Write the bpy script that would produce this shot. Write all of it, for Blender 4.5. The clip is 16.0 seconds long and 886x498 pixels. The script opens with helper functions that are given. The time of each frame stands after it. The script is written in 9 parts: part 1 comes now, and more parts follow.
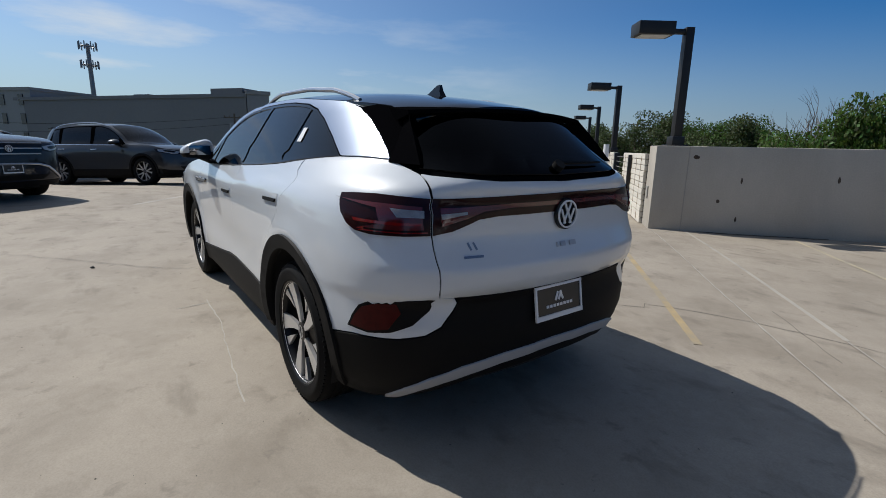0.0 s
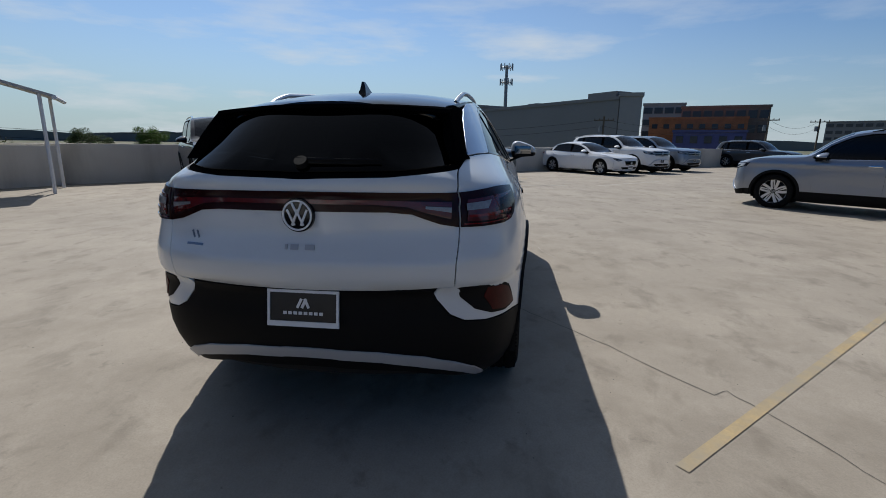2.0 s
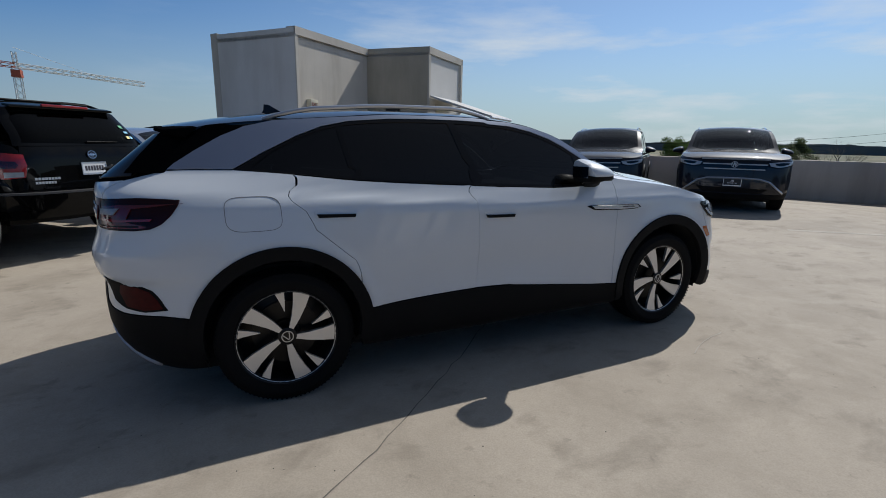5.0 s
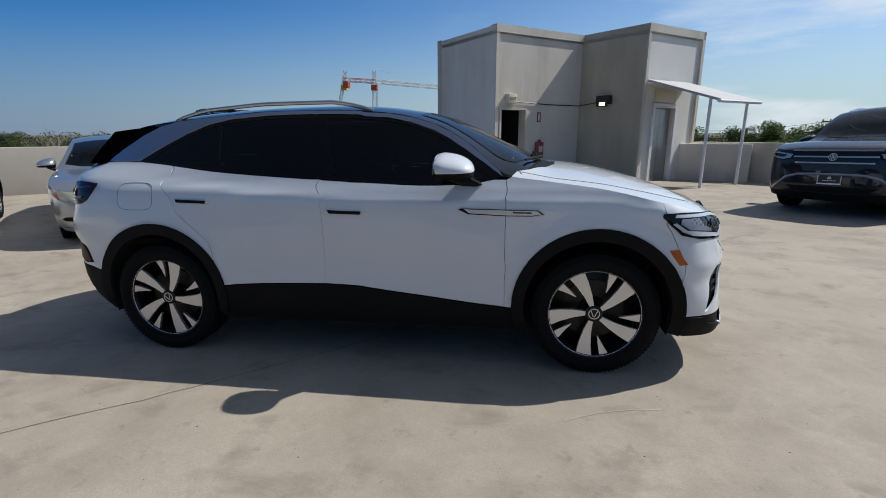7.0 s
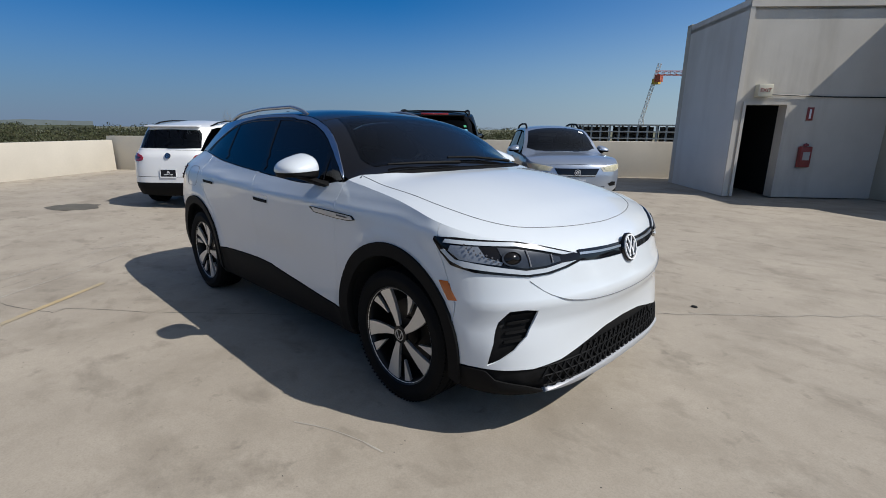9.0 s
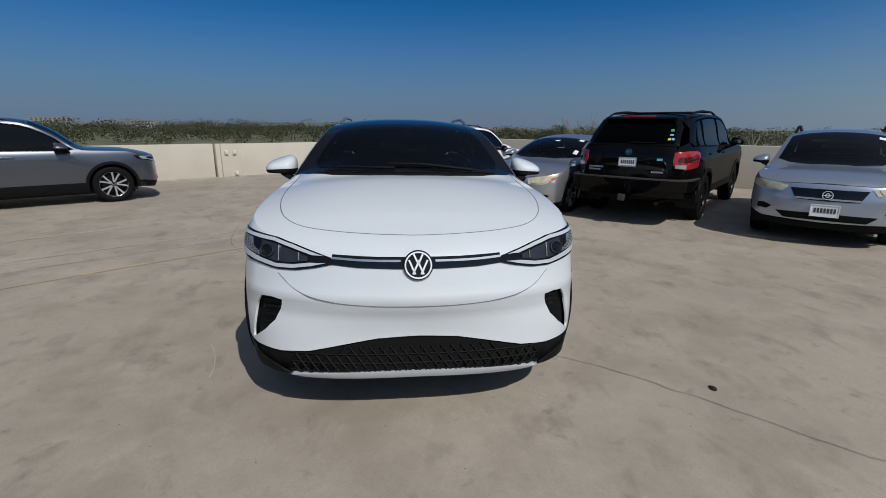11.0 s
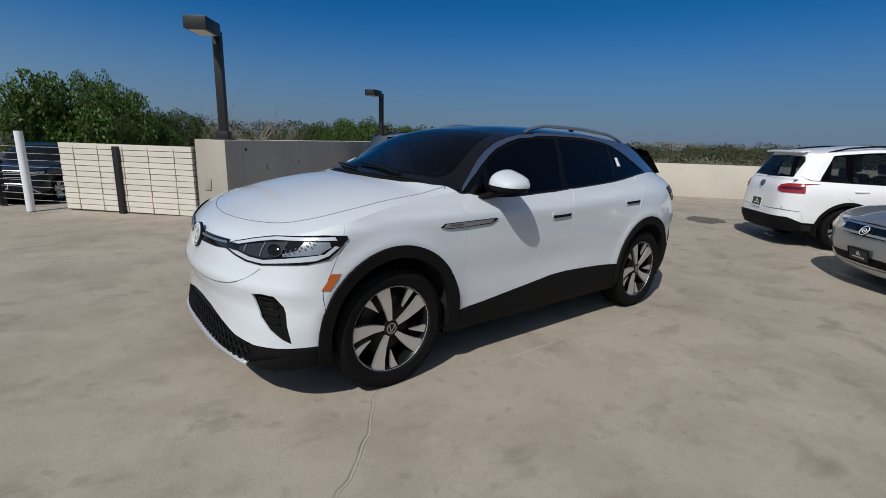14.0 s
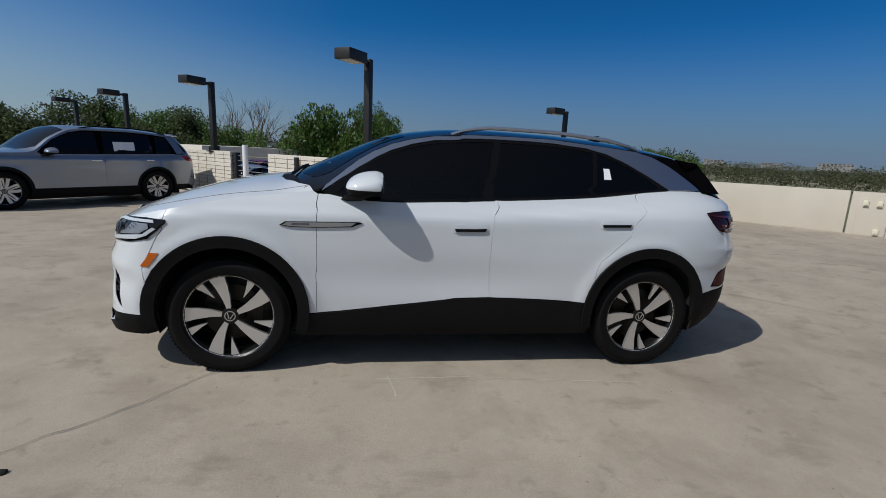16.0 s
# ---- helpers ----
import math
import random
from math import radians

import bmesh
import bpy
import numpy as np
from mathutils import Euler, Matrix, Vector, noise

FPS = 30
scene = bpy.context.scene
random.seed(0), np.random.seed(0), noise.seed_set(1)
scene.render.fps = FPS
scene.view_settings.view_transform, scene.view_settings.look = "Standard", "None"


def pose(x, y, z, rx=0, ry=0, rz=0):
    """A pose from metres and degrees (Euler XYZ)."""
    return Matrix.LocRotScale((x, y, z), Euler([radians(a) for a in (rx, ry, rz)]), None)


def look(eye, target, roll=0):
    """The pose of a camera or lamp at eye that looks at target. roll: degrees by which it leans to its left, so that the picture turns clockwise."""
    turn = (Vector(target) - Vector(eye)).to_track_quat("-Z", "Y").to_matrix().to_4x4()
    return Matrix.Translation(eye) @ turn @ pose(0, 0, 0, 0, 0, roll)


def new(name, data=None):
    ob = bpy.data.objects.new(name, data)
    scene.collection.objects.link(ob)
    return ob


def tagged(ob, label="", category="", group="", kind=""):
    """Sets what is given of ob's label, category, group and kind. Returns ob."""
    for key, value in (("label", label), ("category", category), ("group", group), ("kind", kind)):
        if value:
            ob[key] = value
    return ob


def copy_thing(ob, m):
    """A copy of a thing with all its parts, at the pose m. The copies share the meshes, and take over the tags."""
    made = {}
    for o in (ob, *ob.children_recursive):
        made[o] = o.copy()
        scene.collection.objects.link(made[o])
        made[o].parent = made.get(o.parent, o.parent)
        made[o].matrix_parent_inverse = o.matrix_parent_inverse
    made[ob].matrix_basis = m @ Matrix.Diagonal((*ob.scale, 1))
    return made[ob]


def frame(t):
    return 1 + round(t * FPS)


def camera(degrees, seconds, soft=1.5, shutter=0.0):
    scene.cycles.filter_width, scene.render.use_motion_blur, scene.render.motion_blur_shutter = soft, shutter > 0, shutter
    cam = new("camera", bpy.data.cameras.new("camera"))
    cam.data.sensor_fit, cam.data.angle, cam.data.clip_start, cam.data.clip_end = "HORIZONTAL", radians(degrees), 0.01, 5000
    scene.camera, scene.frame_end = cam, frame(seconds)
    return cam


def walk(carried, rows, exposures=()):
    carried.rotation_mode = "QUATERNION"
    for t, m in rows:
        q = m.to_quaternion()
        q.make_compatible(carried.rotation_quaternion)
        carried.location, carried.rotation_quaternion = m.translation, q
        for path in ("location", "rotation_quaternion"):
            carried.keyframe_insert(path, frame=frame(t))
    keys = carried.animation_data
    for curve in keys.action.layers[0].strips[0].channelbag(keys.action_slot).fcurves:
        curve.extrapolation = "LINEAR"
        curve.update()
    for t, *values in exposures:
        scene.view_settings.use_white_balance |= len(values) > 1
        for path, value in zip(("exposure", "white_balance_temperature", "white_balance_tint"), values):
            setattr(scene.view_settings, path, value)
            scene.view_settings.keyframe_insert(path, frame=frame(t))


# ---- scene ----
cam = camera(86.8, 16.0, soft=0.9)

PATH = [
    (0, (-3.63, 1.682, 1.275), (-2.066, 0.51, 0.85), 1.2),
    (0.5, (-3.88, 1.149, 1.27), (-2.142, 0.255, 0.845), 1.6),
    (1, (-4.067, 0.513, 1.28), (-2.185, -0.01, 0.849), 1.2),
    (1.5, (-4.098, -0.081, 1.281), (-2.156, -0.257, 0.838), 0.7),
    (2, (-4.085, -0.76, 1.292), (-2.149, -0.527, 0.848), 0.8),
    (2.5, (-3.93, -1.326, 1.293), (-2.068, -0.729, 0.868), 1.2),
    (3, (-3.67, -1.914, 1.33), (-1.957, -0.973, 0.903), 1.8),
    (3.5, (-3.278, -2.382, 1.360), (-1.753, -1.164, 0.921), 1.7),
    (5.8, (-0.619, -3.609, 1.413), (-0.237, -1.698, 0.96), 0.8),
    (6, (-0.365, -3.623, 1.416), (-0.095, -1.695, 0.958), 0.6),
    (6.5, (0.228, -3.581, 1.425), (0.23, -1.637, 0.957), 0.2),
    (7, (0.906, -3.526, 1.421), (0.601, -1.609, 0.939), -0.2),
    (7.5, (1.478, -3.357, 1.435), (0.908, -1.502, 0.95), -0.7),
    (8, (2.121, -3.136, 1.458), (1.268, -1.392, 0.975), -0.2),
    (8.5, (2.618, -2.783, 1.473), (1.513, -1.191, 0.976), 0.1),
    (8.7, (2.824, -2.634, 1.466), (1.622, -1.115, 0.968), 0.3),
    (11, (4.392, -0.143, 1.538), (2.471, 0.085, 1.034), 0.4),
    (11.5, (4.356, 0.452, 1.538), (2.421, 0.378, 1.039), 0.35),
    (12, (4.252, 1.12, 1.545), (2.364, 0.679, 1.057), 0.5),
    (12.5, (4.03, 1.653, 1.52), (2.239, 0.897, 1.053), 0.8),
    (13, (3.725, 2.215, 1.49), (2.09, 1.155, 1.041), 1.1),
    (13.5, (3.322, 2.628, 1.481), (1.859, 1.34, 1.032), 1.3),
    (14, (2.806, 3.049, 1.466), (1.563, 1.549, 1.016), 1.7),
    (14.5, (2.277, 3.295, 1.455), (1.251, 1.638, 1.008), 1.9),
    (15, (1.699, 3.533, 1.437), (0.912, 1.745, 1.009), 2.3),
    (15.5, (1.171, 3.654, 1.427), (0.591, 1.786, 1.013), 2.6),
    (16, (0.633, 3.795, 1.412), (0.264, 1.87, 1.016), 2.6),
]
walk(cam, [(t, look(eye, target, roll)) for t, eye, target, roll in PATH], [(0.0, 0.08), (1.5, 0.0), (3.5, 0.0), (5.0, 0.04), (6.0, 0.12), (7.0, 0.30), (8.5, 0.32), (10.0, -0.05), (11.0, -0.18), (12.5, -0.15), (14.5, -0.1), (16.0, -0.1)])

# ---- light ----
SUN_AZ, SUN_EL = radians(25.5), radians(47)
world = bpy.data.worlds.new("sky")
scene.world = world
world.use_nodes = True
wn = world.node_tree.nodes
wl = world.node_tree.links
sky = wn.new("ShaderNodeTexSky")
sky.sky_type = "NISHITA"
sky.sun_disc = False
sky.sun_elevation = SUN_EL
sky.sun_rotation = math.pi / 2 - SUN_AZ
sky.altitude = 200
sky.air_density = 1.0
sky.dust_density = 0.15
sky.ozone_density = 4.0
# thin streaky clouds, mostly low over the side towards the sun
wtc = wn.new("ShaderNodeTexCoord")
wmap = wn.new("ShaderNodeMapping")
wmap.inputs["Scale"].default_value = (1.3, 1.3, 7.0)
cloud = wn.new("ShaderNodeTexNoise")
cloud.inputs["Scale"].default_value = 2.1
cloud.inputs["Detail"].default_value = 7
cloud.inputs["Roughness"].default_value = 0.58
ramp = wn.new("ShaderNodeValToRGB")
ramp.color_ramp.elements[0].position = 0.48
ramp.color_ramp.elements[1].position = 0.68
sep = wn.new("ShaderNodeSeparateXYZ")
side = wn.new("ShaderNodeMapRange")
side.inputs["From Min"].default_value = 0.25
side.inputs["From Max"].default_value = 0.85
low = wn.new("ShaderNodeMapRange")
low.inputs["From Min"].default_value = 0.34
low.inputs["From Max"].default_value = 0.12
mul1 = wn.new("ShaderNodeMath")
mul1.operation = "MULTIPLY"
mul2 = wn.new("ShaderNodeMath")
mul2.operation = "MULTIPLY"
mixc = wn.new("ShaderNodeMix")
mixc.data_type = "RGBA"
mixc.inputs[7].default_value = (8.2, 8.9, 9.5, 1)
bg = wn["Background"]
bg.inputs["Strength"].default_value = 0.074
wl.new(wtc.outputs["Generated"], wmap.inputs["Vector"])
wl.new(wmap.outputs[0], cloud.inputs["Vector"])
wl.new(cloud.outputs["Fac"], ramp.inputs["Fac"])
wl.new(wtc.outputs["Generated"], sep.inputs[0])
dotm = wn.new("ShaderNodeVectorMath")
dotm.operation = "DOT_PRODUCT"
dotm.inputs[1].default_value = (math.cos(SUN_AZ), math.sin(SUN_AZ), 0)
wl.new(wtc.outputs["Generated"], dotm.inputs[0])
wl.new(dotm.outputs["Value"], side.inputs["Value"])
wl.new(sep.outputs["Z"], low.inputs["Value"])
wl.new(side.outputs[0], mul1.inputs[0])
wl.new(low.outputs[0], mul1.inputs[1])
wl.new(mul1.outputs[0], mul2.inputs[0])
wl.new(ramp.outputs["Color"], mul2.inputs[1])
wl.new(mul2.outputs[0], mixc.inputs[0])
gam = wn.new("ShaderNodeGamma")
gam.inputs["Gamma"].default_value = 1.38
wl.new(sky.outputs[0], gam.inputs["Color"])
tone = wn.new("ShaderNodeMix")
tone.data_type = "RGBA"
tone.blend_type = "MULTIPLY"
tone.inputs[0].default_value = 1.0
tone.inputs[7].default_value = (0.39, 0.61, 0.65, 1)
wl.new(gam.outputs[0], tone.inputs[6])
# the clear air away from the sun is deeper
away = wn.new("ShaderNodeMapRange")
away.interpolation_type = "SMOOTHSTEP"
for key, val in (("From Min", -1.0), ("From Max", 0.2), ("To Min", 0.60), ("To Max", 0.90)):
    away.inputs[key].default_value = val
wl.new(dotm.outputs["Value"], away.inputs["Value"])
deep = wn.new("ShaderNodeVectorMath")
deep.operation = "SCALE"
wl.new(tone.outputs[2], deep.inputs[0])
wl.new(away.outputs[0], deep.inputs["Scale"])
# deeper and bluer low down, paler and brighter overhead
lowtone = wn.new("ShaderNodeMix")
lowtone.data_type = "RGBA"
lowtone.inputs[6].default_value = (0.76, 0.80, 0.98, 1)
lowtone.inputs[7].default_value = (1.55, 1.53, 1.52, 1)
rise = wn.new("ShaderNodeMapRange")
rise.interpolation_type = "SMOOTHSTEP"
for key, val in (("From Min", 0.0), ("From Max", 0.9)):
    rise.inputs[key].default_value = val
wl.new(sep.outputs["Z"], rise.inputs["Value"])
wl.new(rise.outputs[0], lowtone.inputs[0])
graded = wn.new("ShaderNodeVectorMath")
graded.operation = "MULTIPLY"
wl.new(deep.outputs[0], graded.inputs[0])
wl.new(lowtone.outputs[2], graded.inputs[1])
pale = wn.new("ShaderNodeMapRange")
for key, val in (("From Min", 0.3), ("From Max", 0.85), ("To Min", 1.10), ("To Max", 0.55)):
    pale.inputs[key].default_value = val
wl.new(sep.outputs["Z"], pale.inputs["Value"])
hsv = wn.new("ShaderNodeHueSaturation")
glare = wn.new("ShaderNodeMapRange")
for key, val in (("From Min", -0.4), ("From Max", 0.8), ("To Min", 1.0), ("To Max", 0.72)):
    glare.inputs[key].default_value = val
wl.new(dotm.outputs["Value"], glare.inputs["Value"])
satmul = wn.new("ShaderNodeMath")
satmul.operation = "MULTIPLY"
wl.new(pale.outputs[0], satmul.inputs[0])
wl.new(glare.outputs[0], satmul.inputs[1])
wl.new(satmul.outputs[0], hsv.inputs["Saturation"])
wl.new(graded.outputs[0], hsv.inputs["Color"])
# haze low over the horizon, brighter under the sun
hazecol = wn.new("ShaderNodeMix")
hazecol.data_type = "RGBA"
hazecol.inputs[6].default_value = (1.7, 2.3, 3.75, 1)
hazecol.inputs[7].default_value = (5.4, 6.5, 7.1, 1)
sunny = wn.new("ShaderNodeMapRange")
sunny.interpolation_type = "SMOOTHSTEP"
sunny.inputs["From Min"].default_value = -0.9
sunny.inputs["From Max"].default_value = 1.0
wl.new(dotm.outputs["Value"], sunny.inputs["Value"])
wl.new(sunny.outputs[0], hazecol.inputs[0])
hazefac = wn.new("ShaderNodeMapRange")
hazefac.interpolation_type = "SMOOTHSTEP"
for key, val in (("From Min", -0.02), ("From Max", 0.25), ("To Min", 0.9), ("To Max", 0.0)):
    hazefac.inputs[key].default_value = val
wl.new(sep.outputs["Z"], hazefac.inputs["Value"])
hazed = wn.new("ShaderNodeMix")
hazed.data_type = "RGBA"
wl.new(hazefac.outputs[0], hazed.inputs[0])
# towards the sun the air is less violet
wash = wn.new("ShaderNodeMix")
wash.data_type = "RGBA"
wash.inputs[6].default_value = (1.0, 1.0, 1.0, 1)
wash.inputs[7].default_value = (1.06, 1.03, 0.92, 1)
wl.new(sunny.outputs[0], wash.inputs[0])
washed = wn.new("ShaderNodeVectorMath")
washed.operation = "MULTIPLY"
wl.new(hsv.outputs[0], washed.inputs[0])
wl.new(wash.outputs[2], washed.inputs[1])
wl.new(washed.outputs[0], hazed.inputs[6])
wl.new(hazecol.outputs[2], hazed.inputs[7])
wl.new(hazed.outputs[2], mixc.inputs[6])
wl.new(mixc.outputs[2], bg.inputs["Color"])
sun_data = bpy.data.lights.new("sun", "SUN")
sun_data.energy = 3.75
sun_data.angle = radians(0.53)
sun_data.color = (1.0, 0.97, 0.93)
sun = new("sun", sun_data)
sun.matrix_world = look((0, 0, 0), (-math.cos(SUN_AZ) * math.cos(SUN_EL), -math.sin(SUN_AZ) * math.cos(SUN_EL), -math.sin(SUN_EL)))
scene.view_settings.exposure = 0.0


# ---- materials ----
def material(name, base, rough=0.5, metal=0.0, vary=0.12, scale=6.0, fine=60.0, bump=0.0, coat=0.0, spec=0.5, dark=None, dark_cut=(0.55, 0.75), rand=0.0, drip=1.0, leafy=0.0):
    """A plain surface with colour varied at a coarse and a fine scale, stains and relief."""
    m = bpy.data.materials.new(name)
    m.use_nodes = True
    n, l = m.node_tree.nodes, m.node_tree.links
    b = n["Principled BSDF"]
    b.inputs["Roughness"].default_value = rough
    b.inputs["Metallic"].default_value = metal
    b.inputs["Coat Weight"].default_value = coat
    b.inputs["Coat Roughness"].default_value = 0.03
    b.inputs["Specular IOR Level"].default_value = spec
    tc = n.new("ShaderNodeTexCoord")
    big = n.new("ShaderNodeTexNoise")
    big.inputs["Scale"].default_value = scale
    big.inputs["Detail"].default_value = 5
    small = n.new("ShaderNodeTexNoise")
    small.inputs["Scale"].default_value = fine
    small.inputs["Detail"].default_value = 3
    l.new(tc.outputs["Object"], big.inputs["Vector"])
    l.new(tc.outputs["Object"], small.inputs["Vector"])
    add = n.new("ShaderNodeMath")
    add.operation = "MULTIPLY_ADD"
    add.inputs[1].default_value = 0.6
    l.new(big.outputs["Fac"], add.inputs[0])
    half = n.new("ShaderNodeMath")
    half.operation = "MULTIPLY"
    half.inputs[1].default_value = 0.4
    l.new(small.outputs["Fac"], half.inputs[0])
    l.new(half.outputs[0], add.inputs[2])
    val = n.new("ShaderNodeMapRange")
    val.inputs["From Min"].default_value = 0.3
    val.inputs["From Max"].default_value = 0.7
    val.inputs["To Min"].default_value = 1 - vary
    val.inputs["To Max"].default_value = 1 + vary
    l.new(add.outputs[0], val.inputs["Value"])
    scaled = n.new("ShaderNodeVectorMath")
    scaled.operation = "SCALE"
    scaled.inputs[0].default_value = base
    fac = val.outputs[0]
    if rand:
        info = n.new("ShaderNodeObjectInfo")
        rr = n.new("ShaderNodeMapRange")
        rr.inputs["To Min"].default_value = 1 - rand
        rr.inputs["To Max"].default_value = 1 + rand
        l.new(info.outputs["Random"], rr.inputs["Value"])
        mm = n.new("ShaderNodeMath")
        mm.operation = "MULTIPLY"
        l.new(fac, mm.inputs[0])
        l.new(rr.outputs[0], mm.inputs[1])
        fac = mm.outputs[0]
    l.new(fac, scaled.inputs["Scale"])
    col = scaled.outputs[0]
    if leafy:
        geo = n.new("ShaderNodeNewGeometry")
        hs = n.new("ShaderNodeHueSaturation")
        for key, lo, hi in (("Hue", 0.5 - 0.045 * leafy, 0.5 + 0.03 * leafy), ("Value", 1 - 0.55 * leafy, 1 + 0.55 * leafy)):
            mr = n.new("ShaderNodeMapRange")
            mr.inputs["To Min"].default_value, mr.inputs["To Max"].default_value = lo, hi
            l.new(geo.outputs["Random Per Island"], mr.inputs["Value"])
            l.new(mr.outputs[0], hs.inputs[key])
        l.new(col, hs.inputs["Color"])
        col = hs.outputs[0]
    if dark:
        st = n.new("ShaderNodeTexNoise")
        st.inputs["Scale"].default_value = scale * 0.35
        st.inputs["Detail"].default_value = 9
        st.inputs["Roughness"].default_value = 0.62
        mp = n.new("ShaderNodeMapping")
        mp.inputs["Scale"].default_value = (1, 1, drip)
        l.new(tc.outputs["Object"], mp.inputs["Vector"])
        l.new(mp.outputs[0], st.inputs["Vector"])
        cut = n.new("ShaderNodeMapRange")
        cut.inputs["From Min"].default_value, cut.inputs["From Max"].default_value = dark_cut
        l.new(st.outputs["Fac"], cut.inputs["Value"])
        mx = n.new("ShaderNodeMix")
        mx.data_type = "RGBA"
        l.new(cut.outputs[0], mx.inputs[0])
        l.new(col, mx.inputs[6])
        mx.inputs[7].default_value = (*dark, 1)
        col = mx.outputs[2]
    l.new(col, b.inputs["Base Color"])
    if bump:
        bp = n.new("ShaderNodeBump")
        bp.inputs["Strength"].default_value = bump
        bp.inputs["Distance"].default_value = 0.01
        l.new(add.outputs[0], bp.inputs["Height"])
        l.new(bp.outputs[0], b.inputs["Normal"])
    if leafy:
        # light shines through thin leaves
        tl = n.new("ShaderNodeBsdfTranslucent")
        l.new(col, tl.inputs["Color"])
        ms = n.new("ShaderNodeMixShader")
        ms.inputs[0].default_value = 0.4
        l.new(b.outputs[0], ms.inputs[1])
        l.new(tl.outputs[0], ms.inputs[2])
        l.new(ms.outputs[0], n["Material Output"].inputs["Surface"])
    return m


def glass(name, tint, ior=1.45):
    m = bpy.data.materials.new(name)
    m.use_nodes = True
    n, l = m.node_tree.nodes, m.node_tree.links
    n.remove(n["Principled BSDF"])
    tr = n.new("ShaderNodeBsdfTransparent")
    tr.inputs["Color"].default_value = (*tint, 1)
    gl = n.new("ShaderNodeBsdfGlossy")
    gl.inputs["Roughness"].default_value = 0.015
    fr = n.new("ShaderNodeFresnel")
    fr.inputs["IOR"].default_value = ior
    mx = n.new("ShaderNodeMixShader")
    l.new(fr.outputs[0], mx.inputs[0])
    l.new(tr.outputs[0], mx.inputs[1])
    l.new(gl.outputs[0], mx.inputs[2])
    l.new(mx.outputs[0], n["Material Output"].inputs["Surface"])
    return m


def glow(name, colour, strength):
    m = bpy.data.materials.new(name)
    m.use_nodes = True
    b = m.node_tree.nodes["Principled BSDF"]
    b.inputs["Base Color"].default_value = (*colour, 1)
    b.inputs["Emission Color"].default_value = (*colour, 1)
    b.inputs["Emission Strength"].default_value = strength
    return m


def paint(name, base, metal=0.0, rough=0.3, coat=0.8, spec=0.3):
    return material(name, base, rough, metal, vary=0.02, scale=3, fine=400, coat=coat, spec=spec)


WHITE = paint("white_paint", (0.60, 0.635, 0.66), 0.0, 0.4, 1.0)
WHITE2 = paint("white_paint_plain", (0.78, 0.78, 0.77), 0.0, 0.35)
SILVER = paint("silver_paint", (0.42, 0.44, 0.46), 0.75, 0.32)
SILVER_ROOF = paint("silver_roof_paint", (0.31, 0.35, 0.43), 0.9, 0.28)
SILVER_BLUE = paint("pale_silver_paint", (0.25, 0.28, 0.335), 0.7, 0.33)
GREY = paint("grey_metallic_paint", (0.045, 0.048, 0.053), 0.5, 0.33, 0.6, 0.2)
GREY2 = paint("slate_metallic_paint", (0.10, 0.11, 0.132), 0.72, 0.30)
DARK = paint("dark_blue_paint", (0.008, 0.011, 0.019), 0.0, 0.45, 0.8, 0.1)
SATIN_BLACK = material("satin_black", (0.003, 0.003, 0.0035), 0.25, vary=0.03, spec=0.0)
SEAM = material("panel_seam", (0.16, 0.165, 0.17), 0.8, vary=0.03)
MIRROR = material("mirror_glass", (0.22, 0.23, 0.25), 0.03, 1.0, vary=0.01)
BLACK = paint("black_paint", (0.003, 0.003, 0.003), 0.0, 0.5, 0.4, 0.0)
BLUEGREY = paint("blue_grey_paint", (0.20, 0.24, 0.30), 0.6, 0.33)
GLOSS_BLACK = material("gloss_black", (0.005, 0.005, 0.006), 0.06, vary=0.02, spec=0.45)
PLASTIC = material("black_plastic", (0.007, 0.007, 0.0072), 0.62, vary=0.1, fine=900, bump=0.05, spec=0.1)
INNER = material("dark_inner", (0.006, 0.006, 0.006), 0.9, vary=0.05)
RUBBER = material("rubber", (0.006, 0.006, 0.006), 0.75, vary=0.15, scale=9, fine=160, bump=0.15, spec=0.12)
CHROME = material("chrome", (0.75, 0.76, 0.78), 0.12, 1.0, vary=0.02)
SATIN = material("satin_silver", (0.52, 0.53, 0.55), 0.34, 0.9, vary=0.03)
ALLOY = material("machined_alloy", (0.64, 0.64, 0.64), 0.34, 0.8, vary=0.04, fine=500)
ALLOY_DARK = material("dark_alloy", (0.006, 0.006, 0.006), 0.35, 0.0, vary=0.05, spec=0.3)
STEEL = material("brake_steel", (0.028, 0.027, 0.026), 0.4, 0.9, vary=0.1)
TINT = glass("tinted_glass", (0.045, 0.05, 0.055))
CLEAR_TINT = glass("light_tinted_glass", (0.42, 0.45, 0.44))
PRIVACY = glass("privacy_glass", (0.010, 0.011, 0.012), 1.46)
REAR_GLASS = glass("dark_rear_glass", (0.007, 0.008, 0.009), 1.22)
BAR_SILVER = material("silver_grille_bar", (0.42, 0.41, 0.40), 0.4, 0.5, vary=0.04)
SCREEN_DARK = glass("dark_windscreen", (0.12, 0.13, 0.135), 1.62)
SCREEN_CLEAR = glass("clear_windscreen", (0.62, 0.66, 0.64))
SCREEN = glass("windscreen_glass", (0.27, 0.29, 0.295))
RED = material("red_lens", (0.17, 0.006, 0.006), 0.08, vary=0.15, scale=30, fine=300, coat=0.8)
RED_PLAIN = material("plain_red_lens", (0.30, 0.010, 0.012), 0.1, vary=0.25, scale=30, fine=300, coat=0.8)
LAMP_RED = material("deep_red_lens", (0.085, 0.008, 0.009), 0.12, vary=0.35, scale=18, fine=200, coat=0.4)
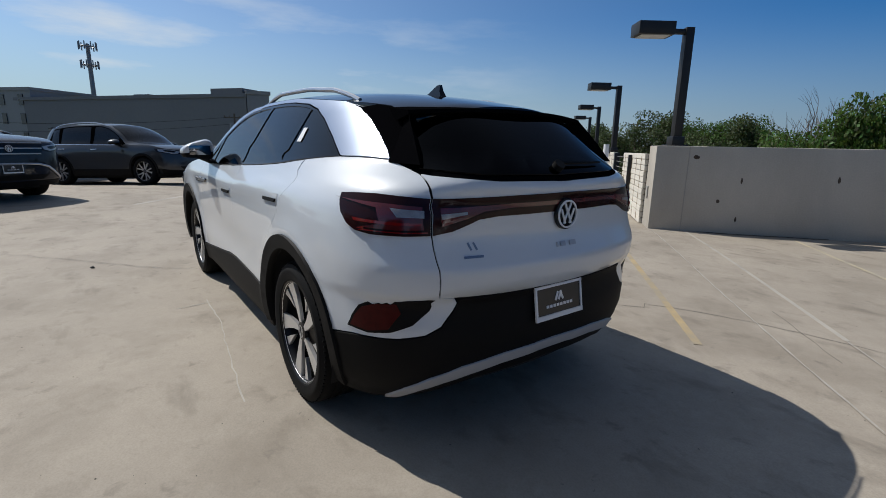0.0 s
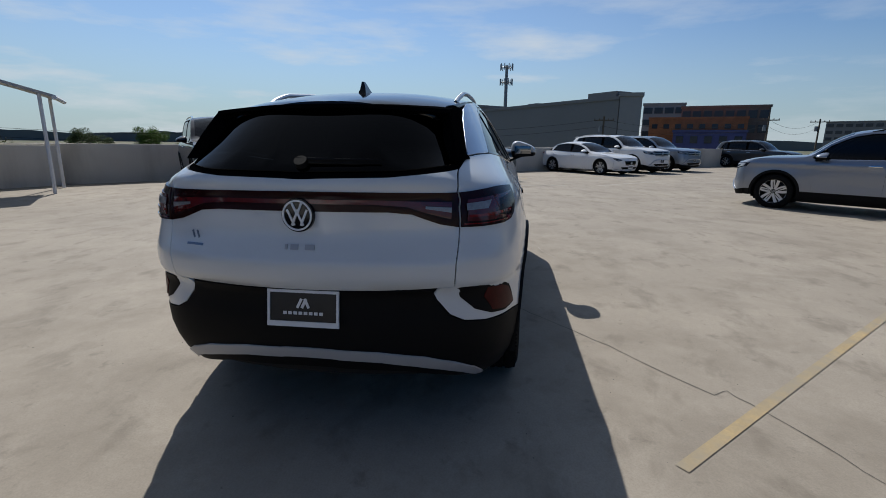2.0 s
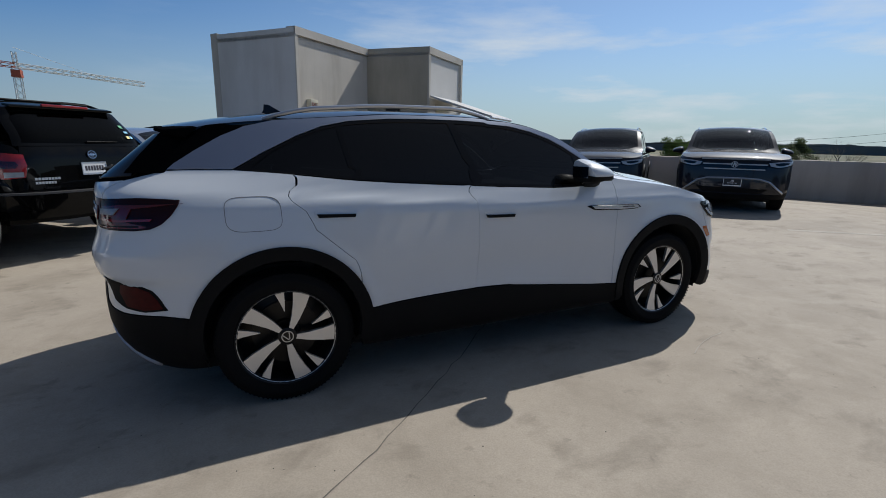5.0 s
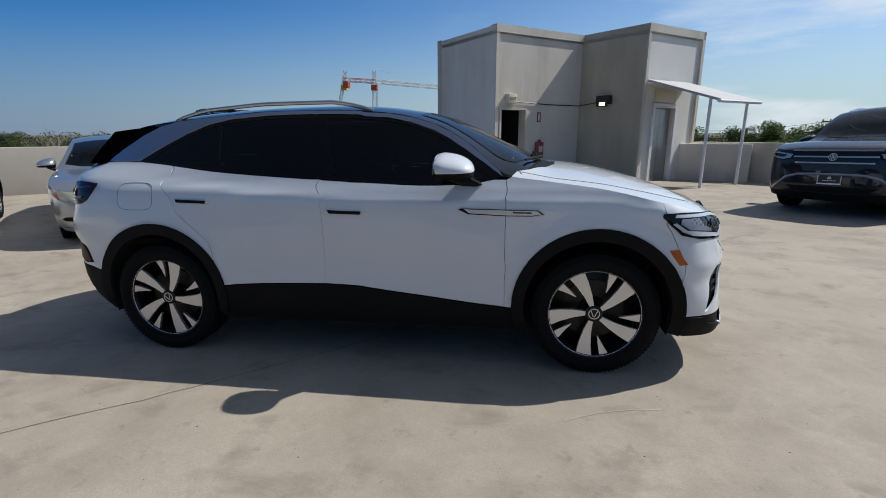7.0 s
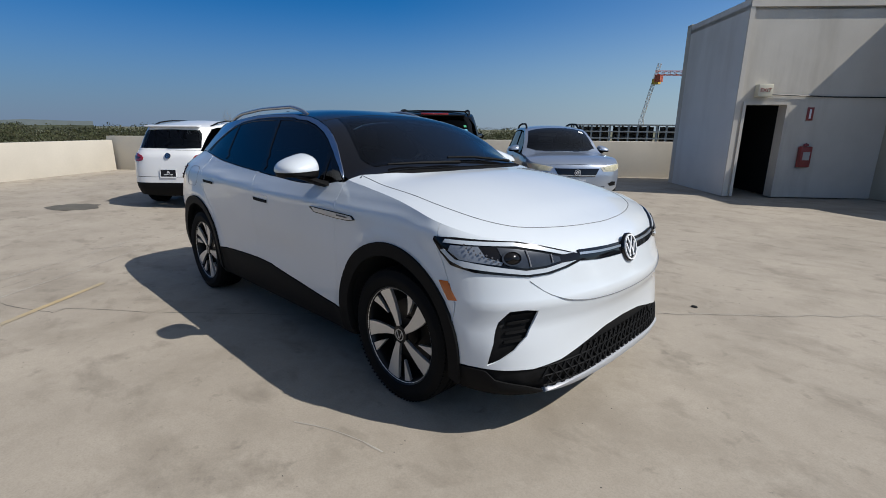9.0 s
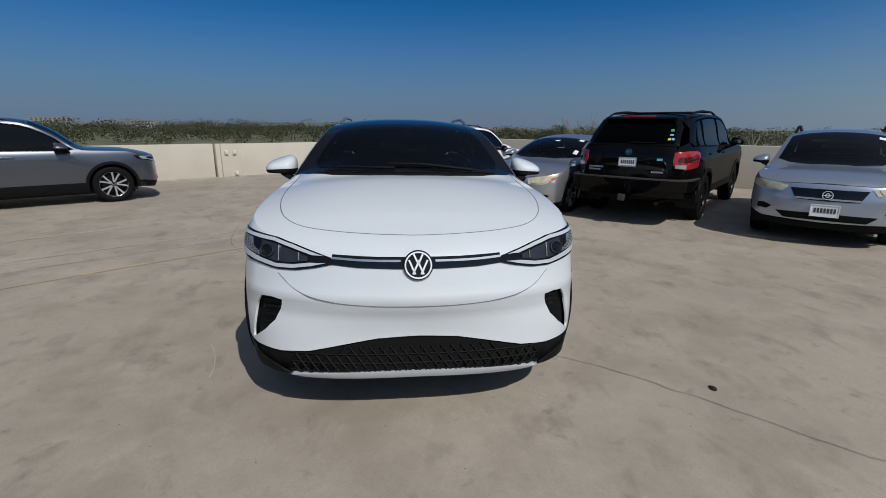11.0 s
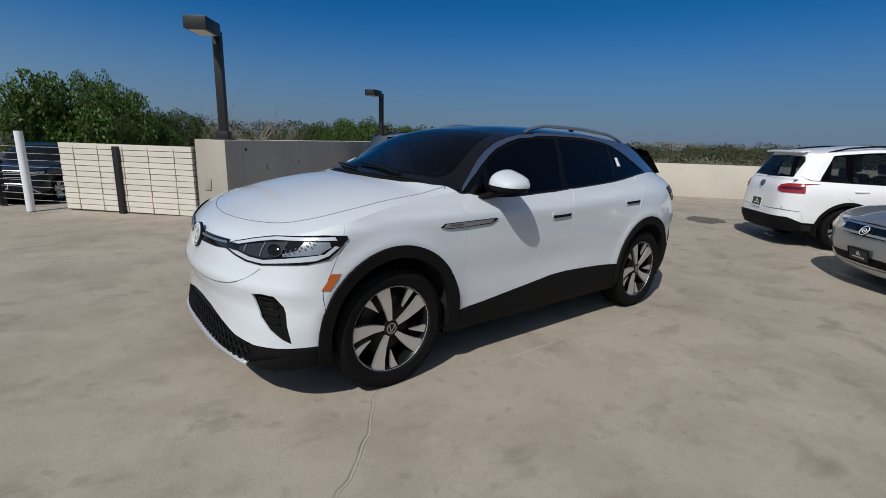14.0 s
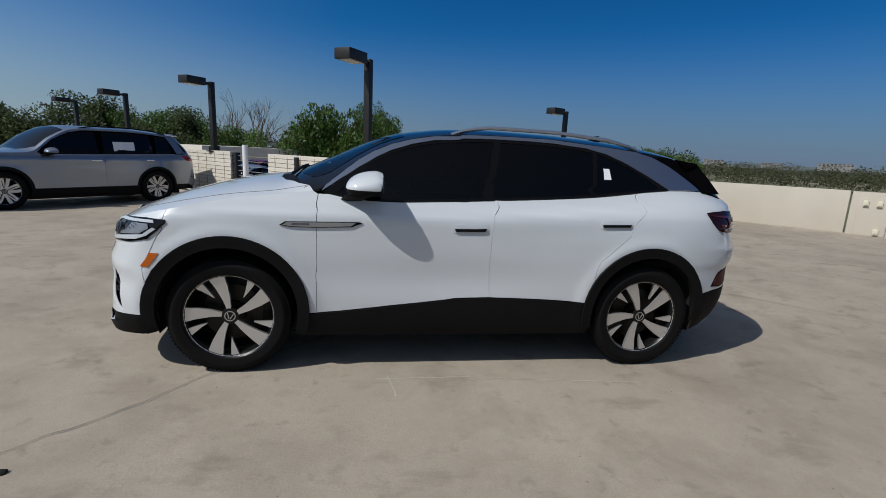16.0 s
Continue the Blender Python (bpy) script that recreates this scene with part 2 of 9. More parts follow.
RED_DARK = material("smoked_red_lens", (0.05, 0.005, 0.005), 0.12, vary=0.4, scale=18, fine=200, coat=0.5)
RED_SMOKED = material("smoked_red_reflector", (0.055, 0.003, 0.003), 0.4, vary=0.3, scale=40, fine=300, spec=0.12)
AMBER = material("amber_lens", (0.42, 0.10, 0.012), 0.2, vary=0.15, fine=260, coat=0.6)
LAMP_GREY = material("lamp_reflector", (0.40, 0.40, 0.40), 0.22, 0.4, vary=0.2, scale=30, fine=220)
REAR_REFLECT = material("smoked_reflector", (0.27, 0.26, 0.26), 0.2, 0.3, vary=0.3, scale=30, fine=220)
LAMP_BOWL = material("dark_lamp_reflector", (0.045, 0.05, 0.06), 0.25, 0.5, vary=0.2, scale=20, fine=120)
SMOKE = material("smoked_lens", (0.007, 0.006, 0.006), 0.08, vary=0.1, spec=0.3)
SMOKE_RED = material("smoked_red_cover", (0.018, 0.004, 0.0045), 0.12, vary=0.1, spec=0.18)
PILLAR_BLACK = material("pillar_trim_black", (0.004, 0.004, 0.0045), 0.08, vary=0.02, spec=0.22)
HONEYCOMB = material("lamp_honeycomb", (0.20, 0.22, 0.25), 0.3, 0.2, vary=0.2, scale=40, fine=160)
SEAT = material("seat_fabric", (0.05, 0.05, 0.052), 0.9, vary=0.2, fine=300)
PLATE_WHITE = material("plate_white", (0.75, 0.76, 0.76), 0.35, vary=0.04)
PLATE_BLACK = material("plate_black", (0.01, 0.01, 0.011), 0.3, vary=0.04)
PAPER = material("white_paper", (0.75, 0.76, 0.77), 0.7, vary=0.04)
INK = material("print_ink", (0.06, 0.06, 0.07), 0.6, vary=0.05)
HAZED_LENS = material("hazed_lamp_lens", (0.46, 0.43, 0.30), 0.15, vary=0.35, scale=14, fine=90, coat=0.5)
CLEAR_LAMP = material("pale_lamp_lens", (0.50, 0.48, 0.39), 0.12, vary=0.2, scale=25, fine=150)
BUMPER_GREY = material("bumper_grey_plastic", (0.045, 0.045, 0.047), 0.45, vary=0.2, fine=300, bump=0.1)
STICKER_GREEN = material("green_sticker", (0.05, 0.32, 0.16), 0.5, vary=0.05)
STICKER_BLUE = material("blue_sticker", (0.12, 0.42, 0.62), 0.5, vary=0.05)
STICKER_YELLOW = material("yellow_sticker", (0.65, 0.52, 0.10), 0.5, vary=0.05)
TRIM_SILVER = material("silver_trim_paint", (0.40, 0.41, 0.43), 0.4, 0.15, vary=0.03)
LIGHT_BAR = material("white_light_bar", (0.46, 0.50, 0.54), 0.25, vary=0.03)


# ---- building blocks ----
def part(name, bm, mat, parent, label="", smooth=True, angle=40):
    me = bpy.data.meshes.new(name)
    bm.normal_update()
    bm.to_mesh(me)
    bm.free()
    me.materials.append(mat)
    if smooth:
        me.shade_smooth()
        me.set_sharp_from_angle(angle=radians(angle))
    ob = new(name, me)
    if parent is not None:
        ob.parent = parent
    return tagged(ob, label)


def mesh_part(name, verts, faces, mat, parent, label="", smooth=False, angle=40):
    me = bpy.data.meshes.new(name)
    me.from_pydata([tuple(v) for v in verts], [], [tuple(f) for f in faces])
    me.materials.append(mat)
    if smooth:
        me.shade_smooth()
        me.set_sharp_from_angle(angle=radians(angle))
    me.update()
    ob = new(name, me)
    if parent is not None:
        ob.parent = parent
    return tagged(ob, label)


def thing(name, label, category, group="", kind=""):
    return tagged(new(name), label, category, group, kind)


def box(bm, size, at=(0, 0, 0), rz=0.0, bevel=0.0, rx=0.0, ry=0.0):
    """A box of that size centred at that place, with rounded edges, added to bm."""
    r = bmesh.ops.create_cube(bm, size=1.0, matrix=pose(*at, rx, ry, rz) @ Matrix.Diagonal((*size, 1)))
    if bevel:
        es = {e for v in r["verts"] for e in v.link_edges}
        bmesh.ops.bevel(bm, geom=list(es), offset=bevel, segments=2, affect="EDGES", profile=0.6)
    return bm


def boxes(*rows, bevel=0.0):
    bm = bmesh.new()
    for r in rows:
        box(bm, *r, bevel=bevel) if len(r) < 4 else box(bm, r[0], r[1], r[2], r[3])
    return bm


def cyl(bm, r, depth, m, segments=20, r2=None):
    bmesh.ops.create_cone(bm, cap_ends=True, segments=segments, radius1=r, radius2=r if r2 is None else r2, depth=depth, matrix=m)
    return bm


def tube(bm, pts, r, segments=8, closed=False):
    """A round bar along points; r is one radius or one for each point."""
    pts = [Vector(p) for p in pts]
    rs = r if isinstance(r, (list, tuple)) else [r] * len(pts)
    rings = []
    up = Vector((0.03, 0.05, 1))
    for i, p in enumerate(pts):
        d = (pts[min(i + 1, len(pts) - 1)] - pts[max(i - 1, 0)]).normalized()
        a = d.cross(up)
        if a.length < 1e-3:
            a = d.cross(Vector((1, 0, 0)))
        a.normalize()
        b = a.cross(d)
        rings.append([bm.verts.new(p + (a * math.cos(2 * math.pi * k / segments) + b * math.sin(2 * math.pi * k / segments)) * rs[i]) for k in range(segments)])
    for q, w in zip(rings, rings[1:]):
        for k in range(segments):
            bm.faces.new((q[k], w[k], w[(k + 1) % segments], q[(k + 1) % segments]))
    bm.faces.new(rings[0])
    bm.faces.new(rings[-1][::-1])
    return bm


def lathe(bm, profile, m, segments=48):
    """Turns (radius, height) pairs about the z of m."""
    rings = []
    for r, h in profile:
        rings.append([bm.verts.new(m @ Vector((r * math.cos(2 * math.pi * k / segments), r * math.sin(2 * math.pi * k / segments), h))) for k in range(segments)])
    for q, w in zip(rings, rings[1:]):
        for k in range(segments):
            bm.faces.new((q[k], q[(k + 1) % segments], w[(k + 1) % segments], w[k]))
    return bm


def prism(bm, outline, depth, m):
    """A flat outline (x, y) given that depth along the z of m."""
    lo = [bm.verts.new(m @ Vector((x, y, 0))) for x, y in outline]
    hi = [bm.verts.new(m @ Vector((x, y, depth))) for x, y in outline]
    bm.faces.new(lo[::-1])
    bm.faces.new(hi)
    k = len(lo)
    for i in range(k):
        bm.faces.new((lo[i], lo[(i + 1) % k], hi[(i + 1) % k], hi[i]))
    bmesh.ops.recalc_face_normals(bm, faces=bm.faces)
    return bm


def pchip(pts):
    pts = sorted(pts)
    xs, ys = np.array([p[0] for p in pts], float), np.array([p[1] for p in pts], float)
    h = np.diff(xs)
    d = np.diff(ys) / h
    m = np.zeros_like(ys)
    if len(xs) > 2:
        s = d[:-1] + d[1:]
        m[1:-1] = np.where(d[:-1] * d[1:] > 0, 2 * d[:-1] * d[1:] / np.where(s == 0, 1, s), 0)
    m[0], m[-1] = d[0], d[-1]

    def f(x):
        x = np.clip(np.asarray(x, float), xs[0], xs[-1])
        i = np.clip(np.searchsorted(xs, x) - 1, 0, len(xs) - 2)
        t = (x - xs[i]) / h[i]
        return (2 * t**3 - 3 * t**2 + 1) * ys[i] + (t**3 - 2 * t**2 + t) * h[i] * m[i] + (3 * t**2 - 2 * t**3) * ys[i + 1] + (t**3 - t**2) * h[i] * m[i + 1]

    return f


class Shell:
    """The skin of a car: W(s, z) wraps round nose, flanks and tail; T(x, y) is hood, windscreen and roof."""

    def __init__(self, af, ar, w, zc, zr, pf=4.0, pr=5.0, relief=None, crown=2.5, cap=None, pf_low=0.0, bow=0.0, pr_top=None):
        self.af, self.ar, self.w, self.zc, self.zr = (pchip(q) for q in (af, ar, w, zc, zr))
        self.pf0, self.pf_low, self.pr0, self.relief, self.crown, self.bow0, self.pr_top = pf, pf_low, pr, relief, crown, bow, pr_top or pr
        th = np.linspace(0, math.pi, 8001)
        self.cap = cap
        self.turn = math.pi / 4 if cap else math.pi / 2  # the nose cap ends here, straight flanks follow
        x, y = self.plan(th, 0.7)
        y = y * float(self.w(0.7))
        self.th, self.arc = th, np.concatenate([[0], np.cumsum(np.hypot(np.diff(x), np.diff(y)))])
        self.S = self.arc[-1]

    def pf(self, z):
        """How square the nose is in plan; squarer low down where pf_low says so."""
        k = np.clip((0.64 - np.asarray(z, float)) / 0.20, 0, 1)
        return self.pf0 + self.pf_low * k * k * (3 - 2 * k)

    def upper(self, z):
        k = np.clip((np.asarray(z, float) - 1.10) / 0.16, 0, 1)
        return k * k * (3 - 2 * k)

    def pr(self, z):
        """How square the tail is in plan: rounder above the shoulder where pr_top says so."""
        return self.pr0 + (self.pr_top - self.pr0) * self.upper(z)

    def bow(self, z):
        """How far the tail's middle stands out behind its corners."""
        return self.bow0 * (1 - 0.75 * self.upper(z))

    def rear(self, x, z):
        """Share of the way round the tail's plan at which it lies at x."""
        c = np.clip(-np.asarray(x, float) / self.ar(z), 0, 0.9999)
        if self.bow0:
            for _ in range(30):
                yb = (1 - c ** self.pr(z)) ** (1 / self.pr(z))
                c = 0.5 * c + 0.5 * np.clip(-x / (self.ar(z) - self.bow(z) * yb * yb), 0, 0.9999)
        return c

    def plan(self, th, z):
        """Outline round the car: x, and y as a share of the half width."""
        front = th <= math.pi / 2
        f = np.minimum(th / self.turn, 1.0) * math.pi / 2
        a = self.af(z)
        L = a * 0 + self.cap if self.cap else a
        rest = np.clip((th - self.turn) / max(math.pi / 2 - self.turn, 1e-6), 0, 1)
        xf = (a - L) * (1 - rest) + L * np.abs(np.cos(f)) ** (2 / self.pf(z)) * (f < math.pi / 2 - 1e-9)
        yb = np.maximum(np.sin(th), 0) ** (2 / self.pr(z))
        xb = -np.abs(np.cos(th)) ** (2 / self.pr(z)) * (self.ar(z) - self.bow(z) * yb * yb)
        yf = np.abs(np.sin(f)) ** (2 / self.pf(z))
        return np.where(front, xf, xb), np.where(front, yf, yb)

    def front_x(self, y, z):
        L = self.cap or float(self.af(z))
        return float(self.af(z)) - L + L * (1 - min(abs(y) / float(self.w(z)), 1.0) ** float(self.pf(z))) ** (1 / float(self.pf(z)))

    def W(self, s, z):
        s, z = np.asarray(s, float), np.asarray(z, float)
        s = (s + self.S) % (2 * self.S) - self.S
        th = np.interp(np.abs(s), self.arc, self.th)
        x, sy = self.plan(th, z)
        y = self.w(z) * sy
        if self.relief:
            y = y + self.relief(x, z) * sy**6
        return np.stack([x, np.sign(s) * y, z], -1)

    def yside(self, x, z):
        x = np.asarray(x, float)
        p = np.where(x >= 0, self.pf(z), self.pr(z))
        a = self.af(z)
        L = a * 0 + self.cap if self.cap else a
        c = np.clip(np.where(x >= 0, (x - (a - L)) / L, self.rear(x, z)), 0, 0.9999)
        sy = (1 - c**p) ** (1 / p)
        return self.w(z) * sy + (self.relief(x, z) * sy**6 if self.relief else 0)

    def T(self, x, y):
        zc, zr = self.zc(x), self.zr(x)
        yr = np.maximum(self.yside(x, zr), 0.05)
        z = zc - (zc - zr) * np.minimum(np.abs(y) / yr, 1.15) ** self.crown
        return np.stack([x, y, z], -1)

    def X(self, x, z):
        """Domain place on the left flank."""
        if x < 0:
            th = math.pi - math.acos(float(self.rear(x, z)) ** (float(self.pr(z)) / 2))
        else:
            a = float(self.af(z))
            L = self.cap or a
            if x > a - L or L == a:
                th = math.acos(min((x - a + L) / L, 1.0) ** (float(self.pf(z)) / 2)) * self.turn / (math.pi / 2)
            else:
                th = self.turn + (math.pi / 2 - self.turn) * (1 - x / (a - L))
        return (float(np.interp(th, self.th, self.arc)), z)

    def F(self, y, z):
        n = min(abs(y) / float(self.w(z)), 1.0) ** (float(self.pf(z)) / 2)
        return (math.copysign(float(np.interp(math.asin(n) * self.turn / (math.pi / 2), self.th, self.arc)), y), z)

    def R(self, y, z):
        n = min(abs(y) / float(self.w(z)), 1.0) ** (float(self.pr(z)) / 2)
        s = float(np.interp(math.pi - math.asin(n), self.th, self.arc))
        return (s if y >= 0 else 2 * self.S - s, z)

    def frame_at(self, which, q):
        q = np.asarray(q, float)
        a, b = q[:, 0], q[:, 1]
        f = self.W if which == "W" else self.T
        e = 0.006
        p = f(a, b)
        n = np.cross(f(a + e, b) - f(a - e, b), f(a, b + e) - f(a, b - e))
        return p, n / np.maximum(np.linalg.norm(n, axis=1), 1e-9)[:, None]


def inside(poly, q):
    poly, q = np.asarray(poly), np.asarray(q)
    hit = np.zeros(len(q), bool)
    for (x1, y1), (x2, y2) in zip(poly, np.roll(poly, -1, 0)):
        if y1 == y2:
            continue
        cross = ((y1 > q[:, 1]) != (y2 > q[:, 1])) & (q[:, 0] < (x2 - x1) * (q[:, 1] - y1) / (y2 - y1) + x1)
        hit ^= cross
    return hit


def densify(poly, step, closed=True):
    out = []
    k = len(poly)
    for i in range(k if closed else k - 1):
        a, b = np.array(poly[i], float), np.array(poly[(i + 1) % k], float)
        n = max(1, int(math.ceil(np.linalg.norm(b - a) / step)))
        out += [tuple(a + (b - a) * j / n) for j in range(n)]
    if not closed:
        out.append(tuple(poly[-1]))
    return out


def shrink(poly, g):
    p = np.array(poly, float)
    area = 0.5 * np.sum(p[:, 0] * np.roll(p[:, 1], -1) - np.roll(p[:, 0], -1) * p[:, 1])
    if area < 0:
        p = p[::-1]
    d = np.roll(p, -1, 0) - p
    d /= np.maximum(np.linalg.norm(d, axis=1), 1e-9)[:, None]
    nrm = np.stack([-d[:, 1], d[:, 0]], 1)
    v = nrm + np.roll(nrm, 1, 0)
    v /= np.maximum(np.linalg.norm(v, axis=1), 0.5)[:, None]
    return [tuple(q) for q in p + v * g]


def panel(name, poly, shell, which, mat, parent, off=0.0, thick=0.012, grid=0.07, step=0.045, gap=0.0015, holes=(), label=""):
    """A sheet of the skin inside an outline given in the skin's own coordinates, with turned-in edges."""
    from mathutils.geometry import delaunay_2d_cdt

    poly = shrink(densify(poly, step), gap)
    loops = [poly] + [densify(h, step) for h in holes]
    lo, hi = np.min(poly, 0), np.max(poly, 0)
    gx, gy = np.meshgrid(np.arange(lo[0] + grid / 2, hi[0], grid), np.arange(lo[1] + grid / 2, hi[1], grid))
    q = np.stack([gx.ravel(), gy.ravel()], 1)
    if len(q):
        q = q[inside(poly, q)]
        allb = np.concatenate([np.array(c) for c in loops])
        if len(q):
            near = np.min(np.linalg.norm(q[:, None] - allb[None], axis=2), 1)
            q = q[near > grid * 0.45]
    pts, edges = [], []
    for c in loops:
        k0 = len(pts)
        pts += [Vector(p) for p in c]
        edges += [(k0 + i, k0 + (i + 1) % len(c)) for i in range(len(c))]
    pts += [Vector(p) for p in q]
    v2, _, tris, *_ = delaunay_2d_cdt(pts, edges, [], 0, 1e-6)
    v2 = np.array([tuple(v) for v in v2])
    tris = np.array([t for t in tris if len(t) == 3])
    cen = v2[tris].mean(1)
    keep = inside(poly, cen)
    for h in loops[1:]:
        keep &= ~inside(h, cen)
    tris = tris[keep]
    a, b, c = v2[tris[:, 0]], v2[tris[:, 1]], v2[tris[:, 2]]
    ar = (b[:, 0] - a[:, 0]) * (c[:, 1] - a[:, 1]) - (b[:, 1] - a[:, 1]) * (c[:, 0] - a[:, 0])
    tris = tris[np.abs(ar) > 1e-8]
    ar = ar[np.abs(ar) > 1e-8]
    tris[ar < 0] = tris[ar < 0][:, ::-1]
    P, N = shell.frame_at(which, v2)
    P = P + N * off
    verts, norms = list(P), list(N)
    faces = [tuple(int(i) for i in t) for t in tris]
    if thick:
        count = {}
        for t in faces:
            for i in range(3):
                e = (t[i], t[(i + 1) % 3])
                count[e] = 1
        rim = {}
        border = [e for e in count if (e[1], e[0]) not in count]
        side = {}
        for i, j in border:
            d = P[j] - P[i]
            o = np.cross(d, N[i])
            o = o / max(np.linalg.norm(o), 1e-9)
            for k in (i, j):
                side[k] = side.get(k, 0) + o
        for k, o in side.items():
            o = o / max(np.linalg.norm(o), 1e-9)
            rim[k] = len(verts)
            verts += [P[k], P[k] - N[k] * thick]
            norms += [(o + N[k] * 0.6) / np.linalg.norm(o + N[k] * 0.6), o]
        for i, j in border:
            faces.append((rim[i], rim[i] + 1, rim[j] + 1, rim[j]))
    used = sorted({i for f in faces for i in f})
    idx = {k: i for i, k in enumerate(used)}
    me = bpy.data.meshes.new(name)
    me.from_pydata([tuple(verts[k]) for k in used], [], [tuple(idx[i] for i in f) for f in faces])
    me.materials.append(mat)
    me.shade_smooth()
    me.update()
    me.normals_split_custom_set_from_vertices([tuple(norms[k]) for k in used])
    ob = new(name, me)
    if parent is not None:
        ob.parent = parent
    return tagged(ob, label)


def mirror(poly):
    return [(-a, b) for a, b in poly][::-1]


def circle(shell, cx, cz, r, n=40, a0=0, a1=360):
    return [shell.X(cx + r * math.cos(radians(a0 + (a1 - a0) * k / n)), cz + r * math.sin(radians(a0 + (a1 - a0) * k / n))) for k in range(n if a1 - a0 == 360 else n + 1)]


def ribbon(name, line, shell, which, width, mat, parent, off=0.003, label=""):
    """A narrow strip laid along a line of the skin."""
    q = np.array(densify(line, 0.03, False))
    d = np.gradient(q, axis=0)
    d /= np.maximum(np.linalg.norm(d, axis=1), 1e-9)[:, None]
    nrm = np.stack([-d[:, 1], d[:, 0]], 1)
    P1, N1 = shell.frame_at(which, q + nrm * width / 2)
    P2, N2 = shell.frame_at(which, q - nrm * width / 2)
    P1, P2 = P1 + N1 * off, P2 + N2 * off
    k = len(q)
    verts = list(P1) + list(P2) + list(P1 - N1 * 0.006) + list(P2 - N2 * 0.006)
    faces = []
    for i in range(k - 1):
        faces += [(i, i + k, i + k + 1, i + 1), (i + 2 * k, i, i + 1, i + 1 + 2 * k), (i + k, i + 3 * k, i + 1 + 3 * k, i + 1 + k)]
    return mesh_part(name, verts, faces, mat, parent, label, True, 50)


# ---- wheels ----
WHEELS = {}


def wheel_meshes(R, width, rim, style):
    key = (R, width, rim, style)
    if key in WHEELS:
        return WHEELS[key]
    base = pose(0, 0, 0, -90, 0, 0)  # the wheel's axis, outwards, is +y
    h = width / 2

    def keep(bm, name, mat, angle=35):
        me = bpy.data.meshes.new(name)
        bmesh.ops.recalc_face_normals(bm, faces=bm.faces)
        bm.to_mesh(me)
        bm.free()
        me.materials.append(mat)
        me.shade_smooth()
        me.set_sharp_from_angle(angle=radians(angle))
        return me

    # tyre with grooves round the tread and tread blocks cut across the shoulders
    tyre = bmesh.new()
    g = 0.007
    prof = [(rim - 0.004, -h * 0.80), (rim + 0.012, -h * 0.93), (rim + (R - rim) * 0.45, -h), (R - 0.03, -h * 0.95), (R - 0.008, -h * 0.84), (R, -h * 0.66)]
    for c in (-0.36, 0.0, 0.36):
        prof += [(R, h * (c - 0.07)), (R - g, h * (c - 0.06)), (R - g, h * (c + 0.06)), (R, h * (c + 0.07))]
    prof += [(R, h * 0.66), (R - 0.008, h * 0.84), (R - 0.03, h * 0.95), (rim + (R - rim) * 0.62, h * 0.995), (rim + (R - rim) * 0.6, h * 1.005), (rim + (R - rim) * 0.45, h), (rim + 0.02, h * 0.94), (rim + 0.012, h * 0.93), (rim - 0.004, h * 0.80)]
    lathe(tyre, prof, base, 72)
    for k in range(90):
        a = 2 * math.pi * k / 90
        for sd in (-1, 1):
            box(tyre, (0.009, 0.030, 0.006), (math.cos(a) * (R - 0.0092), sd * h * 0.78, math.sin(a) * (R - 0.0092)), ry=-math.degrees(a) + 90)
    m_tyre = keep(tyre, "tyre", RUBBER)
    # dark barrel with the brake disc behind
    barrel = bmesh.new()
    lathe(barrel, [(0.0, -h * 0.1), (rim * 0.5, -h * 0.1), (rim * 0.93, -h * 0.35), (rim * 0.94, h * 0.55), (rim * 0.97, h * 0.80), (rim + 0.006, h * 0.90), (rim + 0.006, h * 0.78), (rim, -h * 0.8), (0, -h * 0.8)], base, 48)
    m_barrel = keep(barrel, "wheel", ALLOY_DARK)
    disc = bmesh.new()
    lathe(disc, [(0.0, h * 0.12), (rim * 0.28, h * 0.16), (rim * 0.3, h * 0.0), (rim * 0.68, h * 0.0), (rim * 0.68, -h * 0.09)], base, 40)
    m_disc = keep(disc, "brake_disc", STEEL)
    # spokes
    sp = bmesh.new()
    rows = []
    if style == "blade":
        for k in range(5):
            rows.append((72 * k, 0.011, 0.046, 0.14, -9, 1.0))
            rows.append((72 * k + 41, 0.001, 0.025, 0.54, -4, 0.96))
    elif style in ("split", "black"):
        for k in range(5):
            rows.append((72 * k - 9, 0.013, 0.017, 0.14, -7, 1.0))
            rows.append((72 * k + 9, 0.013, 0.017, 0.14, 7, 1.0))
    elif style == "swirl":
        for k in range(5):
            rows.append((72 * k - 10, 0.020, 0.031, 0.14, -10, 1.0))
            rows.append((72 * k + 10, 0.014, 0.023, 0.14, 14, 1.0))
            rows.append((72 * k + 38, 0.008, 0.018, 0.36, -6, 0.95))
    else:
        for k in range(10):
            rows.append((36 * k, 0.014, 0.020, 0.15, 10 if k % 2 else -4, 1.0))
    for ang, w0, w1, r0, sweep, depth in rows:
        a0 = radians(ang)
        quad = []
        for t in (0.0, 0.35, 0.7, 1.0):
            r = rim * (r0 + (0.985 - r0) * t)
            a = a0 + radians(sweep) * t
            wd = w0 + (w1 - w0) * t
            quad.append((r, a, wd, h * (0.70 + 0.10 * t**2) * depth))
        top, bot = [], []
        for r, a, wd, y in quad:
            c, s = math.cos(a), math.sin(a)
            for sgn in (-1, 1):
                top.append(sp.verts.new((r * c - sgn * wd * s, y, r * s + sgn * wd * c)))
                bot.append(sp.verts.new((r * c - sgn * wd * 1.02 * s, y - 0.018, r * s + sgn * wd * 1.02 * c)))
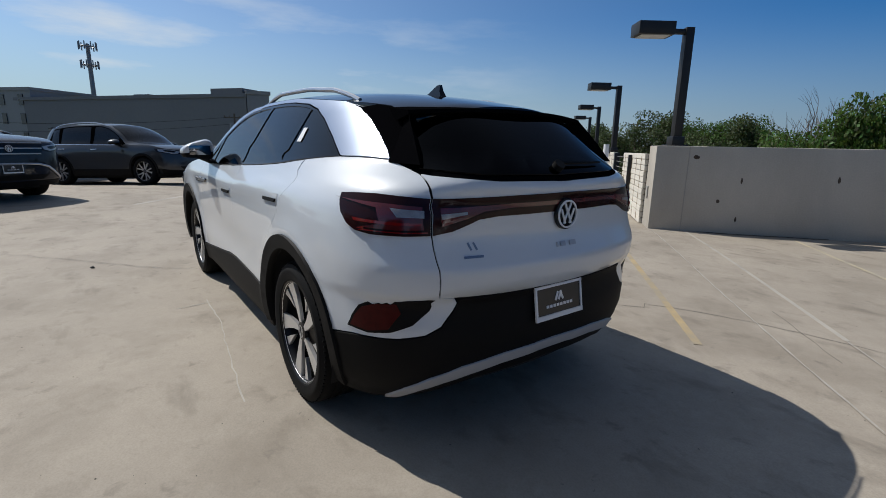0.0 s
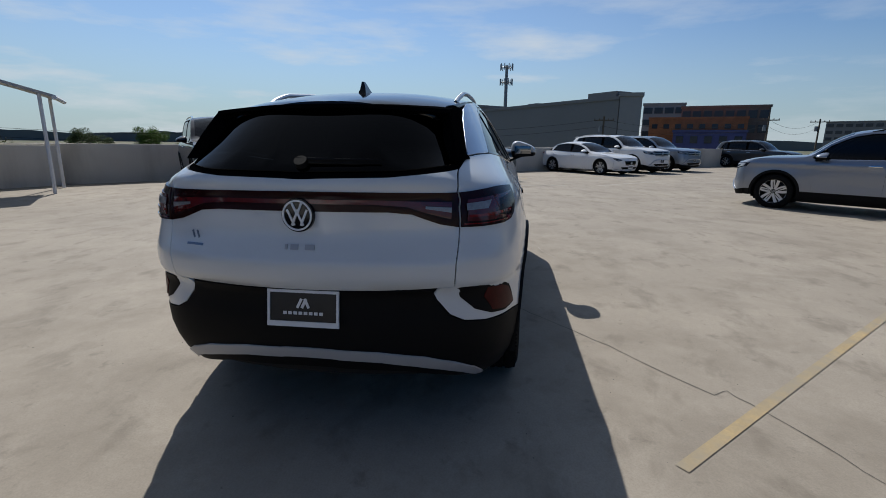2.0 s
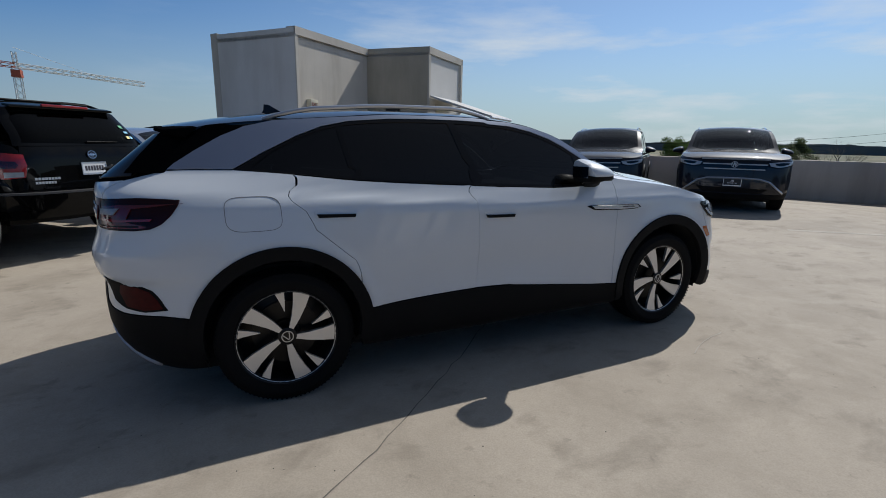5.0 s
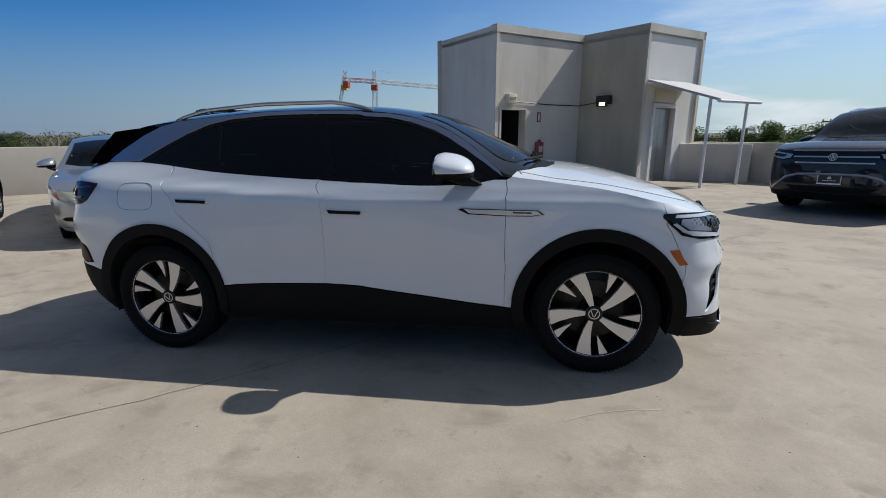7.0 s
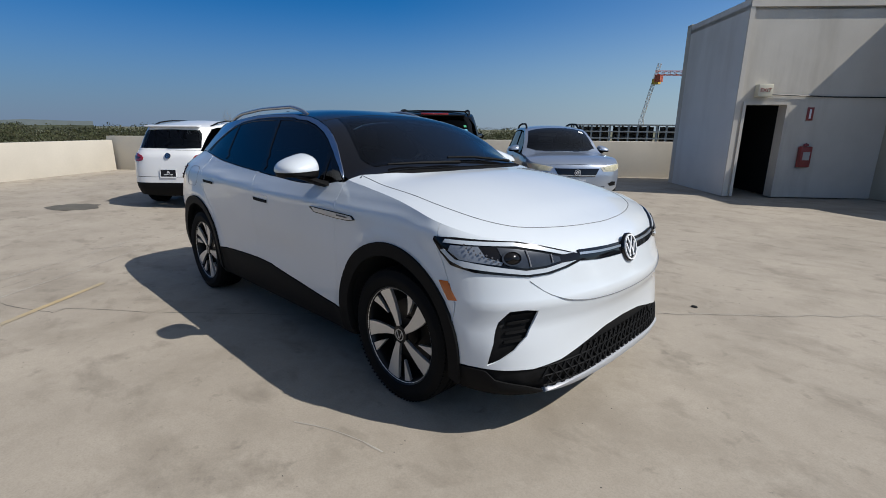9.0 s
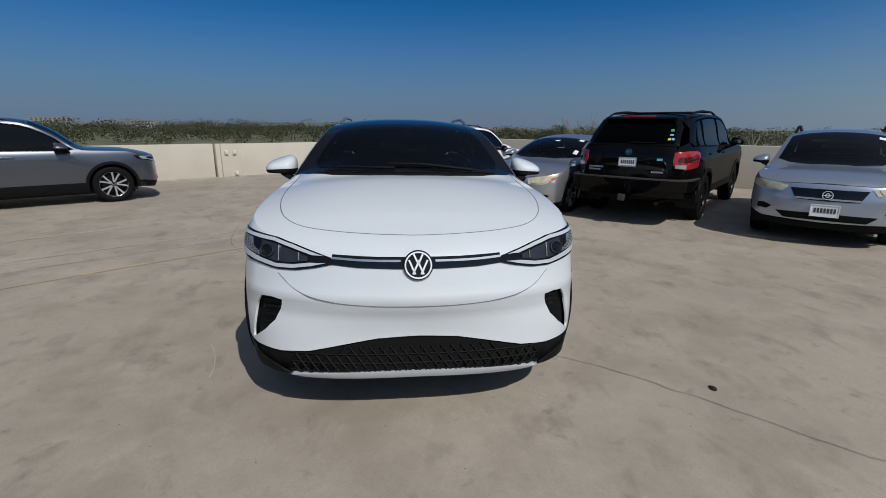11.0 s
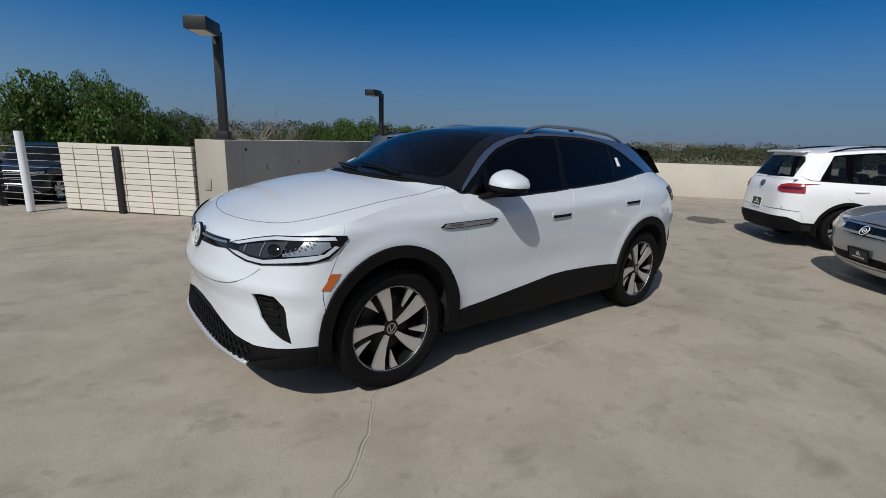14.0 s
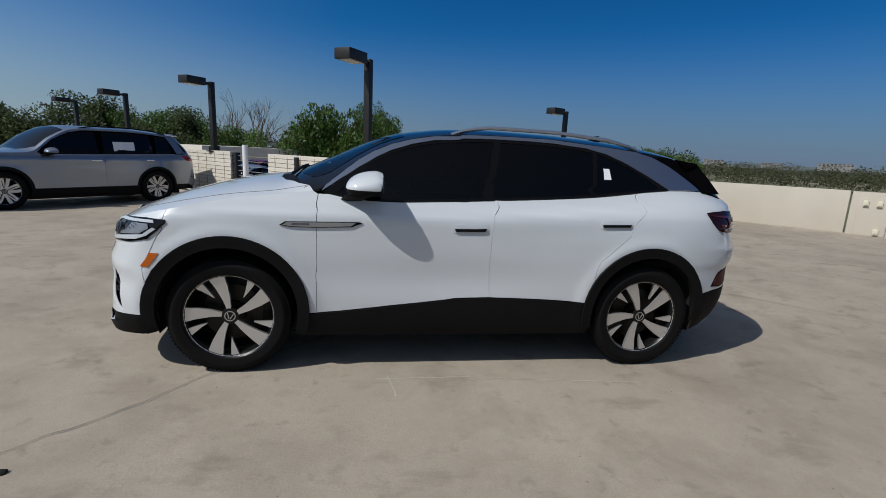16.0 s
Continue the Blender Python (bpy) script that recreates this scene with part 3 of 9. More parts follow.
        for i in range(3):
            j = 2 * i
            sp.faces.new((top[j], top[j + 1], top[j + 3], top[j + 2]))
            sp.faces.new((top[j], top[j + 2], bot[j + 2], bot[j]))
            sp.faces.new((top[j + 3], top[j + 1], bot[j + 1], bot[j + 3]))
        sp.faces.new((top[0], bot[0], bot[1], top[1]))
        sp.faces.new((top[6], top[7], bot[7], bot[6]))
    lathe(sp, [(rim * 0.970, h * 0.76), (rim * 0.982, h * 0.83), (rim * 1.0, h * 0.85), (rim * 1.008, h * 0.84), (rim * 1.008, h * 0.78)], base, 56)
    m_sp = keep(sp, "spokes", PLASTIC if style == "black" else ALLOY, 25)
    cap = bmesh.new()
    lathe(cap, [(rim * 0.20, h * 0.58), (rim * 0.19, h * 0.70), (rim * 0.13, h * 0.735)], base, 28)
    lathe(cap, [(rim * 0.13, h * 0.735), (0.0, h * 0.735)], base, 28)
    m_cap = keep(cap, "hub_cap", ALLOY_DARK)
    badge = bmesh.new()
    lathe(badge, [(rim * 0.125, h * 0.735), (rim * 0.125, h * 0.748), (rim * 0.105, h * 0.748), (rim * 0.105, h * 0.735)], base, 28)
    for sx in (-1, 1):
        box(badge, (rim * 0.02, 0.003, rim * 0.16), (sx * rim * 0.04, h * 0.743, 0), ry=sx * 22)
    m_badge = keep(badge, "hub_badge", SATIN)
    WHEELS[key] = (m_barrel, ((m_tyre, "tyre"), (m_sp, "rim"), (m_disc, "brake_disc"), (m_cap, "hub_cap"), (m_badge, "hub_badge")))
    return WHEELS[key]


def wheels(car, wb, track, R, width, rim, style, spins=(17, 40, -17, 5)):
    barrel, kids = wheel_meshes(R, width, rim, style)
    turns = iter(spins)
    for sx in (1, -1):
        for sy in (1, -1):
            w = new("wheel", barrel)
            w.parent = car
            w.matrix_local = pose(sx * wb / 2, sy * track, R, 0, 0, 0 if sy > 0 else 180) @ pose(0, 0, 0, 0, next(turns), 0)
            for me, nm in kids:
                k = new(nm, me)
                k.parent = w


def cabin(car, sh, cowl, hw, bz, back):
    """Seats, dashboard and steering wheel, seen dimly through the glass."""
    bm = bmesh.new()
    box(bm, (0.42, hw * 1.55, 0.16), (cowl - 0.42, 0, bz - 0.10), bevel=0.05)
    box(bm, (0.16, 0.34, 0.07), (cowl - 0.50, 0.36, bz - 0.01), bevel=0.03)
    part("dashboard", bm, SEAT, car)
    bm = bmesh.new()
    ring = [(cowl - 0.72 + 0.05 * math.sin(a) * 0.5, 0.37 + 0.18 * math.cos(a), bz - 0.02 + 0.17 * math.sin(a)) for a in np.linspace(0, 2 * math.pi, 25)]
    tube(bm, ring, 0.016, 6)
    box(bm, (0.05, 0.30, 0.035), (cowl - 0.71, 0.37, bz - 0.03), bevel=0.01)
    part("steering_wheel", bm, GLOSS_BLACK, car)
    for y in (-0.37, 0.37):
        bm = bmesh.new()
        box(bm, (0.14, 0.50, 0.62), (cowl - 1.42, y, bz - 0.14), ry=-14, bevel=0.05)
        box(bm, (0.10, 0.27, 0.17), (cowl - 1.53, y, bz + 0.27), ry=-10, bevel=0.04)
        box(bm, (0.50, 0.50, 0.16), (cowl - 1.15, y, bz - 0.48), bevel=0.05)
        part("seat", bm, SEAT, car)
    bm = bmesh.new()
    box(bm, (0.14, hw * 1.35, 0.60), (back, 0, bz - 0.16), ry=-16, bevel=0.05)
    for y in (-0.4, 0.4):
        box(bm, (0.09, 0.25, 0.14), (back - 0.10, y, bz + 0.21), bevel=0.03)
    part("rear_bench", bm, SEAT, car)


def core(car, sh, xf, xr, hw, zb, bz, wb, arch, wr):
    """The dark floor, wheel wells and inner skin that close a car."""
    rows = [((xf - xr - 1.0, (hw - 0.27) * 2, zb * 0.25 + 0.36), ((xf + xr) / 2, 0, zb + 0.17))]
    mid = wb - 2 * arch - 0.02
    rows.append(((mid, hw * 1.86, 0.20), (0, 0, zb + 0.13)))
    part("underbody", boxes(*rows), INNER, car, smooth=False)
    holes = []
    for sgn in (1, -1):
        for cx in (wb / 2, -wb / 2):
            c = circle(sh, cx, wr, arch * 0.985, 28)
            holes.append(c if sgn > 0 else [(2 * sh.S - a, b) for a, b in c])
    n = 60
    lowz = zb + 0.06
    xt = [float(sh.W(2 * sh.S * k / n, 0.8)[0]) for k in range(n + 1)]
    poly = [(2 * sh.S * k / n, lowz) for k in range(n + 1)] + [(2 * sh.S * k / n, min(bz - 0.10, float(sh.zr(xt[k])) - 0.07)) for k in range(n, -1, -1)]
    panel("inner_skin", poly, sh, "W", INNER, car, off=-0.028, thick=0, grid=0.12, gap=0, holes=holes)
    for sx in (1, -1):
        for sy in (1, -1):
            bm = bmesh.new()
            arcs = [radians(a) for a in np.linspace(-20, 200, 19)]
            yo, yi = sy * (hw - 0.035), sy * (hw - 0.345)
            q = [[bm.verts.new((sx * wb / 2 + (arch + 0.01) * math.cos(a), y, wr + (arch + 0.01) * math.sin(a))) for a in arcs] for y in (yo, yi)]
            for i in range(18):
                bm.faces.new((q[0][i], q[0][i + 1], q[1][i + 1], q[1][i]))
            bm.faces.new(q[1])
            part("wheel_well", bm, INNER, car)


def door_mirror(car, x, y, z, sy, shell_mat, base_mat, size=1.0):
    """A door mirror: a domed cap, a dark lower shell, the glass and the slanting arm that carries them."""
    bm = bmesh.new()
    rows = []
    for px_, py_, pz_, w_, h_ in ((x + 0.105, y - 0.075, z - 0.098 * size, 0.075, 0.020), (x + 0.085, y - 0.02, z - 0.090 * size, 0.070, 0.020), (x + 0.055, y + 0.03, z - 0.066 * size, 0.066, 0.021), (x + 0.02, y + 0.075, z - 0.045 * size, 0.075, 0.022)):
        rows.append([bm.verts.new((px_ + w_ * c, sy * py_, pz_ + h_ * d)) for c, d in ((1, -0.4), (0.6, 0.8), (-0.6, 1), (-1, 0.3), (-0.7, -0.8), (0.5, -1))])
    for p, q in zip(rows, rows[1:]):
        for i in range(6):
            bm.faces.new((p[i], p[(i + 1) % 6], q[(i + 1) % 6], q[i]))
    bm.faces.new(rows[0])
    bm.faces.new(rows[-1][::-1])
    bmesh.ops.recalc_face_normals(bm, faces=bm.faces)
    m = part("mirror_base", bm, base_mat, car, angle=60)

    def dome(lo, hi, back, front, grow, nm, mat):
        bm = bmesh.new()
        bmesh.ops.create_uvsphere(bm, u_segments=24, v_segments=16, radius=1)
        for v in bm.verts:
            c = Vector((math.copysign(abs(v.co.x) ** 0.85, v.co.x), math.copysign(abs(v.co.y) ** 0.65, v.co.y), math.copysign(abs(v.co.z) ** 0.75, v.co.z)))
            c.z = min(max(c.z, lo), hi)
            c.x = min(max(c.x, back), front)
            tall = (1.0 - 0.22 * max(c.x, -0.3)) * (1.0 - 0.34 * c.y)
            v.co = Vector((x + 0.128 * size * grow * c.x - 0.012 * c.z, sy * (y + 0.082 + 0.118 * size * grow * c.y), z + 0.078 * size * grow * c.z * tall - 0.010 - 0.008 * c.y))
        part(nm, bm, mat, m)

    dome(-0.10, 1.0, -0.60, 1.0, 1.0, "mirror_cap", shell_mat)
    dome(-0.62, -0.06, -0.66, 0.93, 0.985, "mirror_housing", base_mat)
    bm = bmesh.new()
    box(bm, (0.004, 0.150 * size, 0.070 * size), (x - 0.090 * size, sy * (y + 0.072), z + 0.002), bevel=0.0018)
    part("mirror_glass", bm, MIRROR, m)
    return m


def handle(car, sh, x, z, sy, mat, size=0.21):
    y = float(sh.yside(x, z))
    bm = bmesh.new()
    box(bm, (size, 0.028, 0.030), (x, sy * (y + 0.006), z), bevel=0.012)
    part("door_handle", bm, mat, car)


def badge(car, m, r, name="badge", dark=GLOSS_BLACK, bright=PLATE_WHITE, marked=True):
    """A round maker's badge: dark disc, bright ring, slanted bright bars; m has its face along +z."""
    bm = bmesh.new()
    lathe(bm, [(0, 0.004), (r * 0.97, 0.004), (r, 0), (r, -0.012)], m, 36)
    b = part(name, bm, dark, car)
    bm = bmesh.new()
    lathe(bm, [(r * 0.90, 0.002), (r * 0.90, 0.010), (r * 0.80, 0.010), (r * 0.80, 0.002)], m, 36)
    part(name + "_ring", bm, bright, b)
    bm = bmesh.new()
    if not marked:
        lathe(bm, [(r * 0.42, 0.002), (r * 0.42, 0.009), (r * 0.30, 0.009), (r * 0.30, 0.002)], m, 24)
        bmesh.ops.create_cube(bm, size=1, matrix=m @ pose(0, 0, 0.006) @ Matrix.Diagonal((r * 1.5, r * 0.10, 0.006, 1)))
        part(name + "_mark", bm, bright, b)
        return
    for sx in (-1, 1):
        for c, tilt in ((0.50, 1), (0.18, -1)):
            box_m = m @ pose(sx * c * r * 0.80, -0.13 * r, 0.006, 0, 0, sx * tilt * 24 * -1)
            bmesh.ops.create_cube(bm, size=1, matrix=box_m @ Matrix.Diagonal((r * 0.12, r * 1.02, 0.006, 1)))
        bmesh.ops.create_cube(bm, size=1, matrix=m @ pose(sx * 0.17 * r, 0.44 * r, 0.006, 0, 0, sx * -24) @ Matrix.Diagonal((r * 0.12, r * 0.62, 0.006, 1)))
    part(name + "_mark", bm, bright, b)


def plate(car, m, w=0.305, h=0.152, dark=True, bars=True, frame_mat=None):
    """A number plate in its frame; unreadable marks are plain bars. m: face along +z, x across, y up."""
    bm = bmesh.new()
    bmesh.ops.create_cube(bm, size=1, matrix=m @ Matrix.Diagonal((w, h, 0.006, 1)))
    p = part("number_plate", bm, PLATE_BLACK if dark else PLATE_WHITE, car, smooth=False)
    bm = bmesh.new()
    for sx, sy, wx, hy in ((0, 1, w + 0.012, 0.012), (0, -1, w + 0.012, 0.022), (-1, 0, 0.010, h), (1, 0, 0.010, h)):
        bmesh.ops.create_cube(bm, size=1, matrix=m @ pose(sx * (w / 2), sy * (h / 2 - 0.002), 0.003) @ Matrix.Diagonal((wx, hy, 0.010, 1)))
    part("plate_frame", bm, frame_mat or PLATE_WHITE, p, smooth=False)
    if bars:
        bm = bmesh.new()
        n = 8 if dark else 7
        for k in range(n):
            bmesh.ops.create_cube(bm, size=1, matrix=m @ pose((k - (n - 1) / 2) * w * (0.075 if dark else 0.115), -h * 0.16 if dark else 0, 0.0045) @ Matrix.Diagonal((w * (0.05 if dark else 0.08), h * (0.09 if dark else 0.42), 0.003, 1)))
        if dark:
            for sx in (-1, 1):
                bmesh.ops.create_cube(bm, size=1, matrix=m @ pose(sx * 0.016, h * 0.13, 0.0045, 0, 0, sx * 26) @ Matrix.Diagonal((0.011, h * 0.30, 0.003, 1)))
            bmesh.ops.create_cube(bm, size=1, matrix=m @ pose(0.004, h * 0.13, 0.0047, 0, 0, -26) @ Matrix.Diagonal((0.012, h * 0.30, 0.003, 1)))
        part("plate_bars", bm, PLATE_WHITE if dark else INK, p, smooth=False)
    return p


def face_pose(sh, dom, up=(0, 0, 1), off=0.004):
    P, N = sh.frame_at("W", [dom])
    n = Vector(N[0])
    x = Vector(up).cross(n).normalized()
    y = n.cross(x)
    m = Matrix((x, y, n)).transposed().to_4x4()
    m.translation = Vector(P[0]) + n * off
    return m


# ---- the white electric crossover ----
def electric_crossover():
    car = thing("electric_crossover", "white electric crossover with black roof and black lower cladding", "car")
    hw = 0.925
    W2 = 1.383
    WR = 0.366
    AR = 0.412
    AZ = 0.402

    shoulder = pchip([(-2.2, 1.14), (-1.74, 1.132), (-1.14, 1.10), (-0.73, 1.062), (-0.27, 1.032), (0.2, 1.018), (0.85, 1.016), (1.4, 1.0), (1.75, 0.965), (2.2, 0.93)])

    def relief(x, z):
        hump = 0.012 * np.exp(-((x - 1.40) / 0.42) ** 2) * np.exp(-((z - 0.82) / 0.16) ** 2)
        hump = hump + 0.012 * np.exp(-((x + 1.50) / 0.45) ** 2) * np.exp(-((z - 0.95) / 0.15) ** 2)
        waist = -0.022 * np.exp(-((x - 0.05) / 0.75) ** 2) * np.exp(-((z - 0.62) / 0.17) ** 2)
        dz = z - shoulder(x)
        crease = 0.013 * np.exp(-((dz / np.where(dz > 0, 0.032, 0.085)) ** 2))
        flare = 0.0
        for cx in (W2, -W2):
            r = np.hypot(x - cx, z - AZ)
            flare = flare + 0.011 * np.exp(-(((r - 0.485) / 0.05) ** 2))
        return hump + waist + crease + flare

    sh = Shell(
        af=[(0.12, 2.05), (0.20, 2.16), (0.27, 2.225), (0.36, 2.21), (0.47, 2.20), (0.56, 2.212), (0.62, 2.235), (0.66, 2.245), (0.73, 2.222), (0.80, 2.203), (0.86, 2.188), (0.90, 2.168), (0.97, 2.11), (1.05, 2.02), (1.13, 1.85), (1.25, 1.6), (1.5, 1.35), (1.65, 1.3)],
        ar=[(0.12, 1.92), (0.20, 2.09), (0.28, 2.20), (0.40, 2.275), (0.50, 2.300), (0.60, 2.302), (0.68, 2.292), (0.72, 2.294), (0.755, 2.324), (0.835, 2.337), (0.855, 2.337), (0.88, 2.328), (0.93, 2.308), (0.99, 2.295), (1.06, 2.292), (1.13, 2.288), (1.16, 2.29), (1.20, 2.268), (1.30, 2.155), (1.40, 2.035), (1.48, 1.935), (1.62, 1.80)],
        w=[(0.12, 0.80), (0.20, 0.855), (0.30, 0.902), (0.42, 0.920), (0.55, 0.928), (0.72, 0.928), (0.88, 0.922), (0.98, 0.910), (1.06, 0.890), (1.13, 0.850), (1.25, 0.785), (1.40, 0.70), (1.50, 0.64), (1.57, 0.585), (1.65, 0.50)],
        zc=[(2.20, 0.84), (2.15, 0.90), (2.08, 0.945), (1.95, 1.00), (1.83, 1.05), (1.5, 1.145), (1.3, 1.183), (1.14, 1.20), (1.0, 1.262), (0.78, 1.368), (0.55, 1.476), (0.41, 1.53), (0.2, 1.572), (0.0, 1.598), (-0.37, 1.615), (-0.8, 1.612), (-1.24, 1.592), (-1.6, 1.553), (-1.98, 1.494)],
        zr=[(2.20, 0.83), (2.10, 0.885), (2.0, 0.93), (1.85, 0.975), (1.7, 1.015), (1.4, 1.085), (1.1, 1.128), (0.88, 1.160), (0.78, 1.232), (0.63, 1.355), (0.43, 1.462), (0.14, 1.532), (-0.25, 1.562), (-0.7, 1.565), (-1.0, 1.545), (-1.3, 1.525), (-1.6, 1.500), (-1.98, 1.452)],
        pf=2.05, pr=8.0, relief=relief, cap=0.43, pf_low=0.65, bow=0.175, pr_top=4.2)
    X, F, R = sh.X, sh.F, sh.R
    arch_f, arch_r = circle(sh, W2, AZ, AR), circle(sh, -W2, AZ, AR)
    zr = lambda x: float(sh.zr(x))
    belt = [(0.86, 1.150), (0.62, 1.112), (0.42, 1.108), (0.1, 1.122), (-0.25, 1.143), (-0.6, 1.166), (-0.95, 1.194), (-1.25, 1.229), (-1.573, 1.259)]
    fb = pchip(belt)
    clad = pchip([(1.0, 0.40), (0.86, 0.405), (0.32, 0.462), (-0.21, 0.510), (-0.6, 0.502), (-0.95, 0.48)])
    dlo_top = [(0.845, 1.150), (0.74, 1.228), (0.63, 1.303), (0.52, 1.372), (0.43, 1.418), (0.29, 1.467), (0.14, 1.500), (-0.05, 1.523), (-0.25, 1.533), (-0.5, 1.537), (-0.7, 1.534), (-0.94, 1.517), (-1.10, 1.485), (-1.24, 1.432), (-1.42, 1.345), (-1.573, 1.262)]

    def both(name, poly, mat, off=0.0, label="", **k):
        for p in (poly, mirror(poly)):
            hs = k.get("holes", ())
            if p is not poly:
                hs = [mirror(h) for h in hs]
            panel(name, p, sh, "W", mat, car, off=off, label=label, **{**k, "holes": hs})

    # flanks
    xs = np.linspace
    both("front_door", [X(0.868, z) for z in xs(0.405, 1.138, 9)] + [X(x, float(fb(x))) for x in xs(0.80, -0.245, 14)] + [X(-0.245 + 0.022 * math.sin((1.147 - z) * 4.6), z) for z in xs(1.147, 0.512, 8)][1:] + [X(x, float(clad(x))) for x in xs(-0.2, 0.868, 14)[:-1]], WHITE, grid=0.036)
    both("rear_door", [X(-0.245 + 0.022 * math.sin((1.147 - z) * 4.6), z) for z in xs(0.512, 1.147, 8)] + [X(x, float(fb(x))) for x in xs(-0.3, -1.28, 12)] + [X(-1.275, 1.18), X(-1.245, 1.05), X(-1.20, 0.95), X(-1.10, 0.86), X(-1.0, 0.77), X(-0.97, 0.66), X(-0.965, 0.50)] + [X(x, float(clad(x))) for x in xs(-0.95, -0.25, 8)], WHITE, grid=0.036, holes=[arch_r])
    fend = [X(0.868, z) for z in xs(1.138, 0.405, 9)] + [X(0.93, 0.40), X(1.0, 0.40), X(1.75, 0.40), X(1.80, 0.42)] + [X(1.82, 0.55), X(1.80, 0.75), X(1.72, 0.90), X(1.70, zr(1.70))] + [X(x, zr(x)) for x in xs(1.65, 0.90, 12)]
    both("front_fender", fend, WHITE, grid=0.036, holes=[arch_f])
    quarter = [X(-0.967, 0.50), X(-0.972, 0.66), X(-1.0, 0.77), X(-1.10, 0.86), X(-1.20, 0.95), X(-1.245, 1.05), X(-1.275, 1.18), X(-1.28, 1.234), X(-1.573, 1.261), X(-1.70, 1.264), X(-1.80, 1.264), X(-1.895, 1.260), R(0.625, 1.232), R(0.617, 1.215), R(0.623, 1.131), R(0.631, 1.07), R(0.637, 0.985), R(0.630, 0.86), R(0.622, 0.750), R(0.56, 0.742), R(0.534, 0.715), R(0.548, 0.685), R(0.60, 0.622), R(0.66, 0.590), R(0.75, 0.575), X(-1.96, 0.565), X(-1.85, 0.548), X(-1.80, 0.53), X(-1.6, 0.50)]
    both("rear_quarter", quarter, WHITE, grid=0.036, holes=[arch_r])
    # black cladding
    both("sill_cladding", [X(x, 0.255) for x in xs(-0.97, 0.99, 16)] + [X(0.99, 0.40)] + [X(x, float(clad(x)) - 0.004) for x in xs(0.93, -0.95, 18)] + [X(-0.97, 0.475)], PLASTIC, off=0.006, thick=0.03, holes=[arch_f, arch_r])
    for cx, a0, a1 in ((W2, -16, 196), (-W2, -14, 196)):
        ring = circle(sh, cx, AZ, AR * 0.985, 36, a0, a1) + circle(sh, cx, AZ, AR + 0.064, 36, a0, a1)[::-1]
        both("arch_cladding", ring, PLASTIC, off=0.014, thick=0.045, gap=0, grid=0.05)
    # windows
    frame_poly = [X(x, float(fb(x)) + 0.003) for x in xs(0.845, -1.565, 24)][::-1] + [X(x, z) for x, z in dlo_top]
    top = pchip(dlo_top)

    def pane(x1, x2, s1=0.0, s2=0.0):
        lo = [X(x, float(fb(x)) + 0.018) for x in xs(x1, x2, 9)]
        hi = [X(x, float(top(x)) - 0.016) for x in xs(x2 + s2, x1 + s1, 9)]

        def side(xa, xb):
            za, zb_ = float(fb(xa)) + 0.018, float(top(xb)) - 0.016
            return [X(xa + (xb - xa) * t, za + (zb_ - za) * t) for t in (0.2, 0.4, 0.6, 0.8)]

        return lo + side(x2, x2 + s2) + hi + side(x1, x1 + s1)[::-1]

    p1, p2, p3 = pane(0.60, -0.175, -0.02, -0.090), pane(-0.225, -0.945, -0.090, -0.045), pane(-0.975, -1.49, -0.045, 0.10)
    p0 = [X(0.76, 1.145), X(0.645, 1.138), X(0.63, 1.285)]
    both("window_frame", frame_poly, PILLAR_BLACK, off=0.001, holes=[p1, p2, p3, p0], thick=0.02)
    for pp, mat in ((p1, TINT), (p2, PRIVACY), (p3, PRIVACY), (p0, TINT)):
        both("side_window", pp, mat, off=-0.004, thick=0.004, gap=0.0005)
    # bright roof arch over the doors, widening to the rear pillar
    arch = [X(0.852, 1.155)] + [X(x, z + 0.004) for x, z in dlo_top[1:]] + [X(-1.585, 1.264), X(-1.75, 1.268), X(-1.885, 1.264), X(-1.85, 1.295), X(-1.75, 1.360), X(-1.62, 1.435), X(-1.50, 1.486)] + [X(x, zr(x) - 0.001) for x in (-1.35, -1.2, -1.0, -0.7, -0.4, -0.1, 0.14, 0.29, 0.43, 0.54, 0.63, 0.71, 0.78, 0.83)]
    both("roof_arch", arch, SILVER_ROOF, off=0.002, label="satin silver roof arch")
    pillar = [X(-1.893, 1.264), R(0.622, 1.235), R(0.605, 1.24), R(0.585, 1.30), R(0.56, 1.36), R(0.525, 1.43), X(-1.79, 1.440), X(-1.70, zr(-1.70)), X(-1.6, zr(-1.6)), X(-1.51, 1.486), X(-1.625, 1.431), X(-1.755, 1.356), X(-1.855, 1.291)]
    both("rear_pillar", pillar, SATIN_BLACK, off=0.001)
    # top: hood, nose top, windscreen, roof
    def strip(xa, xb, n, k=1.0):
        return [(x, float(sh.yside(x, sh.zr(x))) * k) for x in xs(xa, xb, n)]

    key = [(0.93, 0.765), (1.1, 0.776), (1.3, 0.785), (1.5, 0.783), (1.64, 0.766), (1.76, 0.732), (1.85, 0.678), (1.92, 0.596), (1.972, 0.475), (2.015, 0.325), (2.04, 0.17), (2.05, 0.04)]
    hx, hy = pchip([(k, p[0]) for k, p in enumerate(key)]), pchip([(k, p[1]) for k, p in enumerate(key)])
    hood_l = [(float(hx(t)), float(hy(t))) for t in np.linspace(0, len(key) - 1, 34)]
    hood = hood_l + [(x, -y) for x, y in hood_l[::-1]] + [(1.0, -0.70), (1.10, -0.52), (1.165, -0.28), (1.185, 0), (1.165, 0.28), (1.10, 0.52), (1.0, 0.70)]
    panel("hood", hood, sh, "T", WHITE, car, grid=0.06, gap=0.003)
    edge = [(x, y) for x, y in strip(0.90, 2.06, 22)]

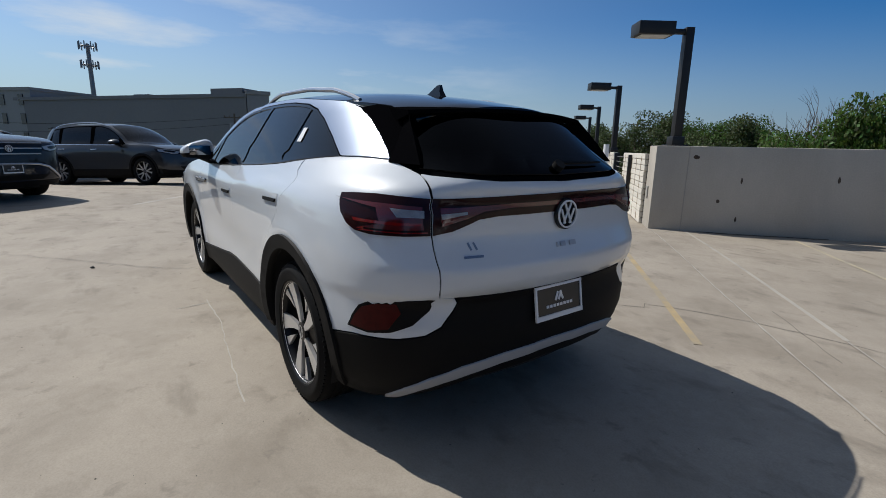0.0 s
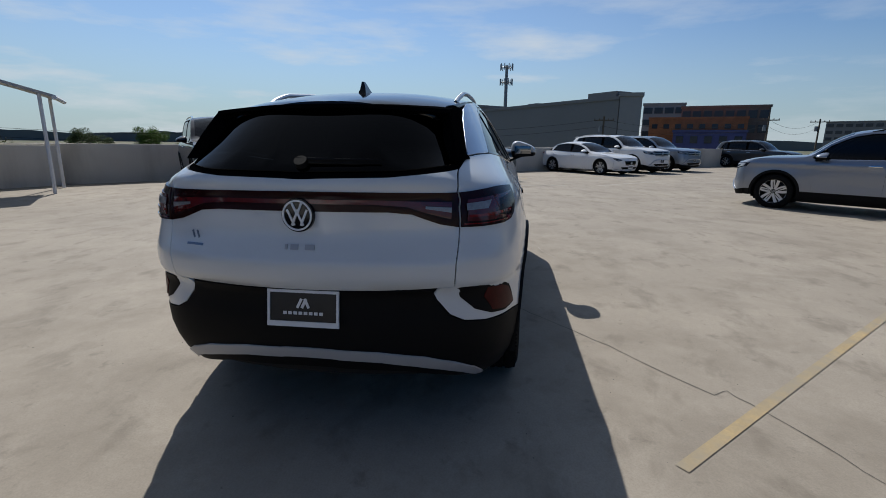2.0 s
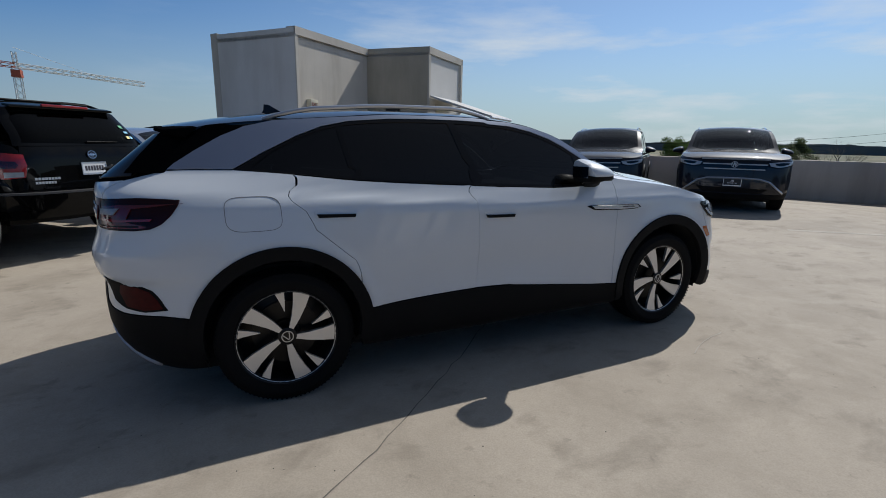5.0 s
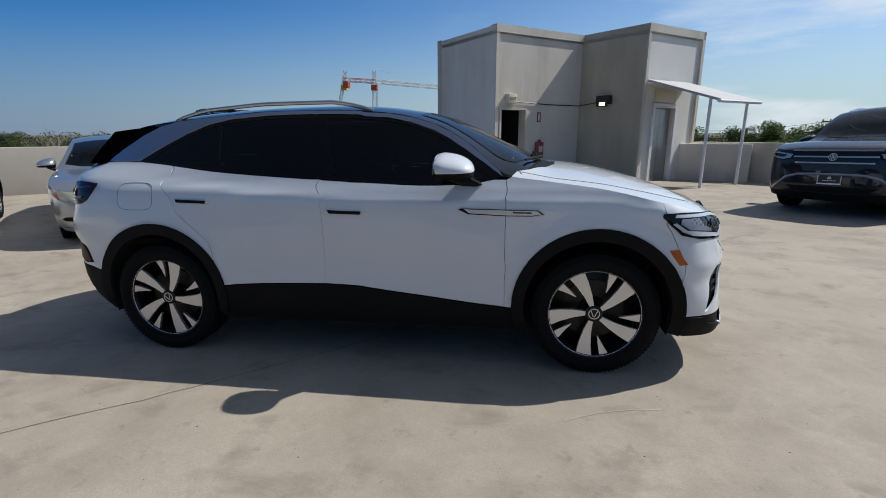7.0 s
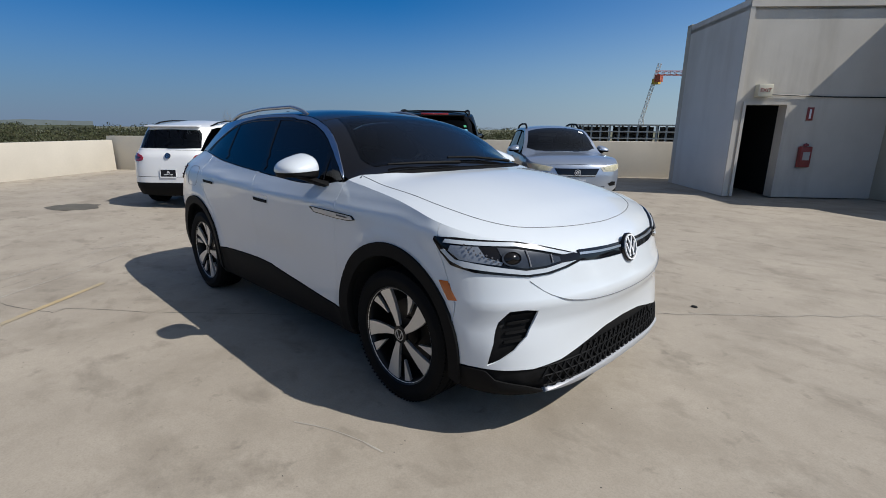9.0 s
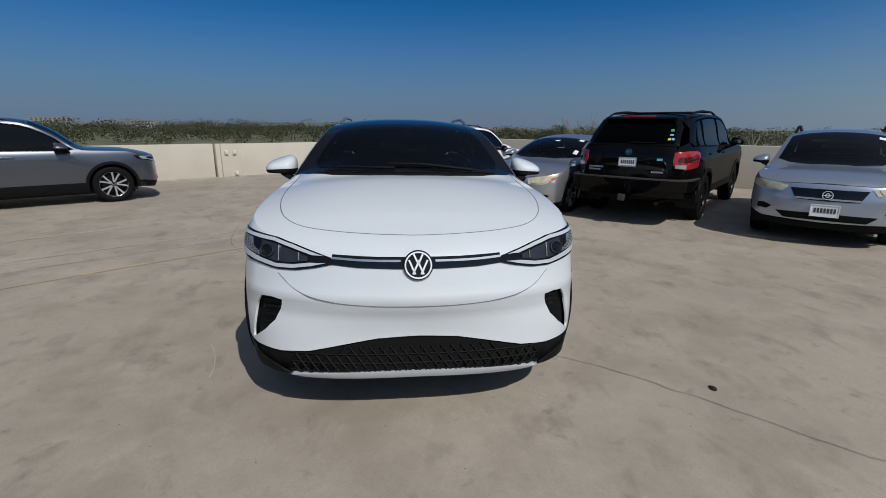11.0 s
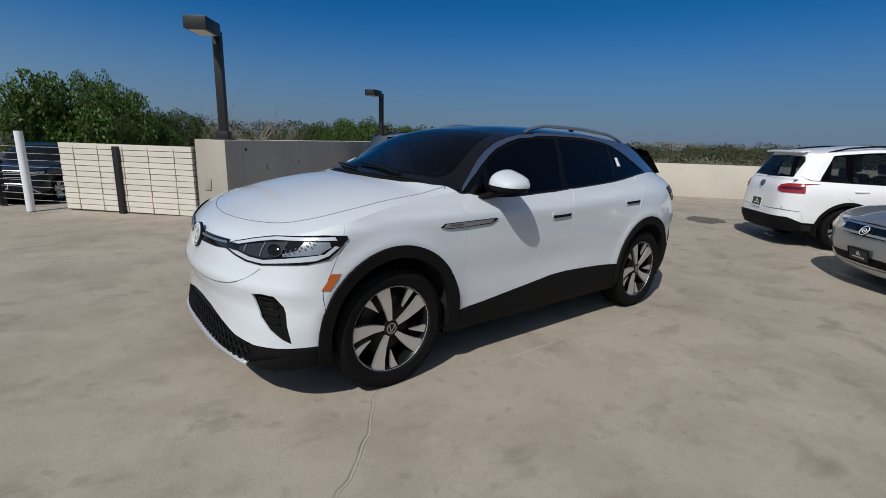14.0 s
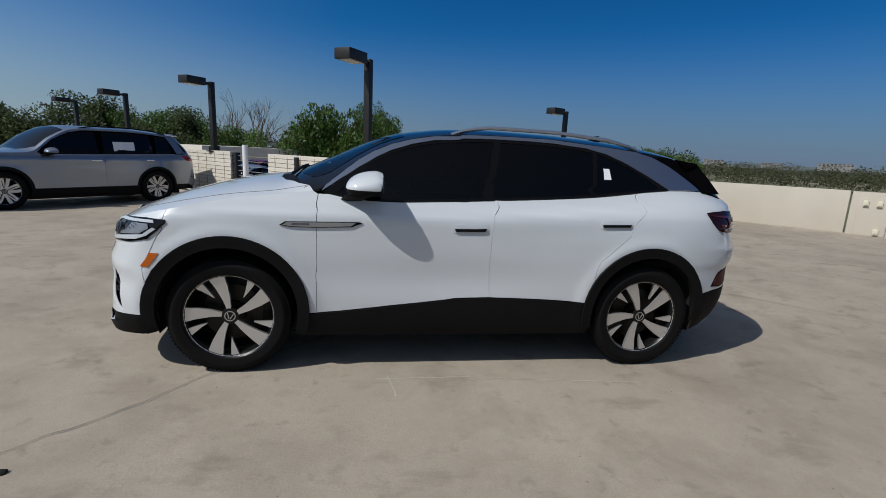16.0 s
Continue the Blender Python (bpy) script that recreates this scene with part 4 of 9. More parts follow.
    def lip(y):
        """Where the top skin meets the nose."""
        z = 0.88
        for _ in range(12):
            z = float(sh.T(np.array([sh.front_x(y, z)]), np.array([y]))[0][2])
        return sh.front_x(y, z), z

    edge = [(x, y) for x, y in edge if y > 0.62]
    nose_y = [0.58, 0.5, 0.4, 0.25, 0.1]
    rim_l = edge + [(lip(y)[0], y) for y in nose_y]
    outer = rim_l + [(x, -y) for x, y in rim_l[::-1]] + [(x, -y) for x, y in hood_l] + hood_l[::-1]
    panel("nose_top", outer, sh, "T", WHITE, car, off=-0.0005, grid=0.06, gap=0, thick=0.01)
    ribbon("hood_seam", densify(hood_l + [(x, -y) for x, y in hood_l[::-1]], 0.05, False), sh, "T", 0.0028, SEAM, car, off=0.0015)
    panel("cowl_panel", [(1.19, 0), (1.165, 0.30), (1.10, 0.54), (1.0, 0.71), (0.93, 0.76), (0.90, 0.66), (0.98, 0.45), (1.03, 0.2), (1.04, 0), (1.03, -0.2), (0.98, -0.45), (0.90, -0.66), (0.93, -0.76), (1.0, -0.71), (1.10, -0.54), (1.165, -0.30)], sh, "T", PLASTIC, car, off=-0.012)
    ws_l = [(1.05, 0.1), (1.04, 0.3), (0.99, 0.50), (0.915, 0.655), (0.80, 0.675), (0.63, 0.615), (0.47, 0.555), (0.33, 0.515), (0.345, 0.3), (0.36, 0.1)]
    ws = ws_l + [(x, -y) for x, y in ws_l[::-1]]
    surround = strip(0.95, 0.32, 14, 0.995)
    sur = [(1.10, 0.0), (1.09, 0.3), (1.03, 0.55)] + surround + [(x, -y) for x, y in surround[::-1]] + [(1.03, -0.55), (1.09, -0.3)]
    panel("windscreen_frame", sur, sh, "T", GLOSS_BLACK, car, off=-0.001, gap=0, holes=[shrink(ws, 0.035)])
    panel("windscreen", ws, sh, "T", SCREEN, car, off=0.002, thick=0.005, grid=0.1)
    roof_l = strip(0.325, -1.68, 34, 0.997) + [(-1.78, 0.525), (-1.87, 0.50)]
    roof = roof_l + [(-1.92, 0.30), (-1.935, 0), (-1.92, -0.30)] + [(x, -y) for x, y in roof_l[::-1]]
    panel("roof", roof, sh, "T", GLOSS_BLACK, car, off=0.001, grid=0.08, thick=0.03, label="glossy black roof")
    # tail
    gl = [R(0.600, 1.233), R(0.582, 1.30), R(0.558, 1.36), R(0.518, 1.43), R(0.3, 1.447), R(0.0, 1.452)]
    glass_poly = gl + [(2 * sh.S - a, b) for a, b in gl[::-1][1:]] + [R(-0.4, 1.215), R(0, 1.208), R(0.4, 1.215)]
    panel("rear_window", glass_poly, sh, "W", REAR_GLASS, car, off=0.002, thick=0.01)
    surround_r = [R(0.616, 1.222), R(0.60, 1.262), R(0.58, 1.32), R(0.55, 1.39), R(0.52, 1.44), R(0.0, 1.462)]
    sr = surround_r + [(2 * sh.S - a, b) for a, b in surround_r[::-1][1:]] + [R(-0.35, 1.19), R(0, 1.185), R(0.35, 1.19)]
    panel("rear_window_frame", sr, sh, "W", SATIN_BLACK, car, off=-0.004, gap=0, holes=[shrink(glass_poly, 0.03)])
    hatch = [R(0.620, 0.748), R(0.628, 0.86), R(0.635, 0.985), R(0.629, 1.07), R(0.621, 1.131), R(0.615, 1.216), R(0.35, 1.194), R(0, 1.186)]
    ht = hatch + [(2 * sh.S - a, b) for a, b in hatch[::-1][1:]] + [R(-0.3, 0.733), R(0, 0.73), R(0.3, 0.733)]
    panel("tailgate", ht, sh, "W", WHITE, car, grid=0.04, gap=0.0022)
    bp = [X(-1.78, 0.245), X(-1.81, 0.525), X(-1.85, 0.544), X(-1.96, 0.561), R(0.75, 0.571), R(0.66, 0.586), R(0.60, 0.617), R(0.545, 0.685), R(0.53, 0.735), R(0.3, 0.732), R(0, 0.730)]
    bumper = bp + [(2 * sh.S - a, b) for a, b in bp[::-1][1:]] + [R(-0.76, 0.235), R(-0.68, 0.265), R(-0.4, 0.345), R(0, 0.365), R(0.4, 0.345), R(0.68, 0.265), R(0.76, 0.235)]
    panel("rear_bumper", bumper, sh, "W", PLASTIC, car, off=0.003, thick=0.03, holes=[arch_r, [(2 * sh.S - a, b) for a, b in arch_r]])
    st = [R(0.735, 0.262), R(0.70, 0.335), R(0.62, 0.388), R(0.5, 0.430), R(0.3, 0.458), R(0, 0.471)]
    sb = [R(0.70, 0.262), R(0.64, 0.318), R(0.56, 0.352), R(0.45, 0.380), R(0.3, 0.405), R(0, 0.422)]
    strip_poly = st + [(2 * sh.S - a, b) for a, b in st[::-1][1:]] + [(2 * sh.S - a, b) for a, b in sb] + sb[::-1][1:]
    panel("bumper_strip", strip_poly, sh, "W", TRIM_SILVER, car, off=0.010, thick=0.02, grid=0.05, label="satin silver bumper strip")
    both("reflector_housing", [X(-1.925, 0.592), X(-1.95, 0.645), X(-1.985, 0.695), R(0.82, 0.722), R(0.72, 0.738), R(0.62, 0.742), R(0.64, 0.69), R(0.70, 0.632), R(0.77, 0.598), X(-2.03, 0.583)], PLASTIC, off=0.002)
    both("rear_reflector", [X(-1.945, 0.602), X(-1.965, 0.645), X(-2.0, 0.69), R(0.81, 0.712), R(0.75, 0.722), R(0.735, 0.68), R(0.775, 0.612), X(-2.03, 0.594)], RED_SMOKED, off=0.006, label="dark red rear reflector")
    # rear lamps and the strip that joins them
    lamp = [X(-1.822, 1.126), X(-1.90, 1.133), X(-2.0, 1.138), R(0.72, 1.136), R(0.6245, 1.131), R(0.633, 1.07), R(0.639, 0.990), R(0.72, 0.986), X(-2.03, 0.985), X(-1.96, 0.993), X(-1.91, 1.015), X(-1.865, 1.055), X(-1.832, 1.10)]
    both("tail_lamp", lamp, SMOKE_RED, off=0.008, thick=0.02)
    both("lamp_red_band", [R(0.83, 1.108), R(0.74, 1.104), R(0.655, 1.098), R(0.660, 1.012), R(0.74, 1.008), R(0.83, 1.010), X(-2.06, 1.030), X(-2.03, 1.085)], LAMP_RED, off=0.012, thick=0.004)
    both("lamp_mirror", [R(0.745, 1.088), R(0.652, 1.084), R(0.656, 1.056), R(0.735, 1.056)], REAR_REFLECT, off=0.016, thick=0.004)
    both("lamp_red_lower", [R(0.83, 1.030), R(0.74, 1.026), R(0.665, 1.028), R(0.665, 1.040), R(0.74, 1.040), R(0.83, 1.044)], RED, off=0.015, thick=0.004)
    both("lamp_foot_strip", [X(-2.0, 1.004), R(0.83, 0.998), R(0.72, 0.997), R(0.648, 1.000), R(0.648, 1.007), R(0.72, 1.004), R(0.83, 1.005), X(-2.0, 1.012)], RED, off=0.014, thick=0.003)
    bar = [R(0.6190, 1.131), R(0.3, 1.137), R(0.0, 1.139)]
    bar = bar + [(2 * sh.S - a, b) for a, b in bar[::-1][1:]]
    low = [R(0.6265, 1.07), R(0.6330, 0.990), R(0.56, 1.004), R(0.50, 1.026), R(0.45, 1.046), R(0.36, 1.055), R(0, 1.057)]
    low = low + [(2 * sh.S - a, b) for a, b in low[::-1][1:]]
    panel("light_strip", bar + low[::-1], sh, "W", SMOKE_RED, car, off=0.006, thick=0.015)
    red = [R(0.60, 1.094), R(0.3, 1.106), R(0, 1.108)]
    red = red + [(2 * sh.S - a, b) for a, b in red[::-1][1:]]
    rlo = [R(0.60, 1.024), R(0.50, 1.052), R(0.43, 1.076), R(0.3, 1.086), R(0, 1.087)]
    rlo = rlo + [(2 * sh.S - a, b) for a, b in rlo[::-1][1:]]
    panel("red_strip", red + rlo[::-1], sh, "W", LAMP_RED, car, off=0.010, thick=0.004)
    both("reversing_lamp", [R(0.60, 1.072), R(0.50, 1.080), R(0.50, 1.068), R(0.60, 1.050)], REAR_REFLECT, off=0.013, thick=0.004)
    badge(car, face_pose(sh, R(0, 1.044), off=0.014), 0.068, "rear_badge")
    # lettering on the tailgate: plain chrome bars, and the dealer's sticker
    for k, wd in ((-0.055, 0.010), (-0.02, 0.032), (0.045, 0.040)):
        bm = bmesh.new()
        bmesh.ops.create_cube(bm, size=1, matrix=face_pose(sh, R(-k, 0.915), off=0.003) @ Matrix.Diagonal((wd, 0.022, 0.004, 1)))
        part("model_badge", bm, TRIM_SILVER, car, smooth=False)
    bm = bmesh.new()
    for sx in (-1, 1):
        bmesh.ops.create_cube(bm, size=1, matrix=face_pose(sh, R(0.485 + sx * 0.012, 0.945), off=0.002) @ pose(0, 0, 0, 0, 0, 26) @ Matrix.Diagonal((0.008, 0.034, 0.002, 1)))
    bmesh.ops.create_cube(bm, size=1, matrix=face_pose(sh, R(0.485, 0.905), off=0.002) @ Matrix.Diagonal((0.085, 0.010, 0.002, 1)))
    part("dealer_sticker", bm, BLUEGREY, car, smooth=False)
    plate(car, face_pose(sh, R(0.005, 0.652), off=0.012), 0.30, 0.142)
    # spoiler, fin, roof rails, rear wiper
    bm = bmesh.new()
    n = 15
    ys = np.linspace(-0.555, 0.555, n)
    rows = []
    for y in ys:
        xe = -1.978 + 0.090 * (y / 0.555) ** 2
        zc_ = 1.492 - 0.024 * (y / 0.555) ** 2
        rows.append([bm.verts.new(v) for v in ((xe + 0.16, y, zc_ + 0.012), (xe, y, zc_ - 0.004), (xe - 0.005, y, zc_ - 0.020), (xe + 0.10, y, zc_ - 0.045))])
    for a, b in zip(rows, rows[1:]):
        for i in range(3):
            bm.faces.new((a[i], b[i], b[i + 1], a[i + 1]))
        bm.faces.new((a[3], b[3], b[0], a[0]))
    bm.faces.new(rows[0])
    bm.faces.new(rows[-1][::-1])
    bmesh.ops.recalc_face_normals(bm, faces=bm.faces)
    part("spoiler", bm, SATIN_BLACK, car)
    # black fins that carry the spoiler down to the tailgate corners
    for sy in (-1, 1):
        bm = bmesh.new()
        rows = []
        for z, xo, yo, xs_, yg in ((1.462, -1.888, 0.553, -1.78, 0.50), (1.40, -1.945, 0.575, -1.82, 0.52), (1.34, -2.000, 0.592, -1.855, 0.535), (1.285, -2.045, 0.606, -1.88, 0.555), (1.25, -2.075, 0.615, -1.89, 0.575)):
            a = sh.W(*X(xs_, z))
            b = sh.W(*R(yg, z))
            rows.append([bm.verts.new(v) for v in ((a[0], sy * abs(a[1]), z), (xo, sy * yo, z), (b[0] - 0.004, sy * abs(b[1]), z))])
        for p, q in zip(rows, rows[1:]):
            for i in range(2):
                bm.faces.new((p[i], p[i + 1], q[i + 1], q[i]))
        bmesh.ops.recalc_face_normals(bm, faces=bm.faces)
        part("spoiler_fin", bm, SATIN_BLACK, car)
    bm = bmesh.new()
    zf = 1.578
    fin = [(-1.20, 0.0), (-1.26, 0.028), (-1.32, 0.064), (-1.35, 0.066), (-1.355, 0.03), (-1.375, 0.0)]
    l = [bm.verts.new((x, 0.006 + 0.016 * (1 - z / 0.07), zf + z)) for x, z in fin]
    r = [bm.verts.new((x, -0.006 - 0.016 * (1 - z / 0.07), zf + z)) for x, z in fin]
    bm.faces.new(l)
    bm.faces.new(r[::-1])
    for i in range(len(fin)):
        j = (i + 1) % len(fin)
        bm.faces.new((l[i], r[i], r[j], l[j]))
    bmesh.ops.recalc_face_normals(bm, faces=bm.faces)
    part("antenna_fin", bm, GLOSS_BLACK, car)
    for sy in (-1, 1):
        bm = bmesh.new()
        pts = []
        for t in np.linspace(0, 1, 22):
            x = 0.02 - 1.42 * t
            lift = 0.046 * min(1, 5.5 * t, 5.5 * (1 - t)) ** 0.7
            y = float(sh.yside(x, sh.zr(x))) - 0.045
            pts.append((x, sy * y, float(sh.T(np.array([x]), np.array([y]))[0][2]) + lift - 0.004))
        tube(bm, pts, [0.013] * 22, 8)
        part("roof_rail", bm, SATIN, car, label="satin silver roof rail")
    bm = bmesh.new()
    P, N = sh.frame_at("W", [R(y, 1.245 + 0.004 * y) for y in (0.02, -0.1, -0.22, -0.32)])
    tube(bm, [tuple(p + q * 0.018) for p, q in zip(P, N)], [0.010, 0.008, 0.006, 0.005], 6)
    P, N = sh.frame_at("W", [R(0.0, 1.235)])
    cyl(bm, 0.026, 0.03, face_pose(sh, R(0.0, 1.237), off=0.012), 14)
    part("rear_wiper", bm, PLASTIC, car)
    # front
    fz = [F(0, 0.868), F(0.2, 0.868), F(0.35, 0.872), F(0.48, 0.885)]
    ft = [X(1.70, zr(1.70) - 0.002), X(1.722, 0.90), X(1.802, 0.75), X(1.822, 0.55), X(1.802, 0.385)]
    nose_edge = [X(x, zr(x) + 0.002) for x, y in edge if x > 1.72] + [F(y, lip(y)[1] + 0.002) for y in nose_y] + [F(0, lip(0.0)[1] + 0.002)]
    fl = [(F(y, z)) for y, z in ((0.52, 0.855), (0.40, 0.862), (0.25, 0.866), (0.1, 0.868), (0, 0.868))]
    bl = [X(1.80, 0.385), X(1.9, 0.385), F(0.82, 0.376), F(0.70, 0.370), F(0.55, 0.384), F(0.40, 0.418), F(0.2, 0.456), F(0, 0.466)]
    half = ft[::-1] + nose_edge
    bottom = bl[::-1]
    fascia = half + [(-a, b) for a, b in half[::-1][1:]] + [(-a, b) for a, b in bl[1:-1]] + bottom[:-1]
    vent = [F(0.683, 0.645), F(0.74, 0.654), F(0.80, 0.650), F(0.832, 0.60), F(0.855, 0.50), F(0.872, 0.398), F(0.838, 0.424), F(0.785, 0.470), F(0.728, 0.528), F(0.695, 0.590)]
    panel("front_bumper", fascia, sh, "W", WHITE, car, grid=0.05, holes=[arch_f, vent, [(-a, b) for a, b in arch_f], [(-a, b) for a, b in vent]])
    lg = [F(0, 0.462), F(0.2, 0.452), F(0.40, 0.414), F(0.55, 0.380), F(0.70, 0.366), F(0.82, 0.372), X(1.9, 0.381), X(1.79, 0.381), X(1.775, 0.30), X(1.9, 0.266), F(0.72, 0.256), F(0.6, 0.246), F(0.45, 0.240), F(0, 0.232)]
    grille = lg + [(-a, b) for a, b in lg[::-1][1:-1]]
    panel("lower_grille", grille, sh, "W", PLASTIC, car, off=-0.010, thick=0.03, holes=[arch_f, [(-a, b) for a, b in arch_f]])
    # honeycomb bars of the lower grille, sloping both ways
    rim_z = pchip([(0, 0.458), (0.2, 0.448), (0.40, 0.410), (0.55, 0.376), (0.70, 0.362), (0.9, 0.362)])
    foot_z = pchip([(0, 0.25), (0.55, 0.25), (0.70, 0.285), (0.9, 0.335)])
    bm = bmesh.new()
    for k in range(-18, 19):
        for tilt in (-1, 1):
            y0 = k * 0.052
            q = []
            for t in np.linspace(0, 1, 5):
                y, z = y0 + tilt * 0.15 * (t - 0.5), 0.27 + 0.190 * t
                if abs(y) < 0.865 and float(foot_z(abs(y))) < z < float(rim_z(abs(y))):
                    q.append((math.copysign(1, y) * F(abs(y), z)[0], z))
            if len(q) > 1:
                P, N = sh.frame_at("W", q)
                tube(bm, [tuple(p + n * -0.004) for p, n in zip(P, N)], 0.0055, 4)
    for z in (0.28, 0.325, 0.37):
        q = [(math.copysign(1, y) * F(abs(y), z)[0], z) for y in np.linspace(-0.66, 0.66, 23)]
        P, N = sh.frame_at("W", q)
        tube(bm, [tuple(p + n * -0.004) for p, n in zip(P, N)], 0.004, 4)
    part("grille_mesh", bm, PLASTIC, car, smooth=False)
    ch = [F(0, 0.288), F(0.2, 0.286), F(0.4, 0.281), F(0.50, 0.276), F(0.58, 0.269), F(0.66, 0.258), F(0.58, 0.252), F(0.5, 0.252), F(0.4, 0.254), F(0.2, 0.257), F(0, 0.259)]
    panel("front_skirt_strip", ch + [(-a, b) for a, b in ch[::-1][1:-1]], sh, "W", TRIM_SILVER, car, off=0.012, thick=0.025, grid=0.05, label="satin silver skirt strip")
    both("corner_skirt", [F(0.64, 0.252), F(0.74, 0.296), F(0.85, 0.330), F(0.875, 0.372), X(1.9, 0.380), X(1.785, 0.38), X(1.77, 0.30), X(1.86, 0.262), F(0.70, 0.248)], PLASTIC, off=0.004, holes=[arch_f])
    both("air_intake", vent, PLASTIC, off=-0.026, thick=0.002, gap=0)
    for z in (0.505, 0.545, 0.585, 0.620):
        both("intake_slat", [F(0.70 + (0.62 - z) * 0.28, z), F(0.79 + (0.62 - z) * 0.25, z - 0.006), F(0.79 + (0.62 - z) * 0.25, z + 0.006), F(0.70 + (0.62 - z) * 0.28, z + 0.012)], PLASTIC, off=-0.014, thick=0.010, gap=0.001)
    hl = [F(0.425, 0.868), F(0.50, 0.890), F(0.60, 0.918), F(0.70, 0.942), X(1.80, 0.962), X(1.70, 0.960), X(1.695, 0.942), X(1.745, 0.890), X(1.80, 0.842), X(1.90, 0.818), F(0.80, 0.806), F(0.70, 0.792), F(0.60, 0.796), F(0.50, 0.814), F(0.42, 0.834)]
    both("headlamp", hl, SMOKE, off=0.006, thick=0.02)
    both("daylight_strip", [F(0.45, 0.840), F(0.52, 0.822), F(0.62, 0.805), F(0.71, 0.802), F(0.80, 0.817), X(1.86, 0.838), X(1.80, 0.862), X(1.745, 0.905), X(1.765, 0.912), X(1.82, 0.872), F(0.80, 0.842), F(0.71, 0.823), F(0.62, 0.826), F(0.53, 0.840)], LIGHT_BAR, off=0.010, thick=0.004, label="white daytime strip")
    both("daylight_strip", [F(0.46, 0.872), F(0.52, 0.888), F(0.62, 0.916), F(0.72, 0.938), X(1.76, 0.953), X(1.755, 0.936), F(0.72, 0.920), F(0.62, 0.897), F(0.52, 0.871)], LIGHT_BAR, off=0.010, thick=0.004)
    both("lamp_reflector", [F(0.54, 0.866), F(0.62, 0.890), F(0.72, 0.912), F(0.79, 0.922), F(0.79, 0.850), F(0.71, 0.830), F(0.62, 0.833), F(0.54, 0.846)], LAMP_BOWL, off=0.0085, thick=0.003)
    both("lamp_honeycomb", [F(0.845, 0.926), X(1.79, 0.930), X(1.785, 0.905), X(1.84, 0.870), F(0.80, 0.848), F(0.79, 0.862), F(0.84, 0.885)], HONEYCOMB, off=0.0095, thick=0.004)
    cells = []
    for k in range(6):
        for j in range(4):
            y, z = 0.808 + 0.014 * k, 0.858 + 0.014 * j + 0.009 * k
            if z < 0.855 + 0.012 * k + 0.022:
                cells.append((y, z))
    for sy in (-1, 1):
        bm = bmesh.new()
        for y, z in cells:
            cyl(bm, 0.0045, 0.003, face_pose(sh, (sy * F(y, z)[0], z), off=0.0150), 6)
        part("lamp_cells", bm, INK, car)
        for y, z, r, shade in ((0.755, 0.876, 0.030, SMOKE),):
            m = face_pose(sh, (sy * F(y, z)[0], z), off=0.008)
            bm = bmesh.new()
            lathe(bm, [(r * 1.32, 0.0), (r * 1.30, 0.007), (r * 1.08, 0.008), (r, 0.002)], m @ Matrix.Diagonal((1.25, 0.9, 1, 1)), 28)
            part("projector_ring", bm, LAMP_BOWL, car)
            bm = bmesh.new()
            lathe(bm, [(r * 1.02, 0.003), (r * 0.6, 0.010), (0, 0.013)], m @ Matrix.Diagonal((1.2, 0.88, 1, 1)), 24)
            part("projector_lens", bm, shade, car)
        for y, z0, z1 in ((0.690, 0.838, 0.905), (0.585, 0.845, 0.880)):
            bm = bmesh.new()
            P, N = sh.frame_at("W", [(sy * F(y, z)[0], z) for z in (z0, (z0 + z1) / 2, z1)])
            tube(bm, [tuple(p + n * 0.012) for p, n in zip(P, N)], 0.003, 6)
            part("lamp_divider", bm, REAR_REFLECT, car)
    barp = [F(0, 0.878), F(0.2, 0.878), F(0.42, 0.884), F(0.43, 0.834), F(0.3, 0.822), F(0.12, 0.818), F(0, 0.817)]
    panel("front_bar", barp + [(-a, b) for a, b in barp[::-1][1:-1]], sh, "W", GLOSS_BLACK, car, off=0.004, thick=0.012)
    for sy in (-1, 1):
        q = [(sy * F(y, z)[0], z) for y, z in ((0.085, 0.858), (0.2, 0.858), (0.3, 0.860), (0.42, 0.866))]
        ribbon("front_bar_strip", q if sy > 0 else q[::-1], sh, "W", 0.010, SATIN, car, off=0.008)
    badge(car, face_pose(sh, (0.0, 0.838), off=0.010), 0.075, "front_badge")
    # shut lines on the nose and flanks
    seam_z = pchip([(0, 0.639), (0.15, 0.640), (0.35, 0.648), (0.5, 0.668), (0.62, 0.71), (0.70, 0.775)])
    seam = [F(y, float(seam_z(y))) for y in xs(0.70, 0.0, 26)]
    ribbon("bumper_seam", seam + [(-a, b) for a, b in seam[::-1][1:]], sh, "W", 0.002, SEAM, car, off=0.0022)
    for sgn in (1, -1):
        mk = lambda q: q if sgn > 0 else mirror(q)
        rib = [X(1.69, 0.94), X(1.75, 0.82), X(1.79, 0.74)]
        panel("side_marker", mk([X(1.74, 0.765), X(1.79, 0.768), X(1.845, 0.685), X(1.80, 0.68)]), sh, "W", AMBER, car, off=0.004, label="amber side marker")
        bdg = [X(1.085, 0.952), X(1.05, 0.975), X(0.62, 0.985), X(0.60, 0.978), X(0.66, 0.950), X(0.88, 0.940), X(1.02, 0.940)]
        panel("fender_badge", mk(bdg), sh, "W", GLOSS_BLACK, car, off=0.007)
        panel("fender_badge_strip", mk([X(1.068, 0.953), X(1.042, 0.971), X(0.635, 0.981), X(0.668, 0.956), X(0.88, 0.945), X(1.02, 0.945)]), sh, "W", SATIN, car, off=0.011)
        panel("fender_badge_bars", mk([X(1.02, 0.955), X(1.01, 0.966), X(0.91, 0.968), X(0.91, 0.957)]), sh, "W", INK, car, off=0.013, thick=0.003)
